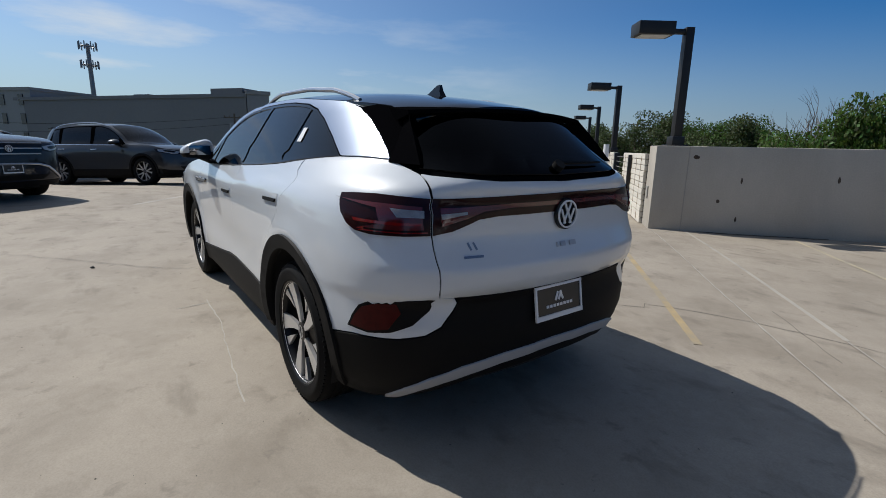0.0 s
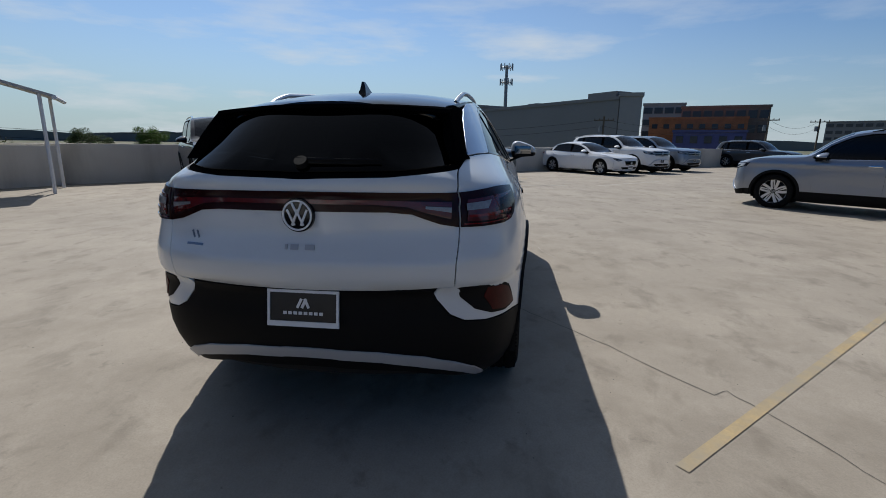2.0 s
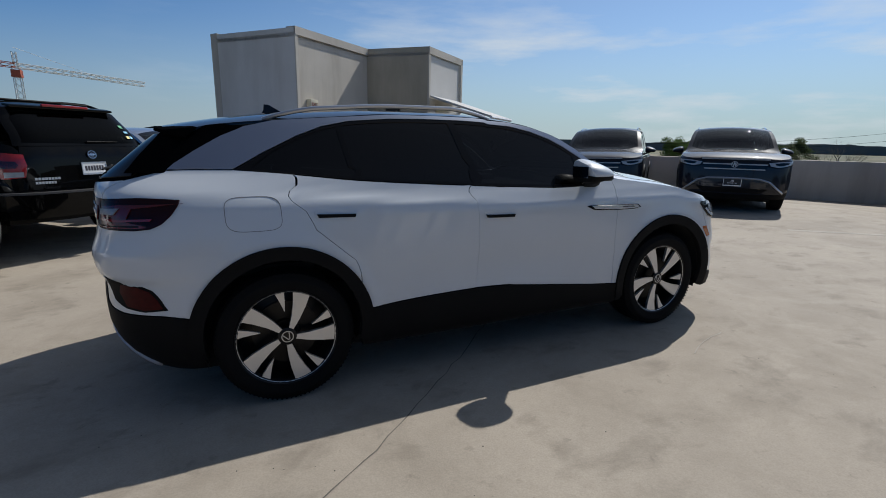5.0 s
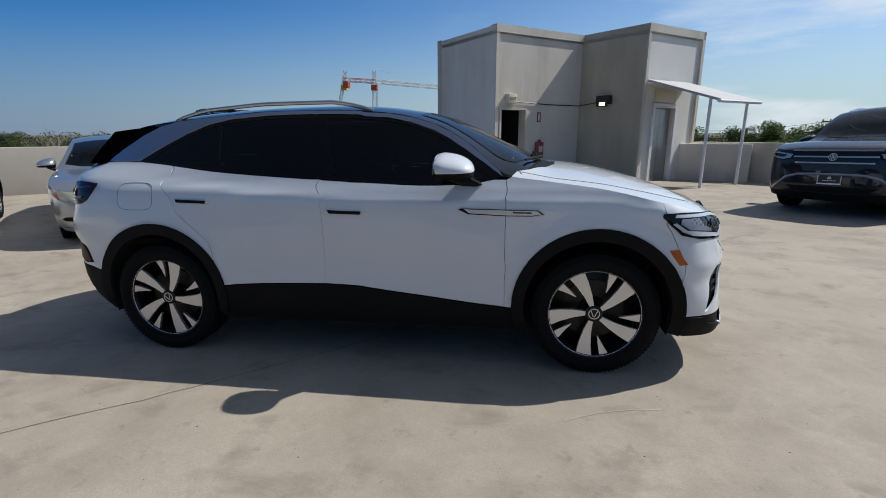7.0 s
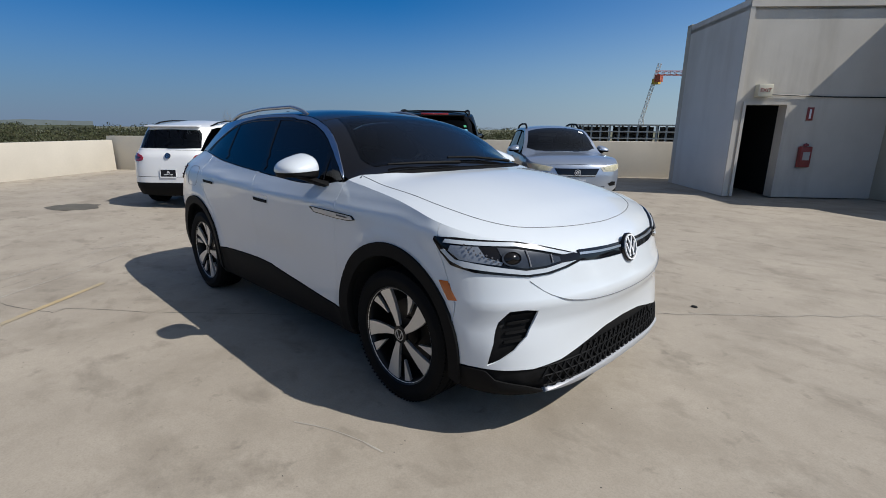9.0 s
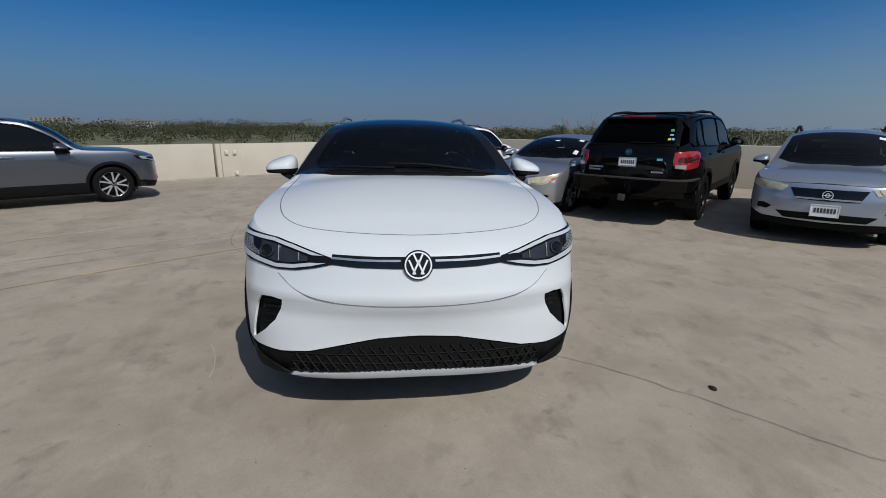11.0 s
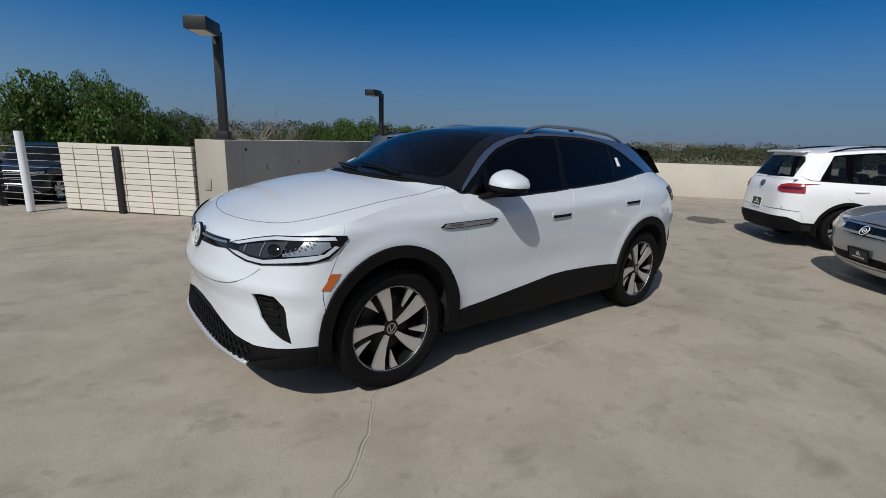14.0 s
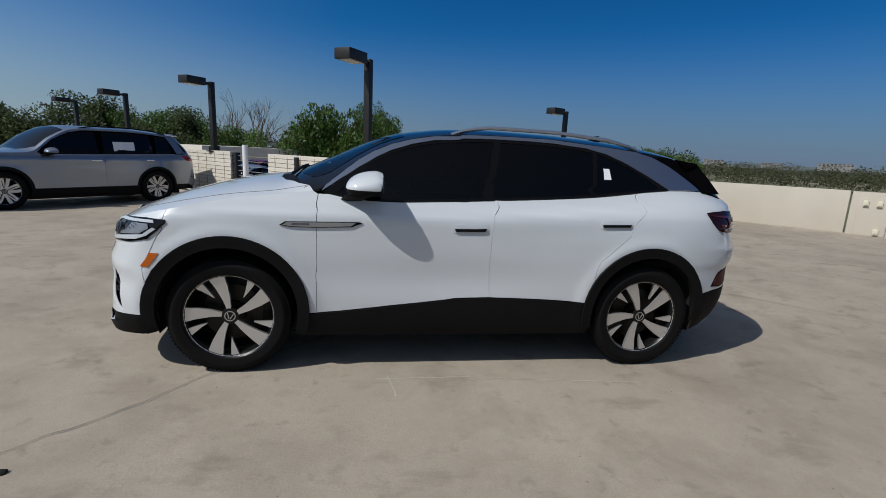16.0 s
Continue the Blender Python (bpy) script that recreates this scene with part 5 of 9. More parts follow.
        for x, z in ((-0.08, 0.962), (-1.09, 1.022)):
            panel("handle_recess", mk([X(x + 0.11, z - 0.028), X(x + 0.12, z + 0.005), X(x + 0.10, z + 0.030), X(x - 0.11, z + 0.036), X(x - 0.12, z), X(x - 0.10, z - 0.022)]), sh, "W", WHITE, car, off=0.003)
            panel("door_handle", mk([X(x + 0.10, z - 0.018), X(x + 0.105, z + 0.002), X(x - 0.105, z + 0.010), X(x - 0.095, z - 0.012)]), sh, "W", PLASTIC, car, off=0.012)
        if sgn < 0:
            cx, cz, ax_, az_ = -1.500, 1.048, 0.132, 0.084
            fl_ = [X(cx + math.copysign(abs(math.cos(t)) ** 0.5, math.cos(t)) * ax_ - 0.006 * math.sin(t), cz + math.copysign(abs(math.sin(t)) ** 0.5, math.sin(t)) * az_) for t in np.linspace(0, 2 * math.pi, 41)[:-1]]
            loop = [(-a, b) for a, b in fl_]
            ribbon("charge_flap_seam", loop + loop[:1], sh, "W", 0.003, SEAM, car, off=0.0008)
        else:
            panel("window_sticker", [X(-1.045, 1.315), X(-1.105, 1.315), X(-1.10, 1.39), X(-1.05, 1.39)], sh, "W", PAPER, car, off=0.001, thick=0, label="white window sticker")
        y = float(sh.yside(0.62, 1.14))
        door_mirror(car, 0.575, y + 0.05, 1.212, sgn, WHITE, PLASTIC, 1.0)
    # wipers at the foot of the windscreen
    bm = bmesh.new()
    for line in (((1.06, 0.45), (1.03, 0.1), (1.02, -0.15)), ((1.08, -0.1), (1.04, -0.4), (0.97, -0.60))):
        P, N = sh.frame_at("T", line)
        tube(bm, [tuple(p + n * 0.018) for p, n in zip(P, N)], [0.012, 0.009, 0.007], 6)
    part("wiper", bm, PLASTIC, car)
    bm = bmesh.new()
    P, N = sh.frame_at("T", [(0.42, 0.0)])
    box(bm, (0.10, 0.11, 0.05), (P[0][0] + 0.02, 0, P[0][2] - 0.06), ry=26, bevel=0.015)
    part("camera_housing", bm, GLOSS_BLACK, car)
    wheels(car, 2 * W2, 0.795, WR, 0.235, 0.262, "blade", (-11, -2, -3, 25))
    cabin(car, sh, 0.95, hw, 1.11, -1.15)
    # unseen slab added inside the tail to stop sun leaking through the seams
    part("sun_leak_blocker", boxes(((0.85, 1.48, 0.05), (-1.625, 0, 0.72)), bevel=0.01), INNER, car)
    core(car, sh, 2.2, -2.3, hw, 0.20, 1.12, 2 * W2, AR, AZ)
    return car


# ---- the other parked cars ----
SHELLS = {}


def parked_car(name, label, paint_mat, L, wd, H, wb, fo, nz, hz, cowl, wst, rend, bz, WR, rim="split", sedan=False, trunk=1.0, clad=True, rails=CHROME, pf=2.3, pr=5.5, head=None, grille=None, tail=None, dlo_end=None, plates=(True, True), group="parked cars", paper=False, lip=None, chrome=True, seats=True, amber=None, bumper_black=0.36, glassy=PRIVACY, plate_z=None, front_plate=None, lamp_mat=SMOKE, zb=None, bt=0.61, rim_share=0.69, rail_lift=0.045, marked=True, screen=SCREEN_DARK):
    """A parked car from its main measures: length, width, height, wheelbase, front overhang, heights of nose, cowl and belt, places of cowl, screen top and roof end."""
    car = thing(name, label, "car", group)
    hw = wd / 2
    xf = wb / 2 + fo
    xr = xf - L
    ax = -xr
    AR = WR + 0.055
    zb = zb or (0.21 if H > 1.5 else 0.16)
    xs = np.linspace
    w = [(0.10, hw - 0.14), (0.22, hw - 0.06), (0.38, hw - 0.02), (0.6, hw), (bz - 0.22, hw), (bz - 0.08, hw - 0.02), (bz, hw - 0.055), (bz + 0.08, hw - 0.10), (H - 0.22, hw - 0.185), (H - 0.08, hw - 0.245), (H + 0.05, hw - 0.38)]
    af = [(0.10, xf - 0.20), (0.25, xf - 0.06), (0.45, xf), (0.62, xf - 0.005), (nz - 0.12, xf - 0.035), (nz - 0.02, xf - 0.09), (nz + 0.06, xf - 0.20), (hz + 0.06, cowl + 0.75), (H, cowl + 0.45)]
    zt = trunk if sedan else bz
    ar = [(0.10, ax - 0.22), (0.25, ax - 0.08), (0.45, ax), (0.65, ax - 0.01), (zt - 0.06, ax - 0.05), (zt + 0.03, ax - 0.09)]
    if sedan:
        ar += [(H, ax - 0.12)]
    else:
        ar += [(bz + 0.15, ax - 0.15), (H - 0.12, -rend + 0.03), (H + 0.05, -rend - 0.06)]
    zc = [(xf - 0.02, nz - 0.16), (xf - 0.07, nz - 0.05), (xf - 0.18, nz), ((xf + cowl) / 2, (nz + hz) / 2 + 0.025), (cowl, hz), ((cowl + wst) / 2, (hz + H) / 2 + 0.03), (wst, H - 0.055), (wst - 0.35, H - 0.012), ((wst + rend) / 2, H)]
    zr_ = [(xf - 0.02, nz - 0.17), (xf - 0.10, nz - 0.075), (xf - 0.25, nz - 0.04), ((xf + cowl) / 2, (nz + hz) / 2 - 0.02), (cowl - 0.08, hz - 0.05), ((cowl + wst) / 2 - 0.12, (hz + H) / 2 - 0.02), (wst - 0.12, H - 0.11), (wst - 0.5, H - 0.065), ((wst + rend) / 2, H - 0.06)]
    if sedan:
        tb = xr + 0.50
        zc += [(rend, H - 0.06), ((rend + tb) / 2, (H + trunk) / 2), (tb, trunk + 0.02), (xr + 0.08, trunk)]
        zr_ += [(rend - 0.05, H - 0.13), ((rend + tb) / 2, (H + trunk) / 2 - 0.09), (tb, trunk - 0.02), (xr + 0.08, trunk - 0.04)]
    else:
        zc += [(rend + 0.6, H - 0.035), (rend, H - 0.10)]
        zr_ += [(rend + 0.6, H - 0.095), (rend, H - 0.16)]

    def relief(x, z):
        hump = 0.02 * np.exp(-((x - wb / 2) / 0.45) ** 2) * np.exp(-((z - 0.72) / 0.16) ** 2) + 0.02 * np.exp(-((x + wb / 2) / 0.45) ** 2) * np.exp(-((z - 0.78) / 0.16) ** 2)
        return hump - 0.02 * np.exp(-(x / 0.9) ** 2) * np.exp(-((z - 0.58) / 0.16) ** 2) + 0.010 * np.exp(-((z - bz + 0.14) / 0.028) ** 2)

    sh = Shell(af, ar, w, zc, zr_, pf, pr, relief, cap=0.45)
    X, F, R = sh.X, sh.F, sh.R
    zr = lambda x: float(sh.zr(x))
    S2 = 2 * sh.S
    sill = (0.42 if clad else 0.26) if zb < 0.3 else zb + 0.15
    low_mat = PLASTIC if clad else paint_mat
    arch_f, arch_r = circle(sh, wb / 2, WR, AR, 32), circle(sh, -wb / 2, WR, AR, 32)
    flip = lambda q: [(S2 - a, b) for a, b in q]
    g = 0.10

    def both(nm, poly, mat, off=0.0, **k):
        hs = k.pop("holes", ())
        panel(nm, poly, sh, "W", mat, car, off=off, grid=k.get("grid", g), step=0.07, holes=hs, thick=k.get("thick", 0.012))
        panel(nm, mirror(poly), sh, "W", mat, car, off=off, grid=k.get("grid", g), step=0.07, holes=[mirror(h) for h in hs], thick=k.get("thick", 0.012))

    d1, d3 = cowl - 0.30, -wb / 2 + 0.12
    d2 = (d1 + d3) / 2 - 0.05
    belt = pchip([(d1 + 0.1, bz - 0.02), (d2, bz), (rend - 0.2, bz + 0.05)])
    de = dlo_end if dlo_end is not None else (rend + 0.12 if not sedan else rend - 0.30)
    zl = pchip([(x, float(sh.zr(x))) for x in xs(d1 + 0.25, de - 0.3, 40)])
    tops = [(x, zr(x) - 0.045) for x in xs(d1 - 0.02, de + 0.22, 16)]
    both("front_door", [X(d1, sill), X(d1 + 0.01, bz - 0.02)] + [X(x, float(belt(x))) for x in xs(d1 - 0.05, d2, 8)] + [X(d2, sill)], paint_mat)
    both("rear_door", [X(d2, sill)] + [X(x, float(belt(x))) for x in xs(d2, d3 - 0.22, 8)] + [X(d3 - 0.20, bz - 0.2), X(d3, 0.75), X(d3 + 0.02, sill)], paint_mat, holes=[arch_r])
    fx = xf - 0.34
    both("front_fender", [X(d1, bz - 0.02), X(d1, sill), X(fx, sill), X(fx, zr(fx))] + [X(x, zr(x)) for x in xs(fx - 0.08, d1 + 0.12, 10)], paint_mat, holes=[arch_f])
    qx = -ax + 0.30
    qtop = [X(x, float(belt(x))) for x in xs(d3 - 0.22, max(rend - 0.1, xr + 0.4), 6)] if not sedan else [X(d3 - 0.22, float(belt(d3 - 0.22))), X(de - 0.05, float(belt(de))), X(xr + 0.48, trunk - 0.02), X(xr + 0.3, trunk - 0.035)]
    both("rear_quarter", [X(d3 + 0.02, sill), X(d3, 0.75), X(d3 - 0.20, bz - 0.2)] + qtop + ([] if sedan else [X(rend - 0.12, bz + 0.115), R(hw * 0.74, bz + 0.05)]) + [R(hw * 0.72, zt + 0.0), R(hw * 0.70, bt + 0.11), R(hw * 0.72, bt + 0.01), X(qx, bt - 0.01), X(qx + 0.05, sill)], paint_mat, holes=[arch_r])
    both("sill", [X(x, zb + 0.02) for x in xs(-wb / 2 + 0.3, wb / 2 - 0.3, 6)] + [X(wb / 2 - 0.3, sill - 0.004), X(-wb / 2 + 0.3, sill - 0.004)], low_mat, off=0.004, holes=[arch_f, arch_r], thick=0.03)
    if clad:
        for cx in (wb / 2, -wb / 2):
            both("arch_cladding", circle(sh, cx, WR, AR * 0.985, 26, -10, 190) + circle(sh, cx, WR, AR + 0.05, 26, -10, 190)[::-1], PLASTIC, off=0.012, thick=0.04)
    # windows
    frame_poly = [X(x, float(belt(x)) + 0.004) for x in xs(de, d1 + 0.04, 14)] + [X(x, z) for x, z in tops]
    tp = pchip([(x, z) for x, z in tops] + [(d1 + 0.06, bz), (de + 0.02, float(belt(de)) + 0.10)])
    b1 = d2 + 0.03
    c1 = d3 - 0.12
    panes = []
    for x1, x2 in ((d1 - 0.10, b1 + 0.04), (b1 - 0.05, c1 + 0.03), (c1 - 0.04, de + 0.16)):
        if x1 - x2 > 0.12:
            panes.append([X(x, float(belt(x)) + 0.02) for x in xs(x2, x1, 6)] + [X(x, max(float(tp(x)) - 0.02, float(belt(x)) + 0.05)) for x in xs(x1 - 0.04, x2 + 0.02, 6)])
    both("window_frame", frame_poly, SATIN_BLACK, off=0.001, holes=panes)
    for k, pn in enumerate(panes):
        both("side_window", pn, TINT if k == 0 and glassy is PRIVACY else glassy, off=-0.003, thick=0.003)
    if chrome:
        for sgn in (1, -1):
            q = [(sgn * a, b) for a, b in [X(x, float(belt(x)) + 0.004) for x in xs(d1, de + 0.05, 12)]]
            ribbon("window_trim", q, sh, "W", 0.014, CHROME if chrome is True else PLASTIC, car, off=0.005)
    both("roof_side", [X(x, float(tp(x)) + 0.003) for x in xs(d1 - 0.02, de + 0.2, 16)][::-1] + ([X(d1 + 0.1, bz + 0.01)]) + [X(x, zr(x)) for x in xs(d1 + 0.16, rend if not sedan else de - 0.05, 20)] + ([X(rend + 0.02, H - 0.3), X(rend - 0.12, bz + 0.12), X(de - 0.1, float(belt(de)) + 0.01)] if not sedan else [X(de - 0.06, float(belt(de)) + 0.01)]) + [X(de + 0.02, float(belt(de)) + 0.01)], paint_mat, off=0.0)
    # top
    def edge(xa, xb, n, k=1.0):
        return [(x, float(sh.yside(x, sh.zr(x))) * k) for x in xs(xa, xb, n)]

    hl_ = edge(cowl - 0.16, xf - 0.14, 16)
    tip = [(sh.front_x(hw * k, nz - 0.06) - 0.008, hw * k) for k in (0.5, 0.25)]
    hood = hl_ + tip + [(x, -y) for x, y in (hl_ + tip)[::-1]] + [(cowl - 0.04, -hw * 0.5), (cowl + 0.03, 0), (cowl - 0.04, hw * 0.5)]
    panel("hood", hood, sh, "T", paint_mat, car, grid=g, step=0.07)
    wl_ = [(cowl - 0.02, hw * 0.3), (cowl - 0.10, hw * 0.62)] + edge(cowl - 0.24, wst, 6, 0.90)
    ws = wl_ + [(x, -y) for x, y in wl_[::-1]]
    sl = edge(cowl - 0.14, wst - 0.04, 8)
    panel("windscreen_frame", [(cowl + 0.02, 0)] + sl + [(x, -y) for x, y in sl[::-1]], sh, "T", paint_mat, car, grid=g, step=0.07, gap=0, holes=[shrink(ws, 0.02)])
    panel("windscreen", ws, sh, "T", screen, car, off=0.002, thick=0.004, grid=0.15)
    re_ = rend + (0.0 if sedan else 0.03)
    rl = edge(wst - 0.045, re_, 16)
    panel("roof", rl + [(x, -y) for x, y in rl[::-1]], sh, "T", paint_mat, car, off=0.001, grid=0.12, step=0.08)
    if sedan:
        rw = edge(rend - 0.06, xr + 0.56, 5, 0.86)
        rg = rw + [(x, -y) for x, y in rw[::-1]]
        so = edge(rend - 0.005, xr + 0.5, 6)
        panel("rear_window_frame", so + [(x, -y) for x, y in so[::-1]], sh, "T", paint_mat, car, grid=g, gap=0, holes=[rg])
        panel("rear_window", rg, sh, "T", PRIVACY, car, off=0.002)
        tr = edge(xr + 0.495, xr + 0.12, 6)
        panel("trunk_lid", tr + [(x, -y) for x, y in tr[::-1]], sh, "T", paint_mat, car, grid=g)
    # tail
    hb, htop = bt + 0.01, (trunk - 0.035 if sedan else bz + 0.05)
    hh = [R(hw * 0.70, hb), R(hw * 0.70, htop)]
    panel("tailgate", hh + [R(0, htop + 0.005)] + flip(hh)[::-1] + [R(0, hb - 0.01)], sh, "W", paint_mat, car, grid=g, step=0.07)
    if not sedan:
        gz = H - 0.17
        go = [R(hw * 0.74, bz + 0.055), R(hw * 0.70, gz - 0.1), R(hw * 0.62, gz + 0.03), R(0, gz + 0.045)]
        outer = go + flip(go)[::-1][1:] + [R(0, bz + 0.06)]
        gi = [R(hw * 0.66, bz + 0.09), R(hw * 0.62, gz - 0.10), R(hw * 0.56, gz - 0.02), R(0, gz - 0.005)]
        inner = gi + flip(gi)[::-1][1:] + [R(0, bz + 0.085)]
        panel("rear_window_frame", outer, sh, "W", paint_mat, car, grid=g, gap=0, holes=[inner])
        panel("rear_window", inner, sh, "W", PRIVACY if glassy is PRIVACY else glassy, car, off=0.0, thick=0.004)
        bm = bmesh.new()
        box(bm, (0.15, hw * 1.16, 0.03), (rend - 0.03, 0, H - 0.115), ry=-8, bevel=0.012)
        part("spoiler", bm, paint_mat, car)
        bm = bmesh.new()
        P, N = sh.frame_at("W", [R(y, bz + 0.10) for y in (0.0, -0.2, -0.38)])
        tube(bm, [tuple(p + n * 0.016) for p, n in zip(P, N)], [0.013, 0.009, 0.006], 6)
        part("rear_wiper", bm, PLASTIC, car)
    bp = [X(qx + 0.05, sill), X(qx, bt - 0.015), R(hw * 0.72, bt), R(0, bt)]
    blo = [R(hw * 0.8, bumper_black), R(0, bumper_black)]
    panel("rear_bumper", bp + flip(bp)[::-1][1:] + flip(blo)[:-1] + blo[::-1][:1] + blo[:1], sh, "W", paint_mat, car, off=0.003, grid=g, holes=[arch_r, flip(arch_r)])
    bb = [X(qx + 0.05, sill - 0.002), R(hw * 0.8, bumper_black), R(0, bumper_black)]
    bl2 = [X(qx + 0.06, zb + 0.08), R(hw * 0.7, zb + 0.05), R(0, zb + 0.03)]
    panel("rear_skirt", bb + flip(bb)[::-1][1:] + flip(bl2) + bl2[::-1][1:], sh, "W", low_mat, car, off=0.006, grid=g, holes=[arch_r, flip(arch_r)])
    # nose
    nt = [X(x, zr(x)) for x in xs(fx, xf - 0.12, 5)] + [F(hw * 0.4, nz - 0.06), F(0, nz - 0.055)]
    nb = [X(fx, sill), F(hw * 0.8, bumper_black + 0.02), F(0, bumper_black)]
    neg = lambda q: [(-a, b) for a, b in q]
    panel("front_bumper", nb[:1] + nt + neg(nt)[::-1][1:] + neg(nb)[:-1] + nb[::-1][:2], sh, "W", paint_mat, car, grid=0.08, holes=[arch_f, neg(arch_f)])
    lo = [X(fx, sill - 0.003), X(fx + 0.01, zb + 0.07), F(hw * 0.7, zb + 0.04), F(0, zb + 0.03)]
    hi2 = [F(hw * 0.8, bumper_black + 0.015), F(0, bumper_black - 0.004)]
    panel("front_skirt", lo[::-1] + hi2[:1] + hi2[1:] + neg(hi2)[::-1][1:] + neg(lo)[:-1], sh, "W", low_mat, car, off=0.004, grid=g, holes=[arch_f, neg(arch_f)])

    def dom(p):
        return {"X": X, "F": F, "R": R}[p[0]](p[1], p[2])

    if head:
        poly = [dom(p) for p in head]
        both("headlamp", poly, lamp_mat, off=0.006, thick=0.015)
        c = np.mean(np.array(poly), 0)
        inner = [tuple(c + (np.array(p) - c) * 0.78) for p in poly]
        both("headlamp_glass", inner, LAMP_GREY if lamp_mat is SMOKE else HAZED_LENS, off=0.010, thick=0.004)
        small = [tuple(c + (np.array(p) - c) * 0.42) for p in poly]
        if lamp_mat is SMOKE:
            both("projector_lens", small, GLOSS_BLACK, off=0.013, thick=0.004)
    if amber:
        both("turn_lamp", [dom(p) for p in amber], AMBER, off=0.014, thick=0.004)
    if grille:
        gy0, gy1, g0, g1, bars = grille
        gp = [F(0, g0), F(gy0, g0 + 0.01), F(gy1, g1), F(0, g1)]
        panel("grille", gp + neg(gp)[::-1][1:-1], sh, "W", GLOSS_BLACK, car, off=0.004, grid=0.08)
        for k in range(bars):
            z = g0 + 0.03 + (g1 - g0 - 0.05) * (k / max(1, bars - 1))
            yy = gy0 + (gy1 - gy0) * (z - g0) / (g1 - g0)
            q = [(math.copysign(F(abs(y), z)[0], y), z) for y in np.linspace(-yy + 0.01, yy - 0.01, 13)]
            ribbon("grille_bar", q[::-1], sh, "W", 0.022, BAR_SILVER, car, off=0.012)
        badge(car, face_pose(sh, (0.0, (g0 + g1) / 2), off=0.016), 0.065, "front_badge", marked=marked)
    if lip:
        q = [F(y, z) for y, z in lip]
        line = q + neg(q)[::-1][1:]
        P, N = sh.frame_at("W", densify(line, 0.06, False))
        bm = bmesh.new()
        tube(bm, [tuple(p + n * 0.010) for p, n in zip(P, N)], 0.020, 6)
        part("skirt_trim", bm, SATIN, car, label="satin silver trim")
    ai = [F(0, bumper_black + 0.03), F(hw * 0.5, bumper_black + 0.03), F(hw * 0.62, bumper_black + 0.12), F(0, bumper_black + 0.13)]
    panel("air_intake", ai + neg(ai)[::-1][1:-1], sh, "W", PLASTIC, car, off=0.004, grid=0.1)
    if tail:
        poly = [dom(p) for p in tail]
        both("tail_lamp", poly, RED_PLAIN, off=0.008, thick=0.015)
        c = np.mean(np.array(poly), 0)
        both("tail_lamp_inner", [tuple(c + (np.array(p) - c) * np.array([0.75, 0.3])) for p in poly], RED_DARK, off=0.012, thick=0.004)
    badge(car, face_pose(sh, R(0, zt - 0.05), off=0.008), 0.055, "rear_badge", bright=CHROME, marked=marked)
    if plates[0]:
        plate(car, face_pose(sh, (0.0, front_plate or bumper_black + 0.13), off=0.012), dark=plates[0] in (1, 3), frame_mat=PLASTIC if plates[0] == 3 else None)
    if plates[1]:
        pz = plate_z or (0.72 if H > 1.5 else 0.70)
        plate(car, face_pose(sh, R(0, pz), off=0.010), 0.305 if plates[1] == 1 else 0.285, 0.152 if plates[1] == 1 else 0.14, dark=plates[1] == 1, frame_mat=None if plates[1] == 1 else SATIN)
    if rails:
        for sy in (-1, 1):
            bm = bmesh.new()
            pts = []
            xa, xb = wst - 0.28, rend + 0.28
            for t in np.linspace(0, 1, 12):
                x = xa + (xb - xa) * t
                y = float(sh.yside(x, sh.zr(x))) - 0.05
                pts.append((x, sy * y, float(sh.T(np.array([x]), np.array([y]))[0][2]) + rail_lift * min(1, 6 * t, 6 * (1 - t)) - 0.004))
            tube(bm, pts, 0.016 if rail_lift < 0.06 else 0.022, 6)
            part("roof_rail", bm, rails, car)
    for sgn in (1, -1):
        y = float(sh.yside(d1 - 0.15, bz))
        door_mirror(car, d1 - 0.12, y + 0.05, bz + 0.06, sgn, paint_mat, PLASTIC, 1.0)
        handle(car, sh, d2 + 0.17, bz - 0.12, sgn, CHROME if chrome is True else paint_mat)
        handle(car, sh, d3 + 0.02, bz - 0.10, sgn, CHROME if chrome is True else paint_mat)
    wheels(car, wb, hw - 0.125, WR, 0.235 if H > 1.5 else 0.205, WR * rim_share, rim)
    if seats:
        cabin(car, sh, cowl, hw, bz - 0.02, -wb / 2 + 0.25)
    if paper:
        panel("window_paper", [X(x, z) for x, z in ((b1 - 0.28, bz + 0.09), (b1 - 0.28, bz + 0.30), (b1 - 0.75, bz + 0.31), (b1 - 0.75, bz + 0.10))], sh, "W", PAPER, car, off=0.002, thick=0, label="white price sheet")
    core(car, sh, xf, xr, hw, zb, bz, wb, AR, WR)
    SHELLS[car.name] = sh
    return car


def stand(car, x, y, heading, z=0.0):
    """Puts a car with its middle of wheelbase at x, y, its nose towards that compass angle."""
    car.matrix_world = resting(x, y, heading)
    return car


def resting(x, y, heading):
    """The pose of a car whose wheels stand on the deck."""
    f, s = Vector((math.cos(radians(heading)), math.sin(radians(heading)))), Vector((-math.sin(radians(heading)), math.cos(radians(heading))))
    at = lambda p: Vector((p.x, p.y, float(deck_z(p.x, p.y))))
    c = Vector((x, y))
    a, b = at(c + f * 1.4), at(c - f * 1.4)
    l, r = at(c + s * 0.8), at(c - s * 0.8)
    fx = (a - b).normalized()
    up = fx.cross(l - r).normalized()
    m = Matrix((fx, up.cross(fx), up)).transposed().to_4x4()
    m.translation = (a + b) / 2
    return m


def ahead(x, y, heading, d):
    return x + d * math.cos(radians(heading)), y + d * math.sin(radians(heading))


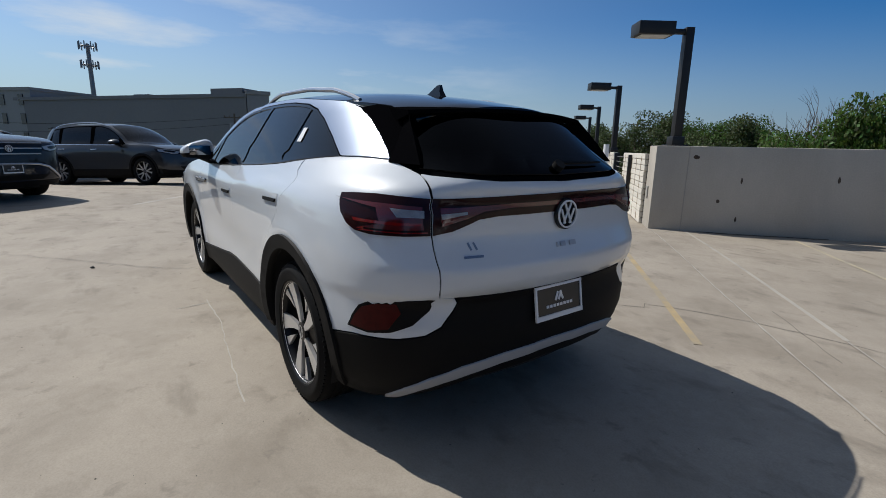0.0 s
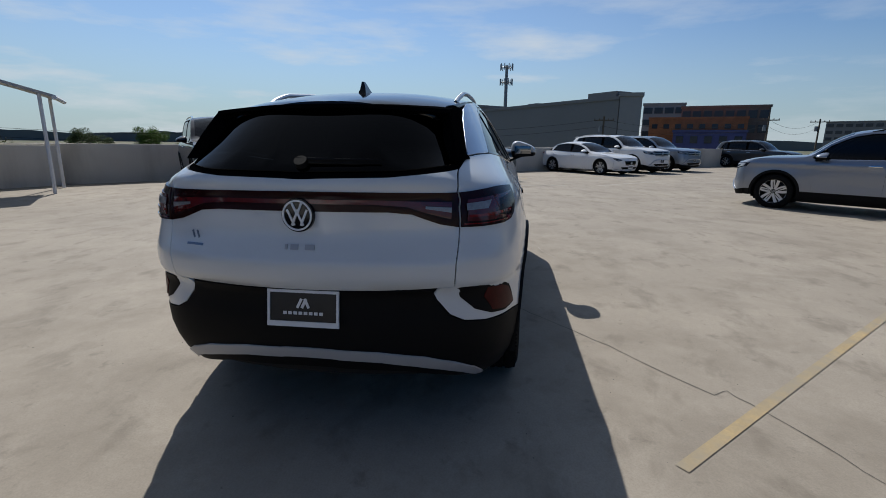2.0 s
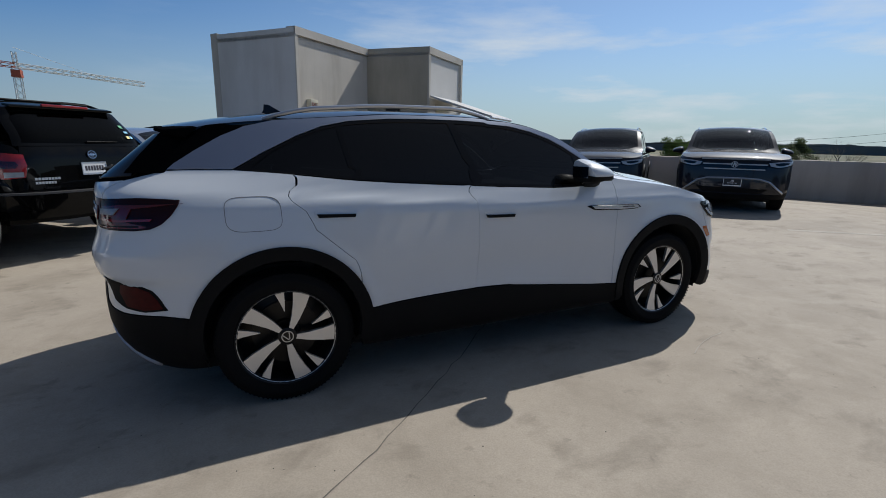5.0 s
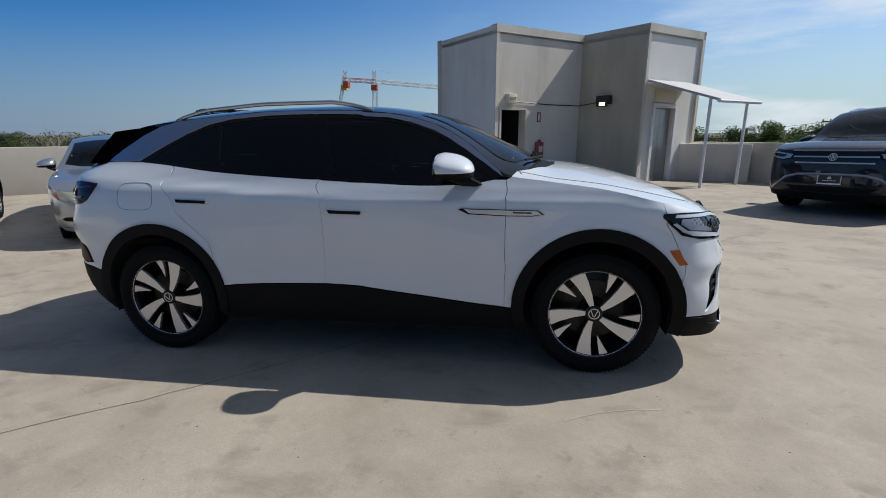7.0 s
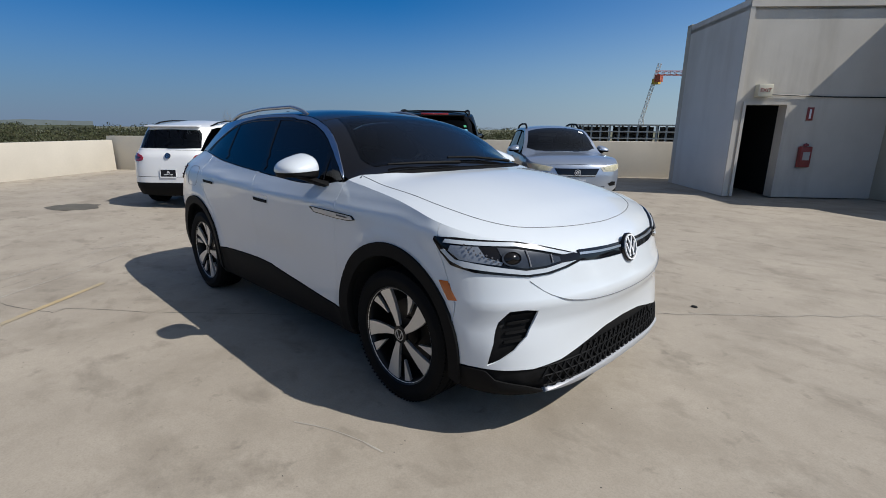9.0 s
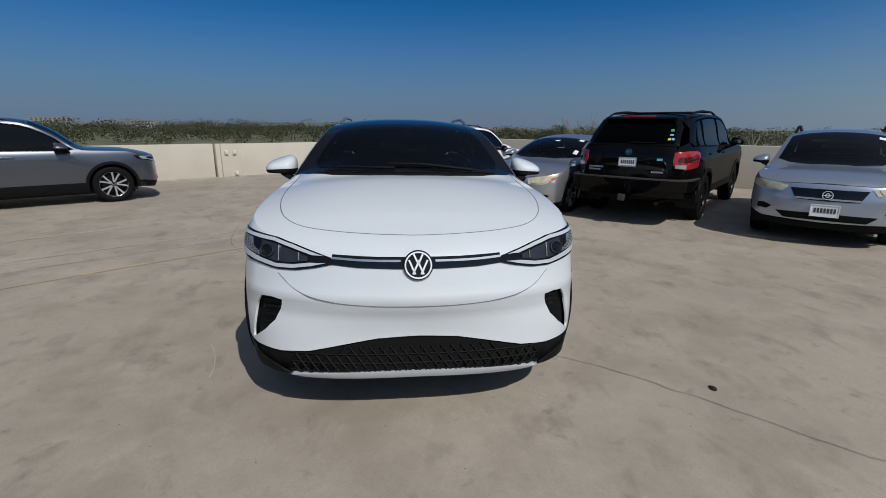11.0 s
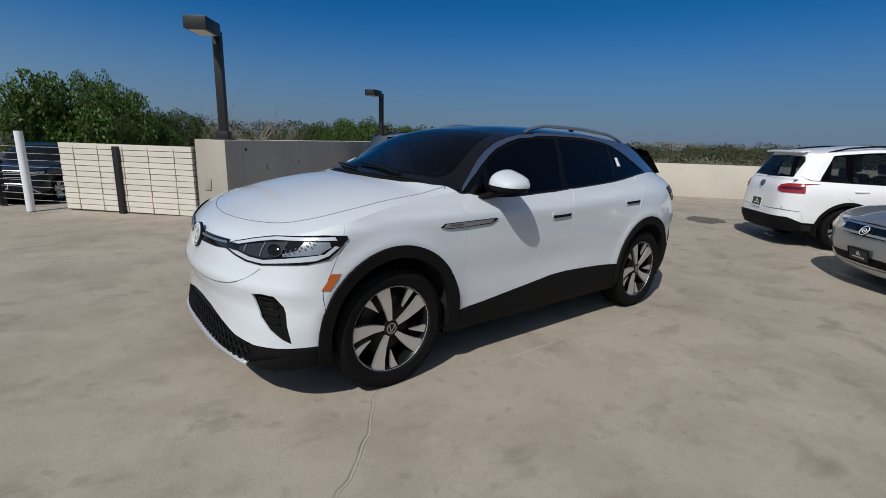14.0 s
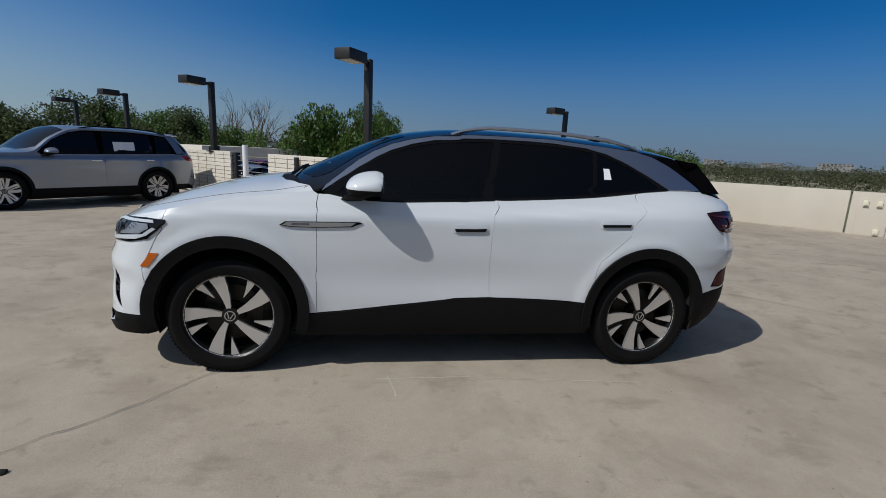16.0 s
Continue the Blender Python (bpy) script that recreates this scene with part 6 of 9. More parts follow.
LARGE = dict(rim="swirl", front_plate=0.57, L=5.10, wd=1.99, H=1.77, wb=2.98, fo=0.93, nz=1.08, hz=1.21, cowl=1.10, wst=0.30, rend=-2.20, bz=1.13, WR=0.385, pf=3.1, pr=6.5,
             head=[("F", 0.50, 0.96), ("F", 0.66, 0.98), ("F", 0.80, 1.0), ("X", 2.02, 1.01), ("X", 2.08, 0.93), ("F", 0.84, 0.87), ("F", 0.70, 0.85), ("F", 0.55, 0.88)],
             grille=(0.52, 0.60, 0.79, 1.03, 3), tail=[("X", -2.20, 1.14), ("R", 0.80, 1.13), ("R", 0.62, 1.11), ("R", 0.62, 1.0), ("R", 0.80, 0.99), ("X", -2.28, 1.03)],
             lip=[(0.86, 0.38), (0.76, 0.46), (0.62, 0.585), (0.45, 0.635), (0.2, 0.645), (0, 0.645)], bumper_black=0.33)
MEDIUM = dict(L=4.70, wd=1.84, H=1.67, wb=2.79, fo=0.90, nz=0.97, hz=1.10, cowl=1.05, wst=0.25, rend=-2.02, bz=1.06, WR=0.36, pf=2.7, pr=5.5,
              head=[("F", 0.44, 0.86), ("F", 0.6, 0.89), ("F", 0.74, 0.92), ("X", 1.80, 0.93), ("X", 1.86, 0.86), ("F", 0.74, 0.79), ("F", 0.55, 0.79)],
              grille=(0.42, 0.48, 0.72, 0.92, 2), tail=[("X", -2.05, 1.07), ("R", 0.74, 1.06), ("R", 0.50, 1.02), ("R", 0.56, 0.92), ("R", 0.78, 0.95), ("X", -2.05, 1.0)])


# ---- the roof deck ----
TILT = Matrix.Translation((0, 0.006, 0)) @ pose(0, 0, 0, 0, 0, -0.45) @ pose(0, 0, 0, 0, -1.05, 0) @ pose(0, 0, 0, -0.57, 0, 0)
U = (math.cos(radians(40)), math.sin(radians(40)))
V = (-U[1], U[0])


def smooth(a, b, x):
    t = np.clip((np.asarray(x, float) - a) / (b - a), 0, 1)
    return t * t * (3 - 2 * t)


def deck_z(x, y):
    """The deck falls a little to the drains near the crossover."""
    r = np.hypot(x, y)
    x, y = np.asarray(x, float), np.asarray(y, float)
    rise = smooth(-1, 3, x) * smooth(-5, 0, y)
    swell = 0.065 * np.exp(-((x - 9.0) ** 2 + (y - 5.5) ** 2) / 20.0) - 0.10 * np.exp(-((x - 7.2) ** 2 + (y + 8.7) ** 2) / 8.0)
    return swell + (0.0183 * x - 0.01 * y) * ((1 - rise) * (1 - smooth(2.9, 7.5, r)) + rise * (1 - smooth(9.0, 14.0, r)))


CONCRETE = bpy.data.materials.new("deck_concrete")
CONCRETE.use_nodes = True
_n, _l = CONCRETE.node_tree.nodes, CONCRETE.node_tree.links
_b = _n["Principled BSDF"]
_b.inputs["Roughness"].default_value = 0.82
_tc = _n.new("ShaderNodeTexCoord")


def _noise(scale, detail=6, rough=0.55, dist=0.0, stretch=None):
    t = _n.new("ShaderNodeTexNoise")
    t.inputs["Scale"].default_value = scale
    t.inputs["Detail"].default_value = detail
    t.inputs["Roughness"].default_value = rough
    t.inputs["Distortion"].default_value = dist
    if stretch:
        mp = _n.new("ShaderNodeMapping")
        mp.inputs["Rotation"].default_value = (0, 0, radians(stretch[2]))
        mp.inputs["Scale"].default_value = (stretch[0], stretch[1], 1)
        _l.new(_tc.outputs["Object"], mp.inputs["Vector"])
        _l.new(mp.outputs[0], t.inputs["Vector"])
    else:
        _l.new(_tc.outputs["Object"], t.inputs["Vector"])
    return t


def _range(sock, a, b, c, d):
    r = _n.new("ShaderNodeMapRange")
    for k, v in (("From Min", a), ("From Max", b), ("To Min", c), ("To Max", d)):
        r.inputs[k].default_value = v
    _l.new(sock, r.inputs["Value"])
    return r.outputs[0]


def _mixcol(fac, a, b):
    m = _n.new("ShaderNodeMix")
    m.data_type = "RGBA"
    _l.new(fac, m.inputs[0])
    if isinstance(a, tuple):
        m.inputs[6].default_value = (*a, 1)
    else:
        _l.new(a, m.inputs[6])
    m.inputs[7].default_value = (*b, 1)
    return m.outputs[2]


_c = _mixcol(_range(_noise(0.45, 7, 0.6).outputs["Fac"], 0.35, 0.68, 0, 1), (0.39, 0.352, 0.298), (0.305, 0.273, 0.23))
_c = _mixcol(_range(_noise(1.3, 6, 0.64, 0.25).outputs["Fac"], 0.46, 0.70, 0, 0.72), _c, (0.225, 0.197, 0.16))
_c = _mixcol(_range(_noise(2.2, 7, 0.60, 0.25, (1.0, 1.6, 28)).outputs["Fac"], 0.55, 0.70, 0, 0.62), _c, (0.165, 0.145, 0.118))
_c = _mixcol(_range(_noise(6.5, 6, 0.62, 0.2).outputs["Fac"], 0.61, 0.72, 0, 0.5), _c, (0.13, 0.118, 0.10))
_c = _mixcol(_range(_noise(0.9, 6, 0.7, 1.2).outputs["Fac"], 0.56, 0.74, 0, 0.5), _c, (0.43, 0.395, 0.34))
_c = _mixcol(_range(_noise(16, 5, 0.6).outputs["Fac"], 0.35, 0.65, 0.13, 0), _c, (0.20, 0.18, 0.155))
_c = _mixcol(_range(_noise(110, 3, 0.6).outputs["Fac"], 0.40, 0.66, 0, 0.24), _c, (0.17, 0.154, 0.13))
_c = _mixcol(_range(_noise(26, 5, 0.6, 0.5).outputs["Fac"], 0.69, 0.73, 0, 0.5), _c, (0.12, 0.108, 0.09))
_w = _n.new("ShaderNodeMix")
_w.data_type = "RGBA"
_w.blend_type = "MULTIPLY"
_w.inputs[0].default_value = 1.0
_w.inputs[7].default_value = (1.06, 1.025, 0.97, 1)
_l.new(_c, _w.inputs[6])
_l.new(_w.outputs[2], _b.inputs["Base Color"])
_bp = _n.new("ShaderNodeBump")
_bp.inputs["Strength"].default_value = 0.25
_bp.inputs["Distance"].default_value = 0.006
_l.new(_noise(70, 4, 0.65).outputs["Fac"], _bp.inputs["Height"])
_l.new(_bp.outputs[0], _b.inputs["Normal"])

WALL = material("parapet_concrete", (0.52, 0.475, 0.395), 0.85, vary=0.08, scale=1.2, fine=45, bump=0.2, dark=(0.42, 0.375, 0.31), dark_cut=(0.60, 0.85))
WALL_STAINED = material("stained_parapet", (0.46, 0.425, 0.36), 0.88, vary=0.12, scale=0.9, fine=45, bump=0.25, dark=(0.27, 0.24, 0.20), dark_cut=(0.46, 0.80), drip=0.35)
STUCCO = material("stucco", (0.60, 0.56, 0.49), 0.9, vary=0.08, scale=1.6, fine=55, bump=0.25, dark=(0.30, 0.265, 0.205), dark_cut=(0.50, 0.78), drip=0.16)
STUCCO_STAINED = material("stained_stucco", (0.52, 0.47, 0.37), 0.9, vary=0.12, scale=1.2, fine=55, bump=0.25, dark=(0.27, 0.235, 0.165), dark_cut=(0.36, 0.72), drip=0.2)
# paler copy of the stucco; the left face's bounced light is in its colour
STUCCO_BRIGHTENED = material("brightened_stucco", (0.68, 0.66, 0.62), 0.9, vary=0.06, scale=1.6, fine=55, bump=0.25, dark=(0.48, 0.45, 0.40), dark_cut=(0.55, 0.85), drip=0.16)
LOUVRE = material("cream_wall_panel", (0.62, 0.58, 0.50), 0.8, vary=0.08, scale=2.0, fine=50, bump=0.15, rand=0.05)
YELLOW = material("yellow_line_paint", (0.46, 0.34, 0.17), 0.8, vary=0.18, scale=5, fine=60, dark=(0.33, 0.285, 0.21), dark_cut=(0.40, 0.57))
FADED_YELLOW = material("faded_yellow_paint", (0.45, 0.39, 0.27), 0.85, vary=0.15, scale=5, fine=60, dark=(0.33, 0.30, 0.25), dark_cut=(0.48, 0.60))
FADED = material("faded_line_paint", (0.42, 0.385, 0.33), 0.85, vary=0.12, scale=5, fine=60, dark=(0.34, 0.31, 0.265), dark_cut=(0.5, 0.65))
CRACK = material("crack_dark", (0.13, 0.118, 0.10), 0.95, vary=0.3, scale=9, fine=80)
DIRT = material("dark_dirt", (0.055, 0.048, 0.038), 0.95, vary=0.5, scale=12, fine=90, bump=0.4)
CRACK_FAINT = material("crack_faint", (0.23, 0.205, 0.17), 0.95, vary=0.3, scale=9, fine=80)
CRACK_PALE = material("crack_pale", (0.41, 0.38, 0.33), 0.95, vary=0.2, scale=9, fine=80)
POLE = material("bronze_black_metal", (0.018, 0.017, 0.016), 0.45, 0.2, vary=0.15, fine=80)
LENS = material("lamp_lens", (0.55, 0.55, 0.52), 0.3, vary=0.05)
WHITE_METAL = material("white_painted_metal", (0.72, 0.73, 0.74), 0.45, vary=0.06, scale=4, fine=60)
STEEL_DOOR = material("brushed_steel", (0.42, 0.42, 0.42), 0.35, 0.85, vary=0.06, scale=3, fine=120)
STAIRWELL_SHADE = material("stairwell_shade", (0.004, 0.004, 0.004), 0.95, vary=0.05)
RED_CASE = material("red_enamel", (0.25, 0.045, 0.04), 0.45, vary=0.1)
SIGN_PALE = material("sign_cream", (0.62, 0.58, 0.45), 0.5, vary=0.05)
CONDUIT = material("grey_conduit", (0.30, 0.29, 0.26), 0.5, vary=0.1)
RUST = material("rust_streak", (0.30, 0.22, 0.13), 0.9, vary=0.3, scale=6)
RUST_DARK = material("old_rust", (0.07, 0.05, 0.035), 0.95, vary=0.4, scale=20)
LAMP_LIT = glow("lit_lamp", (1.0, 0.9, 0.72), 1.0)

# deck sheet, inside the parapets; fine near the crossover
DECK_OUT = [(-16.45, 1.25), (-11.2, -5.6), (-7.1, -11.0), (-6.55, -12.1), (1.0, -6.55), (4.4, -10.6), (13.2, -21.1), (18.5, -27.4), (31.3, -18.2), (20.4, -3.1), (6.7, 12.95), (7.5, 17.5), (-2.3, 13.5)]


def deck_sheet():
    from mathutils.geometry import delaunay_2d_cdt

    loop = densify(DECK_OUT, 0.8)
    pts = []
    for step, lim in ((0.4, 8.0), (1.6, 36.0)):
        for x in np.arange(-lim, lim + 0.01, step):
            for y in np.arange(-lim, lim + 0.01, step):
                if step > 1 and max(abs(x), abs(y)) <= 8.2:
                    continue
                pts.append((x, y))
    pts = np.array(pts)
    pts = pts[inside(DECK_OUT, pts)]
    near = np.min(np.linalg.norm(pts[:, None] - np.array(loop)[None], axis=2), 1)
    pts = pts[near > 0.25]
    vin = [Vector(p) for p in loop] + [Vector(p) for p in pts]
    k = len(loop)
    v2, _, tri, *_ = delaunay_2d_cdt(vin, [(i, (i + 1) % k) for i in range(k)], [], 0, 1e-6)
    v2 = np.array([tuple(v) for v in v2])
    tri = [t for t in tri if inside(DECK_OUT, v2[list(t)].mean(0)[None])[0]]
    z = deck_z(v2[:, 0], v2[:, 1])
    return [(x, y, h) for (x, y), h in zip(v2, z)], tri


dv, df = deck_sheet()
tagged(mesh_part("deck_floor", dv, df, CONCRETE, None, "stained pale concrete roof parking deck", True), category="floor", kind="structure")


def ground_strip(name, pts, width, mat, lift=0.004, label="", category="", kind="", closed=False, jag=0.0, seed=1):
    """A thin strip along points of the deck."""
    rnd = random.Random(seed)
    q = densify(pts, 0.12, False)
    q = [(x + rnd.uniform(-jag, jag), y + rnd.uniform(-jag, jag)) for x, y in q]
    q = np.array(q)
    d = np.gradient(q, axis=0)
    d /= np.maximum(np.linalg.norm(d, axis=1), 1e-9)[:, None]
    n = np.stack([-d[:, 1], d[:, 0]], 1)
    vs, fs = [], []
    for k, (p, m) in enumerate(zip(q, n)):
        w = width / 2 * (rnd.uniform(0.5, 1.3) if jag else 1.0)
        for s in (1, -1):
            x, y = p + m * w * s
            vs.append((x, y, float(deck_z(x, y)) + lift))
        if k:
            fs.append((2 * k - 2, 2 * k - 1, 2 * k + 1, 2 * k))
    ob = mesh_part(name, vs, fs, mat, None, label)
    return tagged(ob, category=category, kind=kind)


ground_strip("line_marking", [(-2.27, -1.56), (-0.2, -3.84), (1.15, -5.38)], 0.058, YELLOW, 0.004, "worn yellow parking line on the deck", "line marking", "structure")
ground_strip("line_marking", [(-1.2, -6.79), (-2.01, -5.71), (-2.6, -4.96), (-3.6, -3.75)], 0.05, FADED_YELLOW, 0.004, "faded yellow parking line on the deck", "line marking", "structure")
for k in range(6):
    a = 0.1 - 2.35 * k * U[0], -6.05 - 2.35 * k * U[1]
    if k in (1,):
        continue
    ground_strip("line_marking", [a, (a[0] + V[0] * 4.6, a[1] + V[1] * 4.6)], 0.04, FADED, 0.004, "faded parking line on the deck", "line marking", "structure")
for k in range(4):
    a = 9.1 + 1.8 * 1.6 * k * 0.62, 6.6 - 2.6 * k
    ground_strip("line_marking", [(a[0] + 2.2, a[1] + 1.8), (a[0] - 0.6, a[1] - 0.55)], 0.10, YELLOW, 0.004, "worn yellow parking line on the deck", "line marking", "structure")
ground_strip("deck_joint", [(-3.35, -2.55), (-2.4, -2.38), (-1.89, -2.19), (-1.71, -2.10), (-1.60, -2.02), (-1.60, -1.99), (-1.66, -1.94), (-1.51, -1.82), (-1.17, -1.57), (-1.02, -1.44), (-0.78, -1.22), (-0.56, -1.04), (0.5, 0.0), (1.3, 0.74)], 0.007, CRACK, 0.002, "hairline crack in the concrete deck", "crack", "structure", jag=0.012, seed=3)
for pts, seed in (([(0.39, -5.57), (-0.7, -4.28), (-1.72, -3.06), (-2.65, -2.0), (-4.0, -0.5), (-5.5, 1.2)], 21), ([(-0.02, -5.93), (-1.0, -4.75), (-1.95, -3.63), (-2.94, -2.42), (-4.3, -0.8)], 23)):
    ground_strip("deck_joint", pts, 0.013, CRACK_PALE, 0.002, "pale crumbling joint in the concrete deck", "joint", "structure", jag=0.004, seed=seed)
    ground_strip("deck_joint", [(x + 0.008, y + 0.008) for x, y in pts], 0.005, CRACK_FAINT, 0.0035, "dark gap along the deck joint", "joint", "structure", jag=0.006, seed=seed + 1)
ground_strip("deck_joint", [(-2.30, -2.78), (-2.47, -2.59), (-2.74, -2.28), (-2.95, -2.05)], 0.006, CRACK, 0.002, "hairline crack in the concrete deck", "crack", "structure", jag=0.010, seed=27)
ground_strip("deck_joint", [(0.5, 1.02), (-0.1, 1.04), (-0.62, 1.11), (-1.27, 1.17)], 0.009, CRACK_PALE, 0.002, "pale sealed crack in the deck", "crack", "structure", jag=0.008, seed=5)
ground_strip("deck_joint", [(0.42, 1.0), (0.39, 1.25)], 0.010, CRACK_PALE, 0.002, "pale sealed crack in the deck", "crack", "structure", jag=0.006, seed=6)
ground_strip("deck_joint", [(1.3, 0.74), (1.45, 0.88), (1.9, 1.38), (2.55, 1.95), (4.0, 3.3)], 0.006, CRACK_PALE, 0.003, "pale edge along the crack", "crack", "structure", jag=0.02, seed=8)
ground_strip("deck_joint", [(1.31, 0.73), (1.46, 0.87), (1.91, 1.37), (2.56, 1.94), (4.01, 3.29)], 0.004, CRACK_FAINT, 0.002, "hairline crack in the concrete deck", "crack", "structure", jag=0.02, seed=8)
ground_strip("deck_joint", [(1.18, -1.42), (1.36, -1.32), (1.54, -1.26), (1.68, -1.25)], 0.008, FADED, 0.002, "pale sealed crack in the deck", "crack", "structure", jag=0.012, seed=13)
ground_strip("deck_joint", [(14.0, -6.5), (9.0, -1.2), (6.6, 1.1)], 0.10, FADED, 0.003, "pale joint across the far deck", "joint", "structure")
# scattered grit and small dark lumps
rnd = random.Random(11)
gv, gf = [], []
for k in range(420):
    a, r = rnd.uniform(0, 2 * math.pi), rnd.uniform(1.6, 6.5)
    x, y = r * math.cos(a), r * math.sin(a)
    s = rnd.uniform(0.0015, 0.005)
    z = float(deck_z(x, y))
    b0 = len(gv)
    for dx, dy in ((1, 0.2), (-0.2, 1), (-1, -0.3), (0.3, -1)):
        gv.append((x + dx * s, y + dy * s * rnd.uniform(0.6, 1), z))
    gv.append((x, y, z + s * 0.9))
    gf += [(b0, b0 + 1, b0 + 4), (b0 + 1, b0 + 2, b0 + 4), (b0 + 2, b0 + 3, b0 + 4), (b0 + 3, b0, b0 + 4)]
tagged(mesh_part("grit", gv, gf, CRACK, None, "dark grit and crumbs scattered on the deck"), category="grit", kind="stuff")
for x, y in ((2.085, 1.77),):
    bm = bmesh.new()
    bmesh.ops.create_icosphere(bm, subdivisions=2, radius=0.022)
    for v in bm.verts:
        v.co = Vector((v.co.x * 1.3, v.co.y * 0.9, max(v.co.z, -0.008) * 0.6)) * (1 + 0.25 * noise.noise(v.co * 60))
    ob = part("pebble", bm, INNER, None)
    tagged(ob, "dark pebble lying on the deck", "pebble")
    ob.location = (x, y, float(deck_z(x, y)) + 0.004)
# drain patch
bm = bmesh.new()
lathe(bm, [(0.0, 0.003), (0.40, 0.003), (0.45, 0.0)], pose(0, 0, 0), 48)
for v in bm.verts:
    v.co.xy *= 1 + 0.3 * noise.noise(Vector((v.co.x * 5, v.co.y * 5, 3.0)))
ob = part("drain_patch", bm, material("damp_patch", (0.10, 0.092, 0.075), 0.9, vary=0.3, scale=3), None)
tagged(ob, "dark damp patch round a deck drain", "drain", kind="structure")
ob.matrix_world = pose(-7.68, -0.98, float(deck_z(-7.68, -0.98)) + 0.004, 0, 0, 22) @ Matrix.Diagonal((1.1, 0.80, 1, 1))


def wall_between(name, a, b, h, thick, mat, label, z0=-0.05, side=1, cap=0.0):
    """A straight wall whose seen face runs from a to b; its thickness lies to the right of that way if side is 1."""
    a, b = Vector(a), Vector(b)
    d = (b - a)
    L = d.length
    d.normalize()
    n = Vector((d.y, -d.x)) * side
    mid = (a + b) / 2 + n * thick / 2
    bm = bmesh.new()
    box(bm, (L, thick, h - z0), (0, 0, (h + z0) / 2), bevel=0.015)
    ob = part(name, bm, mat, None)
    ob.matrix_world = pose(mid.x, mid.y, 0, 0, 0, math.degrees(math.atan2(d.y, d.x)))
    return tagged(ob, label, "wall", kind="structure")


P0 = (0.50, -5.66)
WEST_END = (P0[0] - 9.6 * U[0], P0[1] - 9.6 * U[1])
south = wall_between("wall_south", WEST_END, P0, 1.37, 0.58, WALL_STAINED, "stained cream concrete parapet wall with rust marks", side=1)
part("wall_joint", boxes(((0.012, 0.006, 1.36), (4.31, 0.291, 0.685))), CONDUIT, south, smooth=False)
for s, z, w, h in ((0.60, 1.20, 0.05, 0.035), (1.29, 0.85, 0.016, 0.05), (1.28, 0.24, 0.016, 0.045), (0.99, 0.52, 0.03, 0.03), (2.6, 0.9, 0.02, 0.05), (3.9, 0.35, 0.02, 0.05), (5.2, 0.8, 0.02, 0.04)):
    bm = bmesh.new()
    bmesh.ops.create_icosphere(bm, subdivisions=2, radius=1, matrix=pose(4.8 - s, 0.290, z) @ Matrix.Diagonal((w, 0.003, h, 1)))
    for v in bm.verts:
        v.co.x += 0.3 * w * noise.noise(v.co * 30)
        v.co.z += 0.3 * h * noise.noise(v.co * 25 + Vector((5, 0, 0)))
    part("rust_mark", bm, RUST_DARK, south)
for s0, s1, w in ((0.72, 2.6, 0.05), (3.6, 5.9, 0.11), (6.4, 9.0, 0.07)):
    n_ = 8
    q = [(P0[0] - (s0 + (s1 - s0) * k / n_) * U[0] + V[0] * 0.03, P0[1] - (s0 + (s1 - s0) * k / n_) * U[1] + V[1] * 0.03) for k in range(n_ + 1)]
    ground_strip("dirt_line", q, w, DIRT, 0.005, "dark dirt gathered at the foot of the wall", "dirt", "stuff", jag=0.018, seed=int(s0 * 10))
wall_between("wall_west", (-16.2, 1.3), (-11.0, -5.45), 0.99, 0.25, WALL, "cream concrete parapet wall", side=-1)
wall_between("wall_west_step", (-11.03, -5.52), (-7.2, -10.55), 1.0, 0.22, WALL, "cream concrete parapet wall", side=-1)
wall_between("wall_northwest", (-16.3, 1.35), (-0.06, 15.195), 1.12, 0.25, WALL, "grey concrete parapet wall", side=-1)
wall_between("wall_northeast", (6.3, 12.6), (20.2, -3.2), 1.12, 0.25, STUCCO, "grey concrete parapet wall", side=-1)
wall_between("wall_northeast_far", (20.25, -3.26), (31.0, -18.0), 1.12, 0.25, STUCCO, "grey concrete parapet wall", side=-1)
wall_between("wall_northeast_bay", (5.4, 12.0), (7.35, 11.05), 1.08, 0.2, STUCCO, "short concrete wall beside the lift canopy", side=-1)
# pilaster with small boxes on the west parapet
bm = boxes(((0.56, 0.62, 0.985), (0, 0, 0.4925)), bevel=0.012)
ob = part("wall_pilaster", bm, WALL, None)
ob.matrix_world = pose(-11.24, -5.12, 0, 0, 0, 127.6)
tagged(ob, "cream concrete pilaster on the parapet", "pilaster", kind="structure")
for dx, z in ((-0.14, 0.74), (0.10, 0.74), (0.12, 0.10)):
    bm = boxes(((0.10, 0.05, 0.13), (dx, -0.333, z)), ((0.07, 0.02, 0.09), (dx, -0.362, z)), bevel=0.006)
    ob = part("outlet_box", bm, SIGN_PALE, None)
    tagged(ob, "small cream outlet box on the parapet", "outlet box", "outlet boxes")
    ob.matrix_world = pose(-11.24, -5.12, 0, 0, 0, 127.6)

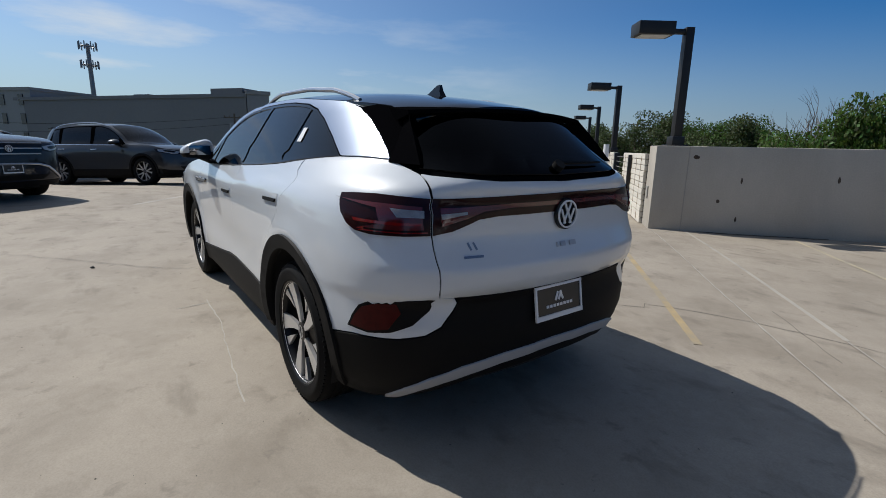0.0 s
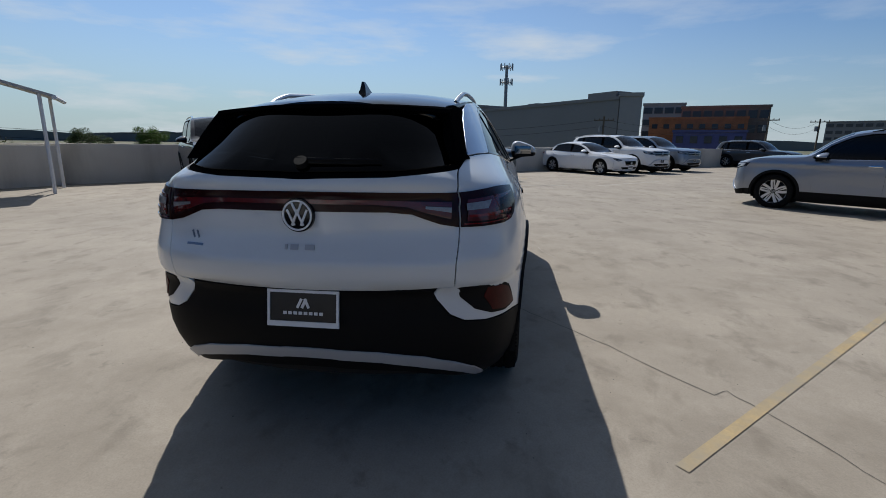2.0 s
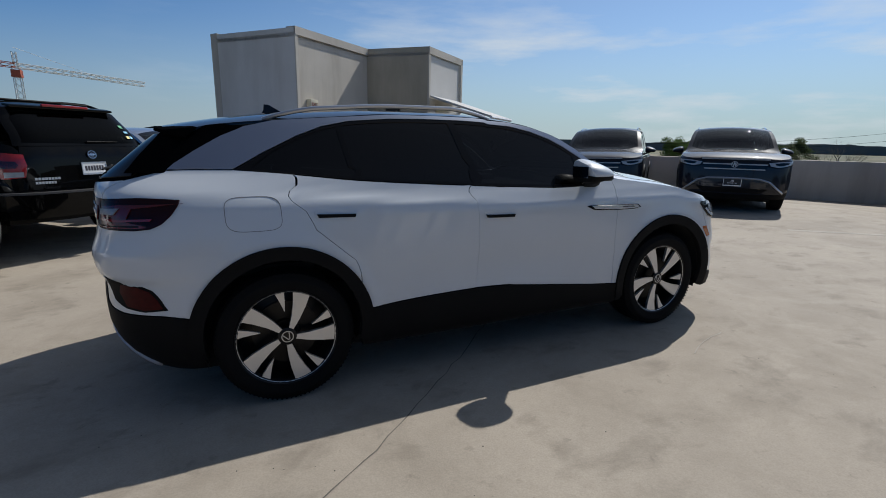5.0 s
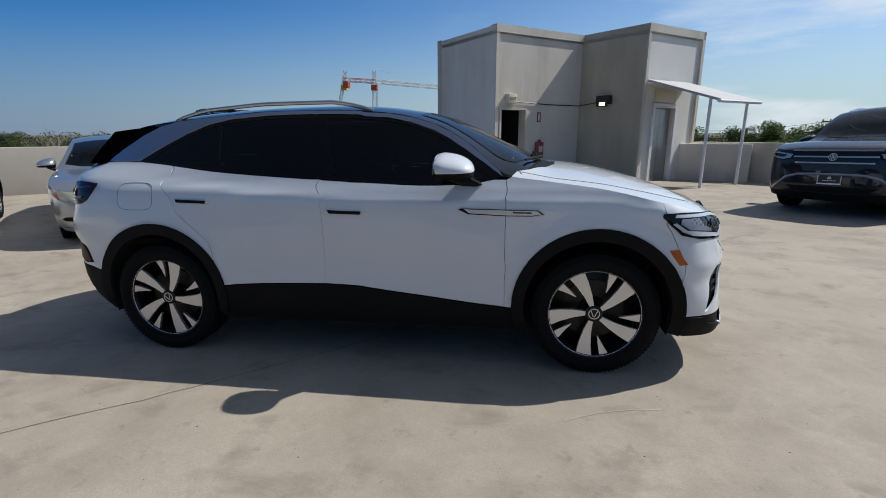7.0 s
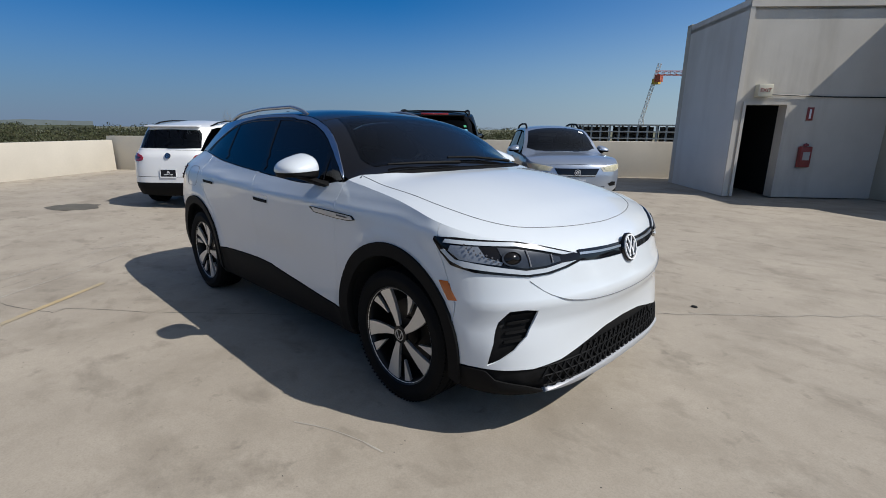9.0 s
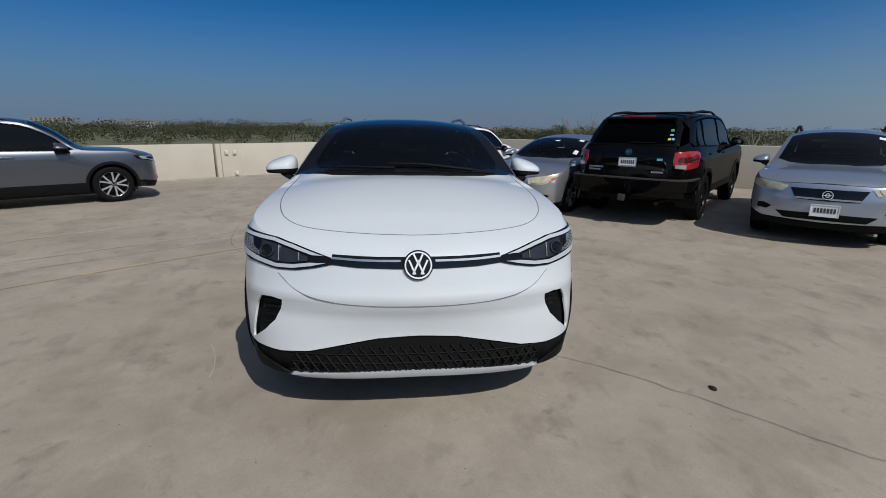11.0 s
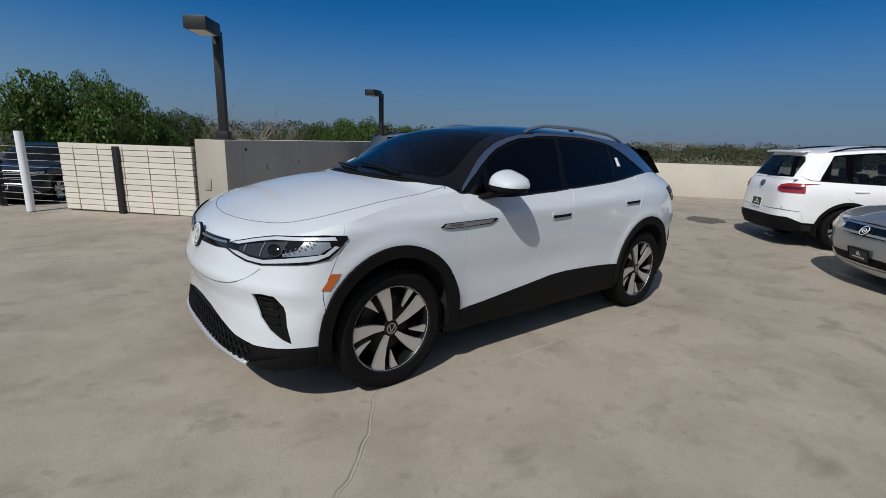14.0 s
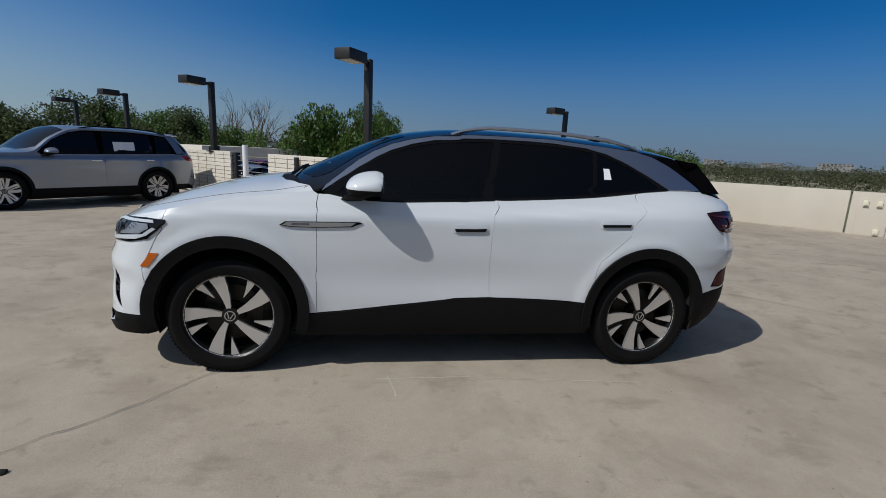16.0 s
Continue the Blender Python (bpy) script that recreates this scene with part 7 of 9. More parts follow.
# slatted concrete wall beside the ramp, in long stacked planks with dark posts
def slatted_wall(a, b, h, rows, label):
    a, b = Vector(a), Vector(b)
    d = b - a
    L = d.length
    ang = math.degrees(math.atan2(d.y, d.x))
    top = thing("slatted_wall", label, "wall", kind="structure")
    top.matrix_world = pose(a.x, a.y, 0, 0, 0, ang)
    hh = h / rows
    me = None
    for k in range(rows):
        if me is None:
            bm = boxes(((L, 0.10, hh - 0.010), (L / 2, 0, 0)), bevel=0.006)
            me = bpy.data.meshes.new("plank")
            bm.to_mesh(me)
            bm.free()
            me.materials.append(LOUVRE)
        p = new("plank", me)
        p.parent = top
        p.location = (0, 0.004 * ((k * 7) % 3 - 1), hh * (k + 0.5) + 0.02)
    bm = boxes(((L, 0.05, h - 0.02), (L / 2, -0.02, h / 2)))
    part("wall_back", bm, CRACK, top, smooth=False)
    for x in np.arange(0.35, L - 0.2, 0.52):
        bm = boxes(((0.014, 0.006, h * 0.96), (x, 0.053, h / 2)), ((0.014, 0.006, h * 0.96), (x, -0.053, h / 2)))
        part("stain_streak", bm, RUST, top, smooth=False)
    return top


S0 = (0.90, -6.13)
S1 = (S0[0] - V[0] * 2.74, S0[1] - V[1] * 2.74)
slatted_wall(S0, S1, 1.22, 12, "cream slatted concrete wall beside the ramp")
S2 = (3.72, -9.45)
slatted_wall((S2[0] + 0.12, S2[1] - 0.15), (S2[0] - V[0] * 12.5, S2[1] - V[1] * 12.5), 1.22, 12, "cream slatted concrete wall along the ramp")


# wire rail across the opening, and the lower deck behind it
rail = thing("wire_rail", "thin steel wires strung across the ramp opening", "railing", kind="structure")
for k in range(9):
    z = 0.14 + 0.125 * k
    bm = bmesh.new()
    tube(bm, [(S1[0], S1[1], z), ((S1[0] + S2[0]) / 2, (S1[1] + S2[1]) / 2, z - 0.006), (S2[0], S2[1], z)], 0.006, 5)
    part("wire", bm, CONDUIT, rail)
LOW_Z = -0.75
bm = prism(bmesh.new(), [(-6.5, -12.3), (1.0, -6.75), (4.35, -10.75), (13.0, -21.3), (12.0, -36.0), (-9.0, -36.0)], -0.3, pose(0, 0, LOW_Z))
tagged(part("lower_deck", bm, CONCRETE, None, smooth=False), "pale concrete lower parking deck behind the wall", "floor", kind="structure")


def post(name, x, y, w, h, mat, label, category, rz=40, round_=False, z=0.0):
    bm = bmesh.new()
    if round_:
        cyl(bm, w / 2, h, pose(0, 0, h / 2), 20)
    else:
        box(bm, (w, w, h), (0, 0, h / 2), bevel=0.006)
    ob = part(name, bm, mat, None)
    ob.matrix_world = pose(x, y, z, 0, 0, rz)
    return tagged(ob, label, category)


post("wall_post", 0.92 - V[0] * 0.06, -6.24 - V[1] * 0.06, 0.10, 1.2, POLE, "dark steel post at the wall's end", "post")
post("wall_post", S0[0] - V[0] * 1.50 + 0.05, S0[1] - V[1] * 1.50 + 0.05, 0.10, 1.2, POLE, "dark steel post on the slatted wall", "post")
post("wall_post", S2[0] - 0.05, S2[1] + 0.05, 0.12, 1.22, POLE, "dark steel post at the wall's end", "post")
post("pipe_bollard", 3.22, -8.25, 0.13, 1.42, WHITE_METAL, "white painted pipe post beside the ramp opening", "post", round_=True)
bm = boxes(((0.12, 0.09, 0.20), (0, 0, 0.60)), bevel=0.01)
tube(bm, [(0, 0, 0.0), (0, 0, 0.52)], 0.016, 8)
ob = part("outlet_post", bm, CONDUIT, None)
ob.matrix_world = pose(0.72, -5.96, 0, 0, 0, -50)
tagged(ob, "weathered outlet box on a short conduit by the wall", "outlet box")


# ---- deck lamps ----
def deck_lamp(x, y, base, top, arm):
    t = thing("deck_lamp", "dark bronze square lamp post with a shoebox head, on the parapet", "lamp post", "deck lamps")
    bm = boxes(((0.13, 0.13, top - base), (0, 0, (top + base) / 2)), bevel=0.008)
    part("pole", bm, POLE, t)
    bm = boxes(((0.30, 0.30, 0.03), (0, 0, base + 0.015)), ((0.20, 0.20, 0.14), (0, 0, base + 0.09)), bevel=0.01)
    part("base_plate", bm, POLE, t)
    bm = boxes(((0.30, 0.09, 0.07), (0.18, 0, top - 0.06)), bevel=0.008)
    part("arm", bm, POLE, t)
    bm = boxes(((0.56, 0.34, 0.19), (0.56, 0, top - 0.04)), bevel=0.012)
    h = part("lamp_head", bm, POLE, t)
    bm = boxes(((0.44, 0.26, 0.012), (0.56, 0, top - 0.139)))
    part("lens", bm, LENS, h)
    t.matrix_world = pose(x, y, 0, 0, 0, arm)
    return t


deck_lamp(0.40, -6.02, 1.36, 3.16, 54)
deck_lamp(4.50, -10.45, 1.20, 3.05, 54)
deck_lamp(-6.30, -11.55, 1.0, 3.0, 30)
deck_lamp(8.8, -15.6, 1.20, 3.05, 54)
deck_lamp(13.0, -20.7, 1.20, 3.05, 54)

# ---- lift and stair house ----
HA, HB, HC = (0.20, 9.98), (2.70, 12.05), (4.20, 10.62)
HD = (6.15, 12.25)
HE = (-1.75, 12.2)
house = thing("lift_house", "beige stucco lift and stair house with a flat roof", "building")
HH = 4.22


def pieces(name, rows, mat, m, label=""):
    for r in rows:
        bm = boxes(r)
        bmesh.ops.transform(bm, matrix=m, verts=bm.verts)
        part(name, bm, mat, house, label, smooth=False)


def house_wall(name, a, b, h, mat, opening=None, t=0.25):
    """A wall from a to b, its outside to the right; opening: (from, to, height)."""
    a, b = Vector(a), Vector(b)
    d = b - a
    L = d.length
    m = pose(a.x, a.y, 0, 0, 0, math.degrees(math.atan2(d.y, d.x)))
    if opening:
        o0, o1, oh = opening
        rows = [((o0, t, h), (o0 / 2, t / 2, h / 2)), ((L - o1, t, h), ((L + o1) / 2, t / 2, h / 2)), ((o1 - o0, t, h - oh), ((o0 + o1) / 2, t / 2, (h + oh) / 2))]
    else:
        rows = [((L, t, h), (L / 2, t / 2, h / 2))]
    pieces(name, rows, mat, m)
    return m, L


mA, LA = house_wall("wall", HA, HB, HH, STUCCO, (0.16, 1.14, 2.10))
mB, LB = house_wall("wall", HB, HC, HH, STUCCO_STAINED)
mC, LC = house_wall("wall", HC, HD, HH, STUCCO_BRIGHTENED, (0.52, 1.48, 2.10))
mE, LE = house_wall("wall", HE, HA, HH - 0.03, STUCCO_BRIGHTENED)
house_wall("wall", HD, (HD[0] + V[0] * 4, HD[1] + V[1] * 4), HH, STUCCO)
house_wall("wall", (HE[0] + U[0] * 7, HE[1] + U[1] * 7), HE, HH, STUCCO)
for q in ([HE, HA, HB, (HE[0] + U[0] * 4, HE[1] + U[1] * 4)], [HB, HC, HD, (HD[0] + V[0] * 4, HD[1] + V[1] * 4), (HE[0] + U[0] * 7, HE[1] + U[1] * 7), (HE[0] + U[0] * 4, HE[1] + U[1] * 4)]):
    bm = prism(bmesh.new(), q, 0.1, pose(0, 0, HH - 0.25))
    part("roof", bm, STUCCO, house, smooth=False)
# raised border round each face
for m, L in ((mA, LA), (mC, LC)):
    for size, at in (((0.10, 0.05, HH), (0.05, -0.02, HH / 2)), ((L, 0.06, 0.20), (L / 2, -0.024, HH - 0.10))):
        bm = bmesh.new()
        box(bm, size, at)
        bmesh.ops.transform(bm, matrix=m, verts=bm.verts)
        part("wall_border", bm, STUCCO, house, smooth=False)
bm = boxes(((0.12, 0.06, HH), (LC - 0.06, -0.024, HH / 2)))
bmesh.ops.transform(bm, matrix=mC, verts=bm.verts)
part("wall_border", bm, STUCCO, house, smooth=False)
# stair doorway: frame, and stairwell walls painted near-black for the shade inside
pieces("door_frame", [((0.06, 0.30, 2.04), (0.19, 0.10, 1.02)), ((0.06, 0.30, 2.04), (1.11, 0.10, 1.02)), ((0.98, 0.30, 0.06), (0.65, 0.10, 2.07))], STUCCO, mA)
pieces("stairwell_wall", [((0.03, 1.6, 2.3), (0.10, 1.05, 1.15)), ((0.03, 1.6, 2.3), (1.20, 1.05, 1.15)), ((1.07, 0.03, 2.3), (0.65, 1.85, 1.15)), ((1.07, 1.57, 0.03), (0.65, 1.05, 2.25))], STAIRWELL_SHADE, mA)
# lift doors with frame, panel joint and button plate
pieces("lift_frame", [((0.10, 0.08, 2.08), (0.49, -0.02, 1.04)), ((0.10, 0.08, 2.08), (1.51, -0.02, 1.04)), ((1.12, 0.08, 0.12), (1.0, -0.02, 2.14))], WHITE_METAL, mC)
for x in (0.775, 1.225):
    bm = boxes(((0.442, 0.04, 2.08), (x, 0.12, 1.04)))
    bmesh.ops.transform(bm, matrix=mC, verts=bm.verts)
    part("lift_door", bm, STEEL_DOOR, house, "brushed steel lift door", smooth=False)
bm = boxes(((0.95, 0.04, 0.34), (1.0, -0.012, 2.40)))
bmesh.ops.transform(bm, matrix=mC, verts=bm.verts)
part("lintel_panel", bm, SIGN_PALE, house, smooth=False)


def on_wall(name, m, L, x, z, bm, mat, label, category, out=0.0):
    ob = part(name, bm, mat, None)
    ob.matrix_world = m @ pose(x, -out, z)
    return tagged(ob, label, category)


ob = on_wall("exit_sign", mA, LA, 0.52, 2.33, boxes(((0.30, 0.16, 0.26), (0, -0.08, 0)), bevel=0.012), SIGN_PALE, "cream exit sign box above the stair doorway", "sign")
txt = bpy.data.curves.new("exit_text", "FONT")
txt.body = "EXIT"
txt.size = 0.115
txt.extrude = 0.003
txt.align_x = txt.align_y = "CENTER"
txt.materials.append(RED_CASE)
tob = new("exit_lettering", txt)
tob.parent = ob
tob.matrix_local = pose(0, -0.163, 0, 90, 0, 0)
bm = boxes(((0.24, 0.14, 0.46), (0, -0.075, 0)), bevel=0.03)
ext = on_wall("extinguisher_cabinet", mA, LA, 1.62, 0.92, bm, RED_CASE, "red fire extinguisher cabinet on the stucco wall", "fire extinguisher")
bm = bmesh.new()
lathe(bm, [(0, 0.30), (0.05, 0.28), (0.055, 0.24), (0.03, 0.235)], pose(0, -0.08, 0), 14)
part("cabinet_top", bm, RED_CASE, ext)
bm = boxes(((0.14, 0.01, 0.18), (0, -0.148, 0.02)))
part("cabinet_label", bm, SATIN, ext, smooth=False)
sg = on_wall("wall_sign", mA, LA, 1.62, 1.85, boxes(((0.14, 0.012, 0.28), (0, -0.008, 0)), bevel=0.002), RED_CASE, "small red and white safety sign on the wall", "sign")
part("sign_bar", boxes(((0.04, 0.004, 0.20), (0, -0.016, 0))), PAPER, sg, smooth=False)
fl = on_wall("flood_light", mB, LB, 0.95, 2.28, boxes(((0.42, 0.20, 0.24), (0, -0.12, 0.05)), bevel=0.02), POLE, "dark wall flood light, lit, on the stucco wall", "wall lamp")
part("flood_bezel", boxes(((0.36, 0.03, 0.17), (0, -0.215, -0.06)), bevel=0.01), POLE, fl)
part("flood_lens", boxes(((0.20, 0.03, 0.10), (0.02, -0.226, -0.07)), bevel=0.01), LAMP_LIT, fl, "lit lamp")
bm = bmesh.new()
w1 = mA @ Vector((0.67, -0.03, 2.26))
w2 = mA @ Vector((LA, -0.03, 2.20))
w3 = mB @ Vector((0.10, -0.03, 2.20))
w4 = mB @ Vector((0.80, -0.03, 2.30))
tube(bm, [w1, (w1 + w2) / 2 + Vector((0, 0, -0.02)), w2 + Vector((-0.05, -0.05, 0)), (w3 + w4) / 2, w4], 0.014, 6)
tagged(part("conduit", bm, POLE, None), "black cable run along the stucco wall", "cable")
# canopy before the lift
can = thing("lift_canopy", "white metal canopy on slim posts before the lift", "canopy")
c0, c1 = mC @ Vector((0.12, -0.02, 2.82)), mC @ Vector((1.95, -0.02, 2.82))
out = Vector((-V[0], -V[1], 0))
d0, d1 = c0 + out * 2.05 + Vector((0, 0, -0.62)), c1 + out * 2.05 + Vector((0, 0, -0.62))
vs = [c0, c1, d1, d0]
th = Vector((0, 0, -0.06))
mesh_part("canopy_roof", [*vs, *[v + th for v in vs]], [(0, 1, 2, 3), (7, 6, 5, 4), (0, 4, 5, 1), (1, 5, 6, 2), (2, 6, 7, 3), (3, 7, 4, 0)], material("canopy_sheet", (0.46, 0.46, 0.45), 0.6, vary=0.12, scale=3, fine=40), can)
bm = bmesh.new()
q = (d0 - d1) * 0.02
tube(bm, [d0 + q + Vector((0, 0, -0.05)), d1 - q + Vector((0, 0, -0.05))], 0.05, 6)
part("canopy_beam", bm, WHITE_METAL, can)
for p in (d0 + (c0 - d0) * 0.13 + (d1 - d0) * 0.04, d1 + (c1 - d1) * 0.13 - (d1 - d0) * 0.04):
    bm = bmesh.new()
    tube(bm, [(p.x, p.y, 0), (p.x, p.y, p.z - 0.03)], 0.038, 8)
    part("canopy_post", bm, WHITE_METAL, can)
    bm = boxes(((0.16, 0.16, 0.015), (p.x, p.y, 0.008)))
    part("post_foot", bm, WHITE_METAL, can, smooth=False)

# ---- beyond the deck ----
GROUND_MAT = material("scrub_ground", (0.10, 0.105, 0.055), 0.95, vary=0.45, scale=0.02, fine=0.25, dark=(0.20, 0.17, 0.11), dark_cut=(0.5, 0.62))
LEAF = material("spring_leaves", (0.06, 0.112, 0.017), 0.6, vary=0.45, scale=0.9, fine=9, leafy=1.0)
LEAF_DARK = material("oak_leaves", (0.062, 0.088, 0.028), 0.65, vary=0.35, scale=1.2, fine=9, leafy=0.9)
WOODS = material("budding_woods", (0.062, 0.066, 0.028), 0.8, vary=0.5, scale=0.05, fine=0.6, leafy=0.7)
BARK = material("bark", (0.13, 0.11, 0.09), 0.9, vary=0.25, fine=30)
BARK_PALE = material("pale_bark", (0.22, 0.195, 0.15), 0.9, vary=0.25, fine=30)
FAR_GREEN = material("far_woods", (0.055, 0.063, 0.04), 0.95, vary=0.4, scale=0.03, fine=0.2)
# ridge colour carries the distance haze, painted in as blue-grey
HAZE_BLUE = material("hazed_ridge", (0.13, 0.155, 0.16), 0.95, vary=0.15, scale=0.005, fine=0.05)
GREYWALL = material("grey_cladding", (0.19, 0.19, 0.195), 0.8, vary=0.06, scale=0.1, fine=2)
GREYWALL2 = material("light_grey_cladding", (0.30, 0.30, 0.30), 0.8, vary=0.06, scale=0.1, fine=2)
FARWHITE = material("far_white_wall", (0.22, 0.215, 0.21), 0.8, vary=0.08, scale=0.2, fine=2)
ORANGE = material("orange_netting", (0.42, 0.15, 0.06), 0.9, vary=0.35, scale=0.5, fine=4)
PURPLE = material("blue_sheathing", (0.09, 0.10, 0.24), 0.8, vary=0.2, scale=0.4, fine=3)
BROWN = material("brown_frame", (0.17, 0.13, 0.11), 0.8, vary=0.2, scale=0.4, fine=3)
WINDOW = material("far_window", (0.03, 0.035, 0.045), 0.15, vary=0.1)
CRANE = material("crane_white", (0.62, 0.60, 0.56), 0.6, vary=0.1)
CRANE_RED = material("crane_red", (0.45, 0.10, 0.05), 0.6, vary=0.1)
CRANE_YELLOW = material("crane_yellow", (0.55, 0.36, 0.05), 0.6, vary=0.1)
GREYSTEEL = material("galvanised_steel", (0.25, 0.26, 0.27), 0.5, 0.5, vary=0.15)
WOODPOLE = material("pole_wood", (0.12, 0.095, 0.07), 0.9, vary=0.2, fine=20)
GZ = -9.0
EYE = (0.0, 0.0, 1.45)


def polar(az, el, d, eye=EYE):
    return Vector((eye[0] + d * math.cos(radians(az)), eye[1] + d * math.sin(radians(az)), eye[2] + d * math.tan(radians(el))))


n = 64
rings = [0, 30, 80, 160, 320, 700, 1500, 3200, 4800]
vs, fs = [(0, 0, GZ)], []
for r in rings[1:]:
    for k in range(n):
        vs.append((r * math.cos(2 * math.pi * k / n), r * math.sin(2 * math.pi * k / n), GZ))
for k in range(n):
    fs.append((0, 1 + k, 1 + (k + 1) % n))
for i in range(len(rings) - 2):
    for k in range(n):
        a, b = 1 + i * n + k, 1 + i * n + (k + 1) % n
        fs.append((a, a + n, b + n, b))
tagged(mesh_part("ground", vs, fs, GROUND_MAT, None, "scrubby wooded ground around the parking structure"), category="ground", kind="structure")
# the structure under the deck
bm = bmesh.new()
prism(bm, DECK_OUT, -GZ - 0.3, pose(0, 0, GZ))
tagged(part("parking_structure", bm, STUCCO, None, smooth=False), "concrete parking structure below the roof deck", "building", kind="structure")


def leaf_mesh(name, centres, count, size, mat, seed, flat=0.75):
    """Many small leaf sprays strewn about clump centres (x, y, z, radius)."""
    r = np.random.RandomState(seed)
    cs = np.array(centres)
    wgt = cs[:, 3] ** 2
    pick = r.choice(len(cs), count, p=wgt / wgt.sum())
    d = r.normal(size=(count, 3))
    d /= np.linalg.norm(d, axis=1)[:, None]
    rad = cs[pick, 3] * r.uniform(0.35, 1.05, count) ** 0.6
    p = cs[pick, :3] + d * rad[:, None] * np.array([1, 1, flat])
    a = r.normal(size=(count, 3))
    a /= np.linalg.norm(a, axis=1)[:, None]
    b = np.cross(a, d + 0.6 * r.normal(size=(count, 3)))
    b /= np.maximum(np.linalg.norm(b, axis=1), 1e-6)[:, None]
    s = size * r.uniform(0.6, 1.4, count)[:, None]
    v = np.stack([p - a * s, p + b * s * 0.55, p + a * s, p - b * s * 0.55], 1).reshape(-1, 3)
    me = bpy.data.meshes.new(name)
    me.from_pydata(v.tolist(), [], [(4 * k, 4 * k + 1, 4 * k + 2, 4 * k + 3) for k in range(count)])
    me.materials.append(mat)
    return me


def branch(bm, p, d, length, r, level, rnd, tips, spread=0.6):
    pts, rs = [Vector(p)], [r]
    q, dd = Vector(p), Vector(d).normalized()
    for k in range(4):
        dd = (dd + Vector((rnd.uniform(-1, 1), rnd.uniform(-1, 1), rnd.uniform(-0.3, 0.7))) * 0.16).normalized()
        q = q + dd * length / 4
        pts.append(q.copy())
        rs.append(r * (1 - 0.55 * (k + 1) / 4))
    tube(bm, pts, rs, 5 if level < 2 else 3)
    if level == 0:
        tips.append(q)
        return
    for k in range(3 + (rnd.random() < 0.5)):
        i = rnd.choice((2, 3, 4, 4))
        nd = (dd + Vector((rnd.uniform(-1, 1), rnd.uniform(-1, 1), rnd.uniform(-0.25, 0.8))) * spread * 1.3).normalized()
        branch(bm, pts[i], nd, length * rnd.uniform(0.55, 0.8), rs[i] * 0.75, level - 1, rnd, tips, spread)


def tree(height, width, leaves, size, mat, seed, label, bark=None, levels=2, stout=1.0):
    rnd = random.Random(seed)
    t = thing("tree", label, "tree", "trees beyond the deck")
    bm = bmesh.new()
    tips = []
    trunk = height * 0.32
    tube(bm, [(0, 0, 0), (0.05, 0.02, trunk * 0.5), (0.0, 0.08, trunk), (0.1, 0, trunk * 1.4)], [height * 0.028, height * 0.022, height * 0.019, height * 0.012], 8)
    for k in range(6):
        a = 2 * math.pi * k / 6 + rnd.uniform(-0.4, 0.4)
        el = rnd.uniform(0.35, 1.3)
        branch(bm, (0, 0.05, trunk * rnd.uniform(0.8, 1.25)), (math.cos(a) * math.cos(el), math.sin(a) * math.cos(el), math.sin(el)), height * rnd.uniform(0.26, 0.36), height * 0.012 * stout, levels, rnd, tips)
    part("trunk", bm, bark or BARK, t)
    if leaves:
        cl = [(q.x * width, q.y * width, q.z, height * rnd.uniform(0.07, 0.12)) for q in tips]
        cl += [(rnd.uniform(-1, 1) * height * 0.2 * width, rnd.uniform(-1, 1) * height * 0.2 * width, height * rnd.uniform(0.35, 0.85), height * rnd.uniform(0.10, 0.16)) for _ in range(10)]
        c = new("crown", leaf_mesh("crown", cl, leaves, size, mat, seed))
        c.parent = t
    return t


def put(t, az, d, top=None, scale=1.0, spin=0.0, height=1.0, narrow=1.0):
    p = polar(az, 0, d)
    if top is not None:
        scale = (1.45 + d * math.tan(radians(top)) - GZ) / height
    t.matrix_world = pose(p.x, p.y, GZ, 0, 0, spin) @ Matrix.Diagonal((scale * narrow, scale * narrow, scale, 1))
    return t


H0 = 10.0
t_green = tree(H0, 1.15, 34000, 0.10, LEAF, 3, "leafy green spring tree beyond the deck wall")
put(t_green, -86.5, 30, 7.4, spin=20, height=H0, narrow=0.58)
t_green2 = tree(H0, 1.05, 20000, 0.10, LEAF, 8, "leafy green tree beyond the deck wall")
put(t_green2, -91.7, 55, 5.0, spin=80, height=H0, narrow=0.5)
t_bare = tree(H0, 1.0, 0, 0.1, None, 21, "bare grey tree without leaves", BARK, 3, 1.7)
put(t_bare, -77.0, 92, 5.4, spin=10, height=H0)
t_dark = tree(H0, 1.15, 18000, 0.11, LEAF_DARK, 31, "dark green oak beyond the deck")
put(t_dark, -61.2, 75, 3.9, spin=0, height=H0)
t_olive = tree(H0, 0.75, 0, 0.07, None, 41, "pale thin-twigged tree hardly in bud", BARK_PALE, 3, 1.4)
put(t_olive, -105.8, 60, 3.3, spin=0, height=H0)
rnd = random.Random(77)
protos = [t_green2, t_dark, t_olive, t_green]


def more(k, az, d, top):
    c = copy_thing(protos[k], pose(0, 0, 0))
    put(c, az, d, top, spin=rnd.uniform(0, 360), height=H0)


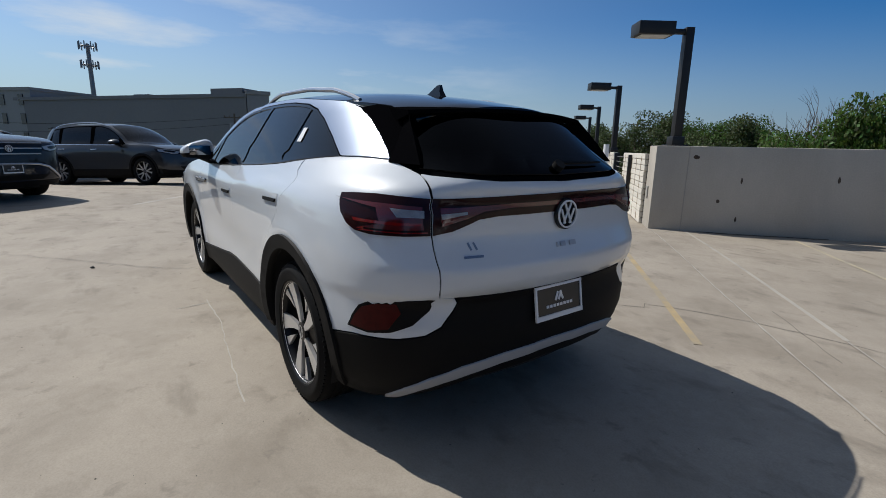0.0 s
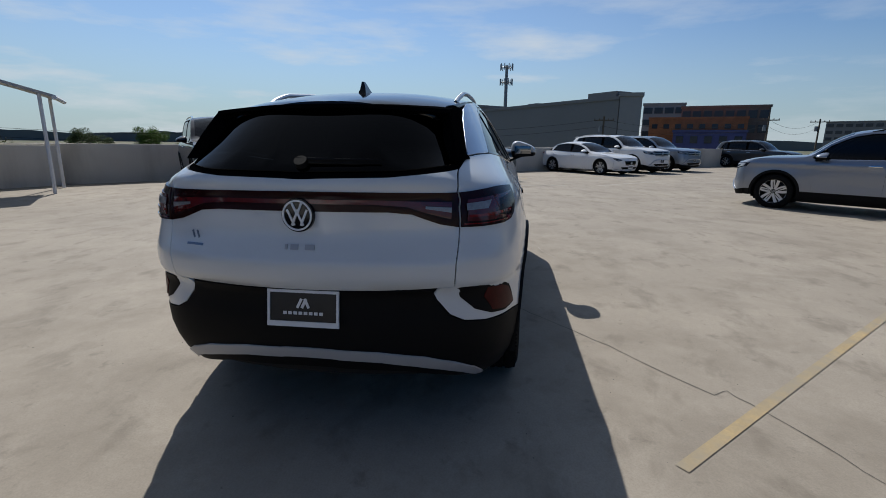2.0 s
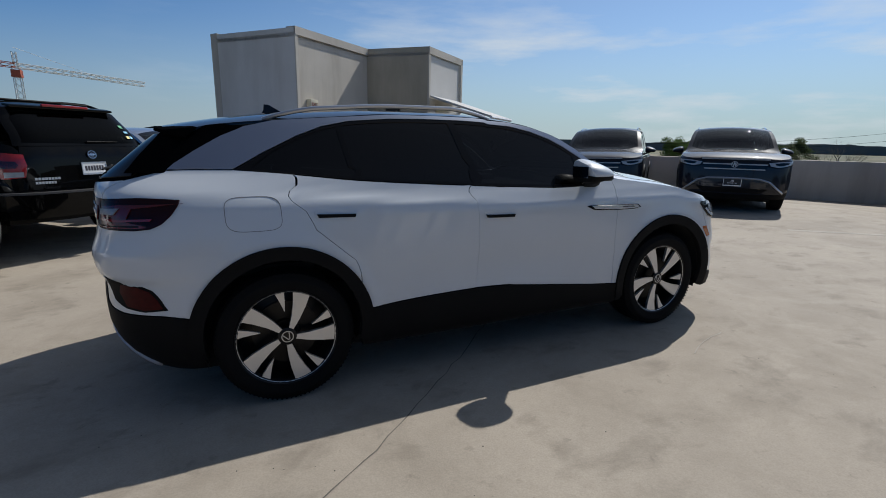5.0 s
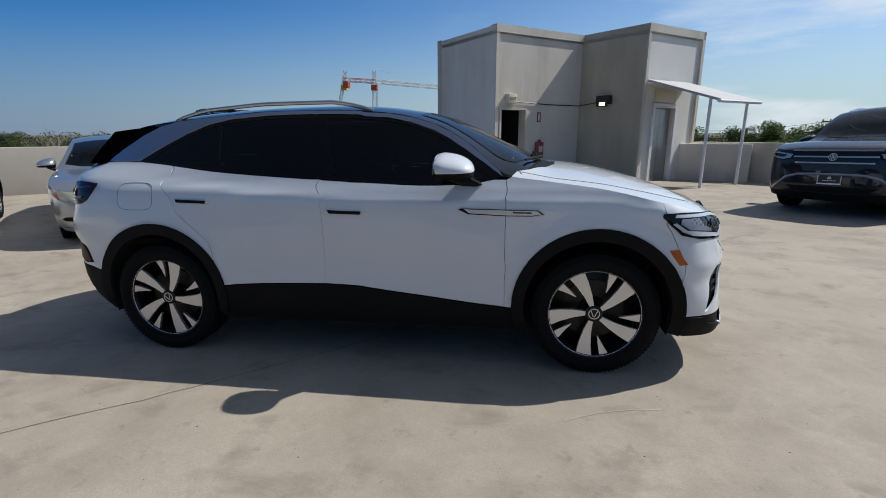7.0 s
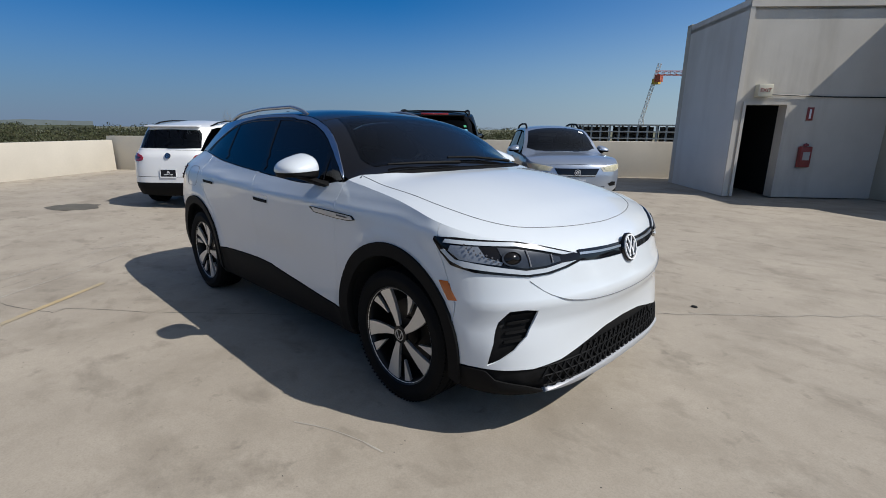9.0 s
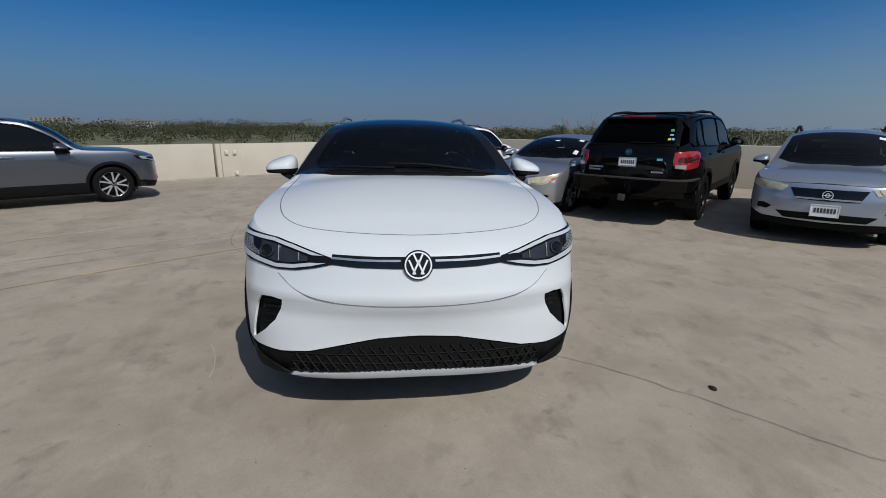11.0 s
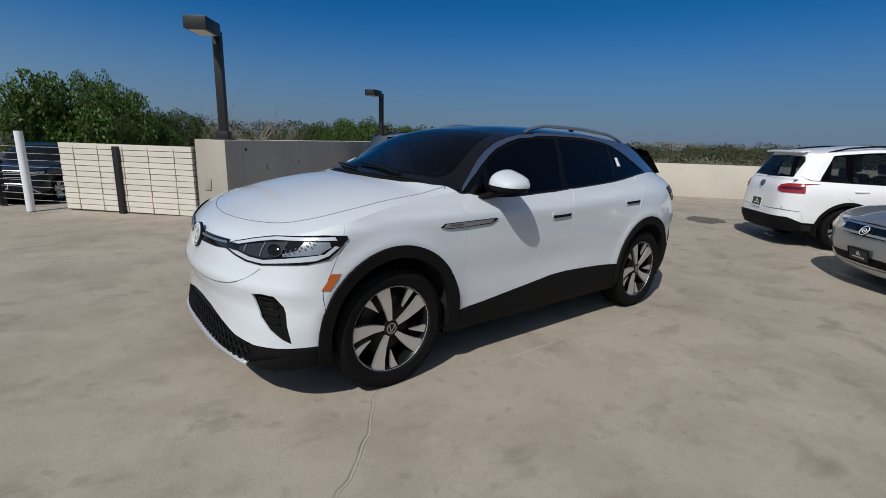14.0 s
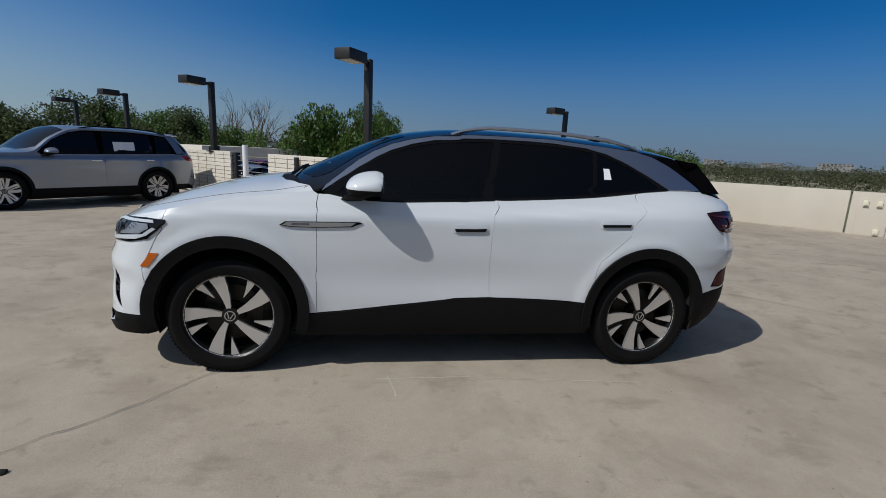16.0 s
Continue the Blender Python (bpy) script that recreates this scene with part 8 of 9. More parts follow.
for k, az, d, top in ((1, -54, 80, 2.2), (1, -57.5, 90, 2.4), (0, -65, 80, 2.9), (1, -68.2, 70, 3.1), (0, -70.5, 75, 3.0), (1, -72.8, 85, 1.9), (0, -74.5, 66, 1.6), (2, -81, 90, 2.2), (1, -84.5, 80, 1.8),
                      (1, -98, 120, 1.3), (2, -103, 100, 1.5), (1, -112, 95, 1.3), (0, -118.6, 70, 2.0), (1, -121, 80, 1.6), (0, -126.4, 78, 1.3), (1, -124, 90, 1.0), (0, -115.5, 85, 1.4), (2, -109, 110, 1.4),
                      (2, 156.8, 120, 1.6), (1, 147, 130, 0.3), (1, 152, 120, 0.0), (2, 139, 110, 0.2), (1, 160, 130, 0.1), (1, 142, 140, 0.0),
                      (1, 15, 150, 2.2), (0, 8.2, 150, 2.0), (1, 12, 180, 1.2), (0, 39, 160, 0.9), (1, 34, 170, 0.7), (1, 44, 170, 0.6), (1, 60, 90, 0.5), (0, 63, 95, 0.7), (1, 66, 90, 0.2), (1, 69, 90, 0.1), (1, 56, 100, 0.3), (1, 72, 110, 0.4), (1, 75, 120, 0.3), (2, 25, 170, 0.7), (1, 29, 170, 0.9)):
    more(k, az, d, top)
for k, az, d, top, nar in ((3, -95.0, 60, 2.9, 0.55), (1, -97.2, 66, 1.9, 0.7), (1, -101.5, 80, 1.7, 0.8), (3, -117.6, 64, 2.1, 0.6)):
    put(copy_thing(protos[k], pose(0, 0, 0)), az, d, top, spin=rnd.uniform(0, 360), height=H0, narrow=nar)
# continuous woods, as uncounted clumps
cl = []
for _ in range(1200):
    az = rnd.choice((rnd.uniform(-182, -48), rnd.uniform(-182, -48), rnd.uniform(125, 180), rnd.uniform(125, 180) if rnd.random() < 0.5 else rnd.uniform(50, 80)))
    near = -128 < az < -50
    d = rnd.uniform(85, 420) if near else rnd.uniform(190, 480)
    top = -0.35 if d < 200 else 0.05
    if -128 < az < -50:
        top = 1.5 if d < 200 else 1.2
    if az > 50:
        top -= 0.5
    p = polar(az, top + rnd.uniform(-1.0, 0.35), d)
    cl.append((p.x, p.y, p.z - 2.0, d * 0.022))
woods = new("woods", leaf_mesh("woods", cl, 150000, 0.5, WOODS, 5, 0.6))
tagged(woods, "dense dark green woods beyond the deck", "woods", kind="stuff")
cl = []
for _ in range(700):
    az = rnd.choice((rnd.uniform(-185, -95), rnd.uniform(140, 182)))
    d = rnd.uniform(350, 1100)
    p = polar(az, rnd.uniform(-0.7, 0.2) - (0.5 if az > 0 else 0), d)
    cl.append((p.x, p.y, p.z - 3, d * 0.014))
w2 = new("woods", leaf_mesh("woods", cl, 60000, 1.3, FAR_GREEN, 6, 0.5))
tagged(w2, "distant wooded plain below the horizon", "woods", kind="stuff")


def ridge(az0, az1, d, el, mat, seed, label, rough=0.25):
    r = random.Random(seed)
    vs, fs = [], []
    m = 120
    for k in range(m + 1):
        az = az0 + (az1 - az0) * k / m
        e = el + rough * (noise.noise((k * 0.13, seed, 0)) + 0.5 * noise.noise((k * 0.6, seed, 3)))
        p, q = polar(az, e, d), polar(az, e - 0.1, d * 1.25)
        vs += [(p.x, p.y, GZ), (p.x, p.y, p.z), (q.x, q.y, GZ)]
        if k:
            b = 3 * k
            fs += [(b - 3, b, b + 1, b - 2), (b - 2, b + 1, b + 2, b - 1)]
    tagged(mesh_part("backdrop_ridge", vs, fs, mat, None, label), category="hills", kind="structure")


ridge(-190, -90, 2400, 0.38, HAZE_BLUE, 4, "low ridge on the horizon, painted blue-green for haze")
ridge(-190, -100, 1250, -0.02, FAR_GREEN, 9, "low wooded rise before the horizon", 0.2)
ridge(120, 176, 1900, -0.35, HAZE_BLUE, 12, "low ridge on the horizon")
ridge(-60, 60, 1700, 0.55, HAZE_BLUE, 15, "low hazy ridge beyond the town", 0.3)


def building(name, label, a, b, depth, z1, mat, floors=0, cols=0, win=(1.6, 1.5), z0=GZ, roofs=(), first=0.0):
    """A block whose seen face runs from a to b; windows in rows and columns are set into it."""
    a, b = Vector(a), Vector(b)
    if (b.x - a.x) * -a.y + (b.y - a.y) * a.x > 0:
        a, b = b, a
    d = b - a
    L = d.length
    t = thing(name, label, "building")
    t.matrix_world = pose(a.x, a.y, 0, 0, 0, math.degrees(math.atan2(d.y, d.x)))
    bm = boxes(((L, depth, z1 - z0), (L / 2, depth / 2, (z1 + z0) / 2)))
    part("wall", bm, mat, t, smooth=False)
    bm = boxes(((L + 0.4, depth + 0.4, 0.5), (L / 2, depth / 2, z1 + 0.2)))
    part("roof", bm, mat, t, smooth=False)
    for x0, x1, zz in roofs:
        bm = boxes(((x1 - x0, depth * 0.8, zz - z1 + 0.3), ((x0 + x1) / 2, depth * 0.42, (zz + z1 - 0.3) / 2)))
        part("roof_block", bm, mat, t, smooth=False)
    me = None
    for i in range(floors):
        for j in range(cols):
            if me is None:
                bb = boxes(((win[0], 0.5, win[1]), (0, 0, 0)))
                me = bpy.data.meshes.new("window")
                bb.to_mesh(me)
                bb.free()
                me.materials.append(WINDOW)
            w = new("window", me)
            w.parent = t
            w.location = (first + (L - first) * (j + 0.5) / cols, 0.1, z1 - 1.6 - (3.2 if z1 > 3 else 2.4) * i)
    return t


building("retail_hall", "long windowless grey retail building behind the deck", (69.0, -17.2), (111, 12.2), 4, 7.7, GREYWALL, 0, 0, roofs=((45, 50.6, 8.9), (30, 33, 8.3)))
building("retail_tower", "grey stair tower at the retail building's end", (68.2, -20.2), (68.8, -17.3), 3, 8.1, GREYWALL2, 0, 0)
building("retail_wing", "light grey wing with small windows", (106, 8.5), (112.5, 14.0), 12, 9.4, GREYWALL2, 3, 2, (1.0, 1.8))
building("framed_block", "unfinished brown apartment block with dark openings", (111.9, -59.5), (118.5, -43.0), 14, 10.0, BROWN, 4, 8, (1.7, 1.7))
building("glass_block", "grey apartment block with ribbon windows", (137.4, -50.4), (140.6, -40.2), 14, 12.4, GREYWALL2, 4, 4, (2.2, 1.6))
building("sheathed_block", "blue sheathed unfinished building with dark openings", (102.7, -50.9), (107.8, -38.1), 8, 4.2, PURPLE, 2, 5, (1.4, 1.5))
building("netted_block", "unfinished block wrapped in orange netting", (108.2, -53.4), (115.1, -34.9), 6, 7.2, ORANGE, 1, 8, (1.2, 1.0))
building("far_block", "distant low dark glass building", (232, -186), (258, -160), 20, 13.5, GREYWALL, 3, 10, (2.6, 1.5))
building("pale_store", "low pale store building beyond the ramp", (4.2, -27.5), (8.8, -24.5), 8, 0.85, LOUVRE, 0, 0)
for k, (az, d, w, z, fl_, co) in enumerate(((-147.6, 1150, 60, 13.5, 3, 9), (-154.8, 1200, 42, 9.0, 3, 7), (-161.5, 1400, 24, 6, 1, 4), (-172, 1300, 30, -2, 1, 4), (167, 900, 46, -9, 1, 6), (-140, 1500, 70, 24, 2, 9), (-135, 1400, 40, 18, 2, 6), (-130, 1500, 50, 20, 2, 6))):
    p = polar(az, 0, d)
    t = Vector((-math.sin(radians(az)), math.cos(radians(az)), 0)) * w / 2
    z = 1.45 + d * math.tan(radians({0: 0.62, 1: 0.42, 2: 0.25, 3: -0.25, 4: -0.55, 5: 0.75, 6: 0.6, 7: 0.7}[k]))
    building("far_office", "distant white office building on the plain", (p.x + t.x, p.y + t.y), (p.x - t.x, p.y - t.y), 30, z, FARWHITE, fl_, co, (w / co * 0.6, 1.6))


def lattice(bm, a, b, w, n, r):
    """A square lattice of bars from a to b."""
    a, b = Vector(a), Vector(b)
    d = (b - a).normalized()
    s = d.cross(Vector((0.2, 0.3, 1)) if abs(d.z) < 0.9 else Vector((1, 0, 0))).normalized()
    u = s.cross(d)
    cs = [(s * i + u * j) * w / 2 for i, j in ((-1, -1), (1, -1), (1, 1), (-1, 1))]
    for c in cs:
        tube(bm, [a + c, b + c], r, 4)
    for k in range(n):
        p, q = a + (b - a) * k / n, a + (b - a) * (k + 1) / n
        for i in range(4):
            tube(bm, [p + cs[i], q + cs[(i + 1) % 4]], r * 0.7, 3)


# radio mast
mast = thing("radio_mast", "tall grey phone mast with two rings of antennas", "mast")
bm = bmesh.new()
bx, by = 150.0, -1.2
tube(bm, [(bx, by, GZ), (bx, by, 24.6)], [0.75, 0.45], 10)
part("pole", bm, GREYSTEEL, mast)
for z in (19.6, 24.0):
    bm = bmesh.new()
    lathe(bm, [(1.7, -0.1), (1.8, 0), (1.7, 0.1), (1.6, 0)], pose(bx, by, z), 12)
    for k in range(3):
        a = 2 * math.pi * k / 3
        tube(bm, [(bx, by, z), (bx + 1.7 * math.cos(a), by + 1.7 * math.sin(a), z)], 0.08, 4)
    part("antenna_ring", bm, GREYSTEEL, mast)
    for k in range(9):
        a = 2 * math.pi * k / 9
        bm = boxes(((0.35, 0.25, 1.9), (bx + 1.9 * math.cos(a), by + 1.9 * math.sin(a), z + 0.1)))
        part("antenna", bm, GREYSTEEL, mast, smooth=False)
p = polar(-37.9, 0, 215)
m2 = thing("radio_mast", "distant grey mast with antennas", "mast")
bm = bmesh.new()
tube(bm, [(p.x, p.y, GZ), (p.x, p.y, 17.0)], [0.6, 0.35], 8)
part("pole", bm, GREYSTEEL, m2)
bm = boxes(((2.6, 2.6, 1.6), (p.x, p.y, 16.6)), bevel=0.3)
part("antenna_ring", bm, GREYSTEEL, m2)

# cranes over the unfinished frame
cr = thing("tower_crane", "white and red tower crane on a building site", "crane")
base = polar(106.9, 0, 205)
D = Vector((-math.sin(radians(107)), math.cos(radians(107)), 0))
bm = bmesh.new()
lattice(bm, (base.x, base.y, GZ), (base.x, base.y, 21.5), 1.8, 15, 0.12)
lattice(bm, (base.x, base.y, 21.5), (base.x, base.y, 26.4), 1.0, 4, 0.10)
part("mast", bm, CRANE, cr)
bm = bmesh.new()
lattice(bm, base + Vector((0, 0, 20.8)), base - D * 35 + Vector((0, 0, 18.2)), 1.3, 16, 0.10)
tube(bm, [base + Vector((0, 0, 26.2)), base - D * 22 + Vector((0, 0, 19.2))], 0.06, 3)
part("jib", bm, CRANE, cr)
bm = bmesh.new()
lattice(bm, base + Vector((0, 0, 20.8)), base + D * 13 + Vector((0, 0, 21.4)), 1.3, 6, 0.10)
bx_ = base + D * 11.5
box(bm, (2.2, 3.0, 2.4), (bx_.x, bx_.y, 20.8))
part("counter_jib", bm, CRANE_RED, cr)
bm = boxes(((2.4, 2.4, 2.2), (base.x, base.y, 19.8)))
part("cab", bm, CRANE_RED, cr, smooth=False)
cr2 = thing("luffing_crane", "yellow luffing crane on a building site", "crane")
b2 = polar(111.4, 0, 215)
bm = bmesh.new()
lattice(bm, (b2.x, b2.y, GZ), (b2.x, b2.y, 6.0), 1.5, 8, 0.12)
lattice(bm, (b2.x, b2.y, 6.0), b2 - D * 4.6 + Vector((0, 0, 26.0)), 1.0, 12, 0.10)
part("boom", bm, CRANE, cr2)
bm = boxes(((2.6, 2.6, 2.0), (b2.x - D.x * 4, b2.y - D.y * 4, 20.5)))
part("winch_house", bm, CRANE_YELLOW, cr2, smooth=False)
fr = thing("concrete_frame", "unfinished concrete building frame under cranes", "building")
a, b = polar(119.0, 0, 190), polar(104.0, 0, 200)
d = b - a
L = Vector((d.x, d.y)).length
fr.matrix_world = pose(a.x, a.y, 0, 0, 0, math.degrees(math.atan2(d.y, d.x)))
for z in (-6.2, -3.8, -1.4, 0.9, 3.2):
    bm = boxes(((L, 14, 0.4), (L / 2, -7, z)))
    part("floor_slab", bm, GREYWALL2, fr, smooth=False)
for k in range(17):
    for y in (-0.5, -13.5):
        bm = boxes(((0.6, 0.6, 3.4 - GZ), (L * (k + 0.2) / 16.6, y, (3.4 + GZ) / 2)))
        part("column", bm, GREYWALL2, fr, smooth=False)
for x0, w0 in ((0.06, 0.20), (0.30, 0.26), (0.60, 0.14), (0.78, 0.16)):
    bm = boxes(((L * w0, 0.3, 2.6 - GZ), (L * (x0 + w0 / 2), -7, (2.6 + GZ) / 2)))
    part("partition", bm, BROWN, fr, smooth=False)
bm = boxes(((10, 10, 17), (L - 5, -7, -0.3)))
part("core_tower", bm, BROWN, fr, smooth=False)


def utility_pole(az, el, d, spin):
    p = polar(az, el, d)
    t = thing("utility_pole", "wooden utility pole with crossarm", "utility pole", "utility poles")
    h = p.z - GZ
    bm = bmesh.new()
    tube(bm, [(0, 0, 0), (0, 0, h)], [0.18, 0.12], 8)
    part("pole", bm, WOODPOLE, t)
    bm = boxes(((2.6, 0.12, 0.14), (0, 0, h - 0.5)))
    for x in (-1.2, -0.6, 0.6, 1.2):
        cyl(bm, 0.05, 0.2, pose(x, 0, h - 0.35), 8)
    part("crossarm", bm, WOODPOLE, t, smooth=False)
    bm = bmesh.new()
    cyl(bm, 0.25, 0.8, pose(0.35, 0, h - 1.6), 12)
    part("transformer", bm, GREYSTEEL, t)
    t.matrix_world = pose(p.x, p.y, GZ, 0, 0, spin)
    return p


tops = [utility_pole(-12.6, 3.1, 66, 78), utility_pole(-28.6, 2.9, 80, 62), utility_pole(-32.4, 2.6, 98, 58), utility_pole(57.5, 1.35, 62, -30), utility_pole(-59.9, 3.2, 85, 30), utility_pole(-84.6, 2.2, 48, 0), utility_pole(-66.5, 2.6, 90, 30)]
bm = bmesh.new()
for k, (a, b) in enumerate(((tops[0], tops[1]), (tops[1], tops[2]), (tops[0], polar(20, 2.0, 75)), (polar(20, 2.0, 75), tops[3]), (tops[3], polar(82, 1.5, 70)))):
    for dz in (-0.4, -1.3):
        q = [a + (b - a) * t + Vector((0, 0, dz - 1.2 * 4 * t * (1 - t))) for t in np.linspace(0, 1, 9)]
        tube(bm, q, 0.018, 3)
tagged(part("overhead_wire", bm, INNER, None), "overhead wires between utility poles", "wire", kind="structure")

# ---- the cars in their places ----
hero = electric_crossover()
hero.matrix_world = TILT

dark_a = parked_car("large_suv", "dark blue large SUV with chrome grille bars, parked nose out", DARK, **LARGE)
x, y = ahead(5.80, 4.80, 40, 2.40)
stand(dark_a, x, y, 220)
x, y = ahead(7.52, 2.77, 38, 2.40)
dark_b = copy_thing(dark_a, resting(x, y, 218))
tagged(dark_b, "dark blue large SUV with silver lower trim, beside its twin")
x, y = ahead(19.55, -7.55, 42, 1.49)
white_suv = stand(parked_car("large_suv", "white large SUV with chrome grille, parked nose out", WHITE2, **{**LARGE, "rails": SATIN}), x + 0.3, y, 222)
x, y = ahead(21.6, -9.75, 42, 1.49)
blue_suv = stand(parked_car("large_suv", "blue-grey large SUV behind the white one", BLUEGREY, **{**LARGE, "rails": SATIN}), x + 0.3, y, 222)
silver_suv = stand(parked_car("large_suv", "pale silver large SUV with a price sheet in its window", SILVER_BLUE, **{**LARGE, "paper": True, "rails": PLASTIC}), 7.23, -8.68, 49.8)
grey_c = stand(parked_car("medium_suv", "dark grey SUV with roof rails, parked along the parapet", GREY, **{**MEDIUM, "H": 1.68, "rails": CHROME, "glassy": TINT}), 12.72, 0.75, 220)
grey_t = stand(parked_car("medium_suv", "slate grey metallic SUV backed against the parapet wall", GREY2, **{**MEDIUM, "plates": (False, True), "rails": PLASTIC, "glassy": TINT, "chrome": "plain", "dlo_end": -1.72}), -5.85, -7.35, 125)
white_t = stand(parked_car("compact_suv", "white compact SUV with red tail lamps", WHITE2, L=4.43, wd=1.81, H=1.68, wb=2.604, fo=0.88, nz=0.98, hz=1.10, cowl=1.0, wst=0.28, rend=-1.86, bz=1.06, WR=0.345, rim="multi", rails=BLACK, plates=(False, True), glassy=CLEAR_TINT,
    head=MEDIUM["head"], grille=(0.42, 0.46, 0.72, 0.92, 2), tail=[("X", -1.93, 1.03), ("R", 0.80, 1.055), ("R", 0.62, 1.05), ("R", 0.52, 1.02), ("R", 0.48, 0.97), ("R", 0.50, 0.92), ("R", 0.60, 0.895), ("R", 0.80, 0.90), ("X", -1.93, 0.945)], bumper_black=0.50, plate_z=0.68, chrome="plain", screen=SCREEN), -7.81, 1.84, 133)
white_t.matrix_world = white_t.matrix_world @ Matrix.Scale(0.94, 4)
black_big = stand(parked_car("full_size_suv", "black full-size SUV with red tail lamps, stickers and roof rack", BLACK, L=5.14, wd=2.00, H=1.86, wb=3.0, fo=0.95, nz=1.14, hz=1.26, cowl=1.15, wst=0.45, rend=-2.16, bz=1.24, WR=0.40, rim="black", rim_share=0.62, rails=None, pf=3.1, pr=7.5, plates=(False, 2), group="parked cars", chrome="plain", marked=False, glassy=REAR_GLASS, zb=0.42, bt=0.80,
    head=LARGE["head"], tail=[("X", -2.06, 1.18), ("X", -2.16, 1.215), ("R", 0.86, 1.22), ("R", 0.70, 1.20), ("R", 0.69, 1.08), ("R", 0.72, 0.95), ("R", 0.86, 0.93), ("X", -2.18, 0.96)], bumper_black=0.56, plate_z=1.03), *ahead(-3.11, 3.82, 134, 2.70), 134)


def big_suv_details(car):
    """Step bumper, hitch, roof rack, high brake light, stickers and lettering bars of the full-size SUV."""
    sh = SHELLS[car.name]
    R, X = sh.R, sh.X
    hw, rear = 1.00, -(5.14 - 0.95 - 1.5)
    def outline(g):
        half = [(rear + 0.62, hw + 0.012 - g), (rear + 0.20, hw + 0.010 - g), (rear + 0.05, hw - 0.05 - g), (rear - 0.06 + g, hw * 0.72), (rear - 0.10 + g, hw * 0.35), (rear - 0.11 + g, 0)]
        return half + [(x, -y) for x, y in half[::-1][1:]]
    bm = bmesh.new()
    prism(bm, outline(0.0), 0.17, Matrix.Translation((0, 0, 0.59)))
    prism(bm, outline(0.035), 0.10, Matrix.Translation((0, 0, 0.49)))
    part("step_bumper", bm, BLACK, car)
    # grey slab stands in for the sky reflected along the bumper's top edge
    bm = bmesh.new()
    prism(bm, outline(0.012), 0.022, Matrix.Translation((0, 0, 0.762)))
    part("bumper_sheen_line", bm, BUMPER_GREY, car, label="grey line for the sky's reflection on the bumper top")
    part("tow_hitch", boxes(((0.16, 0.075, 0.075), (rear - 0.06, 0, 0.455)), ((0.05, 0.11, 0.11), (rear - 0.12, 0, 0.455)), bevel=0.008), BUMPER_GREY, car)
    bm = bmesh.new()
    tube(bm, [(rear + 0.5, -0.52, 0.40), (rear + 0.02, -0.52, 0.40), (rear - 0.04, -0.54, 0.385)], 0.032, 10)
    part("tail_pipe", bm, STEEL, car)
    part("spare_wheel", lathe_tyre(), RUBBER, car)
    bm = bmesh.new()
    box(bm, (0.045, 0.52, 0.032), (-2.26, 0, 1.762), bevel=0.008)
    part("brake_light", bm, RED_PLAIN, car, label="red high brake light")
    for sy in (-1, 1):
        bm = bmesh.new()
        pts = []
        for t in np.linspace(0, 1, 16):
            x = 0.28 - 2.30 * t
            y = float(sh.yside(x, sh.zr(x))) - 0.07
            pts.append((x, sy * y, float(sh.T(np.array([x]), np.array([y]))[0][2]) + 0.055 * min(1, 5 * t, 5 * (1 - t)) - 0.004))
        tube(bm, pts, 0.019, 8)
        part("roof_rail", bm, PLASTIC, car)
    for x in (-0.15, -1.62):
        y = float(sh.yside(x, sh.zr(x))) - 0.07
        z = float(sh.T(np.array([x]), np.array([y]))[0][2]) + 0.045
        bm = bmesh.new()
        tube(bm, [(x, -y, z), (x, -y * 0.5, z + 0.012), (x, y * 0.5, z + 0.012), (x, y, z)], 0.016, 6)
        part("roof_crossbar", bm, PLASTIC, car)
    for nm, y, z, w, h, mat in (("sticker", -0.575, 1.535, 0.050, 0.055, STICKER_GREEN), ("sticker", -0.590, 1.465, 0.055, 0.035, STICKER_BLUE), ("sticker", -0.575, 1.400, 0.045, 0.040, STICKER_YELLOW), ("sticker", -0.625, 1.400, 0.040, 0.040, STICKER_BLUE), ("sticker", -0.50, 1.085, 0.085, 0.036, STICKER_BLUE)):
        bm = bmesh.new()
        bmesh.ops.create_cube(bm, size=1, matrix=face_pose(sh, R(y, z), off=0.008) @ Matrix.Diagonal((w, h, 0.003, 1)))
        part(nm, bm, mat, car, smooth=False)
    for y0, z, n, w in ((-0.56, 0.885, 5, 0.030), (0.64, 0.93, 8, 0.026), (0.64, 0.885, 7, 0.024)):
        bm = bmesh.new()
        for k in range(n):
            bmesh.ops.create_cube(bm, size=1, matrix=face_pose(sh, R(y0 - k * w * 1.25 * (1 if y0 > 0 else -1), z), off=0.006) @ Matrix.Diagonal((w, 0.028, 0.004, 1)))
        part("lettering_bars", bm, SATIN, car, smooth=False)
    for sgn in (1, -1):
        q = [R(0.86, 1.01), R(0.73, 1.01), R(0.735, 0.955), R(0.86, 0.945)]
        panel("reversing_lamp", q if sgn > 0 else [(2 * sh.S - a, b) for a, b in q], sh, "W", LAMP_GREY, car, off=0.024, thick=0.004, grid=0.1)


def lathe_tyre():
    """A spare wheel slung flat under the tail."""
    bm = bmesh.new()
    lathe(bm, [(0.20, -0.10), (0.34, -0.11), (0.375, -0.06), (0.375, 0.06), (0.34, 0.11), (0.20, 0.10)], Matrix.Translation((-2.16, 0.0, 0.55)), 32)
    return bm


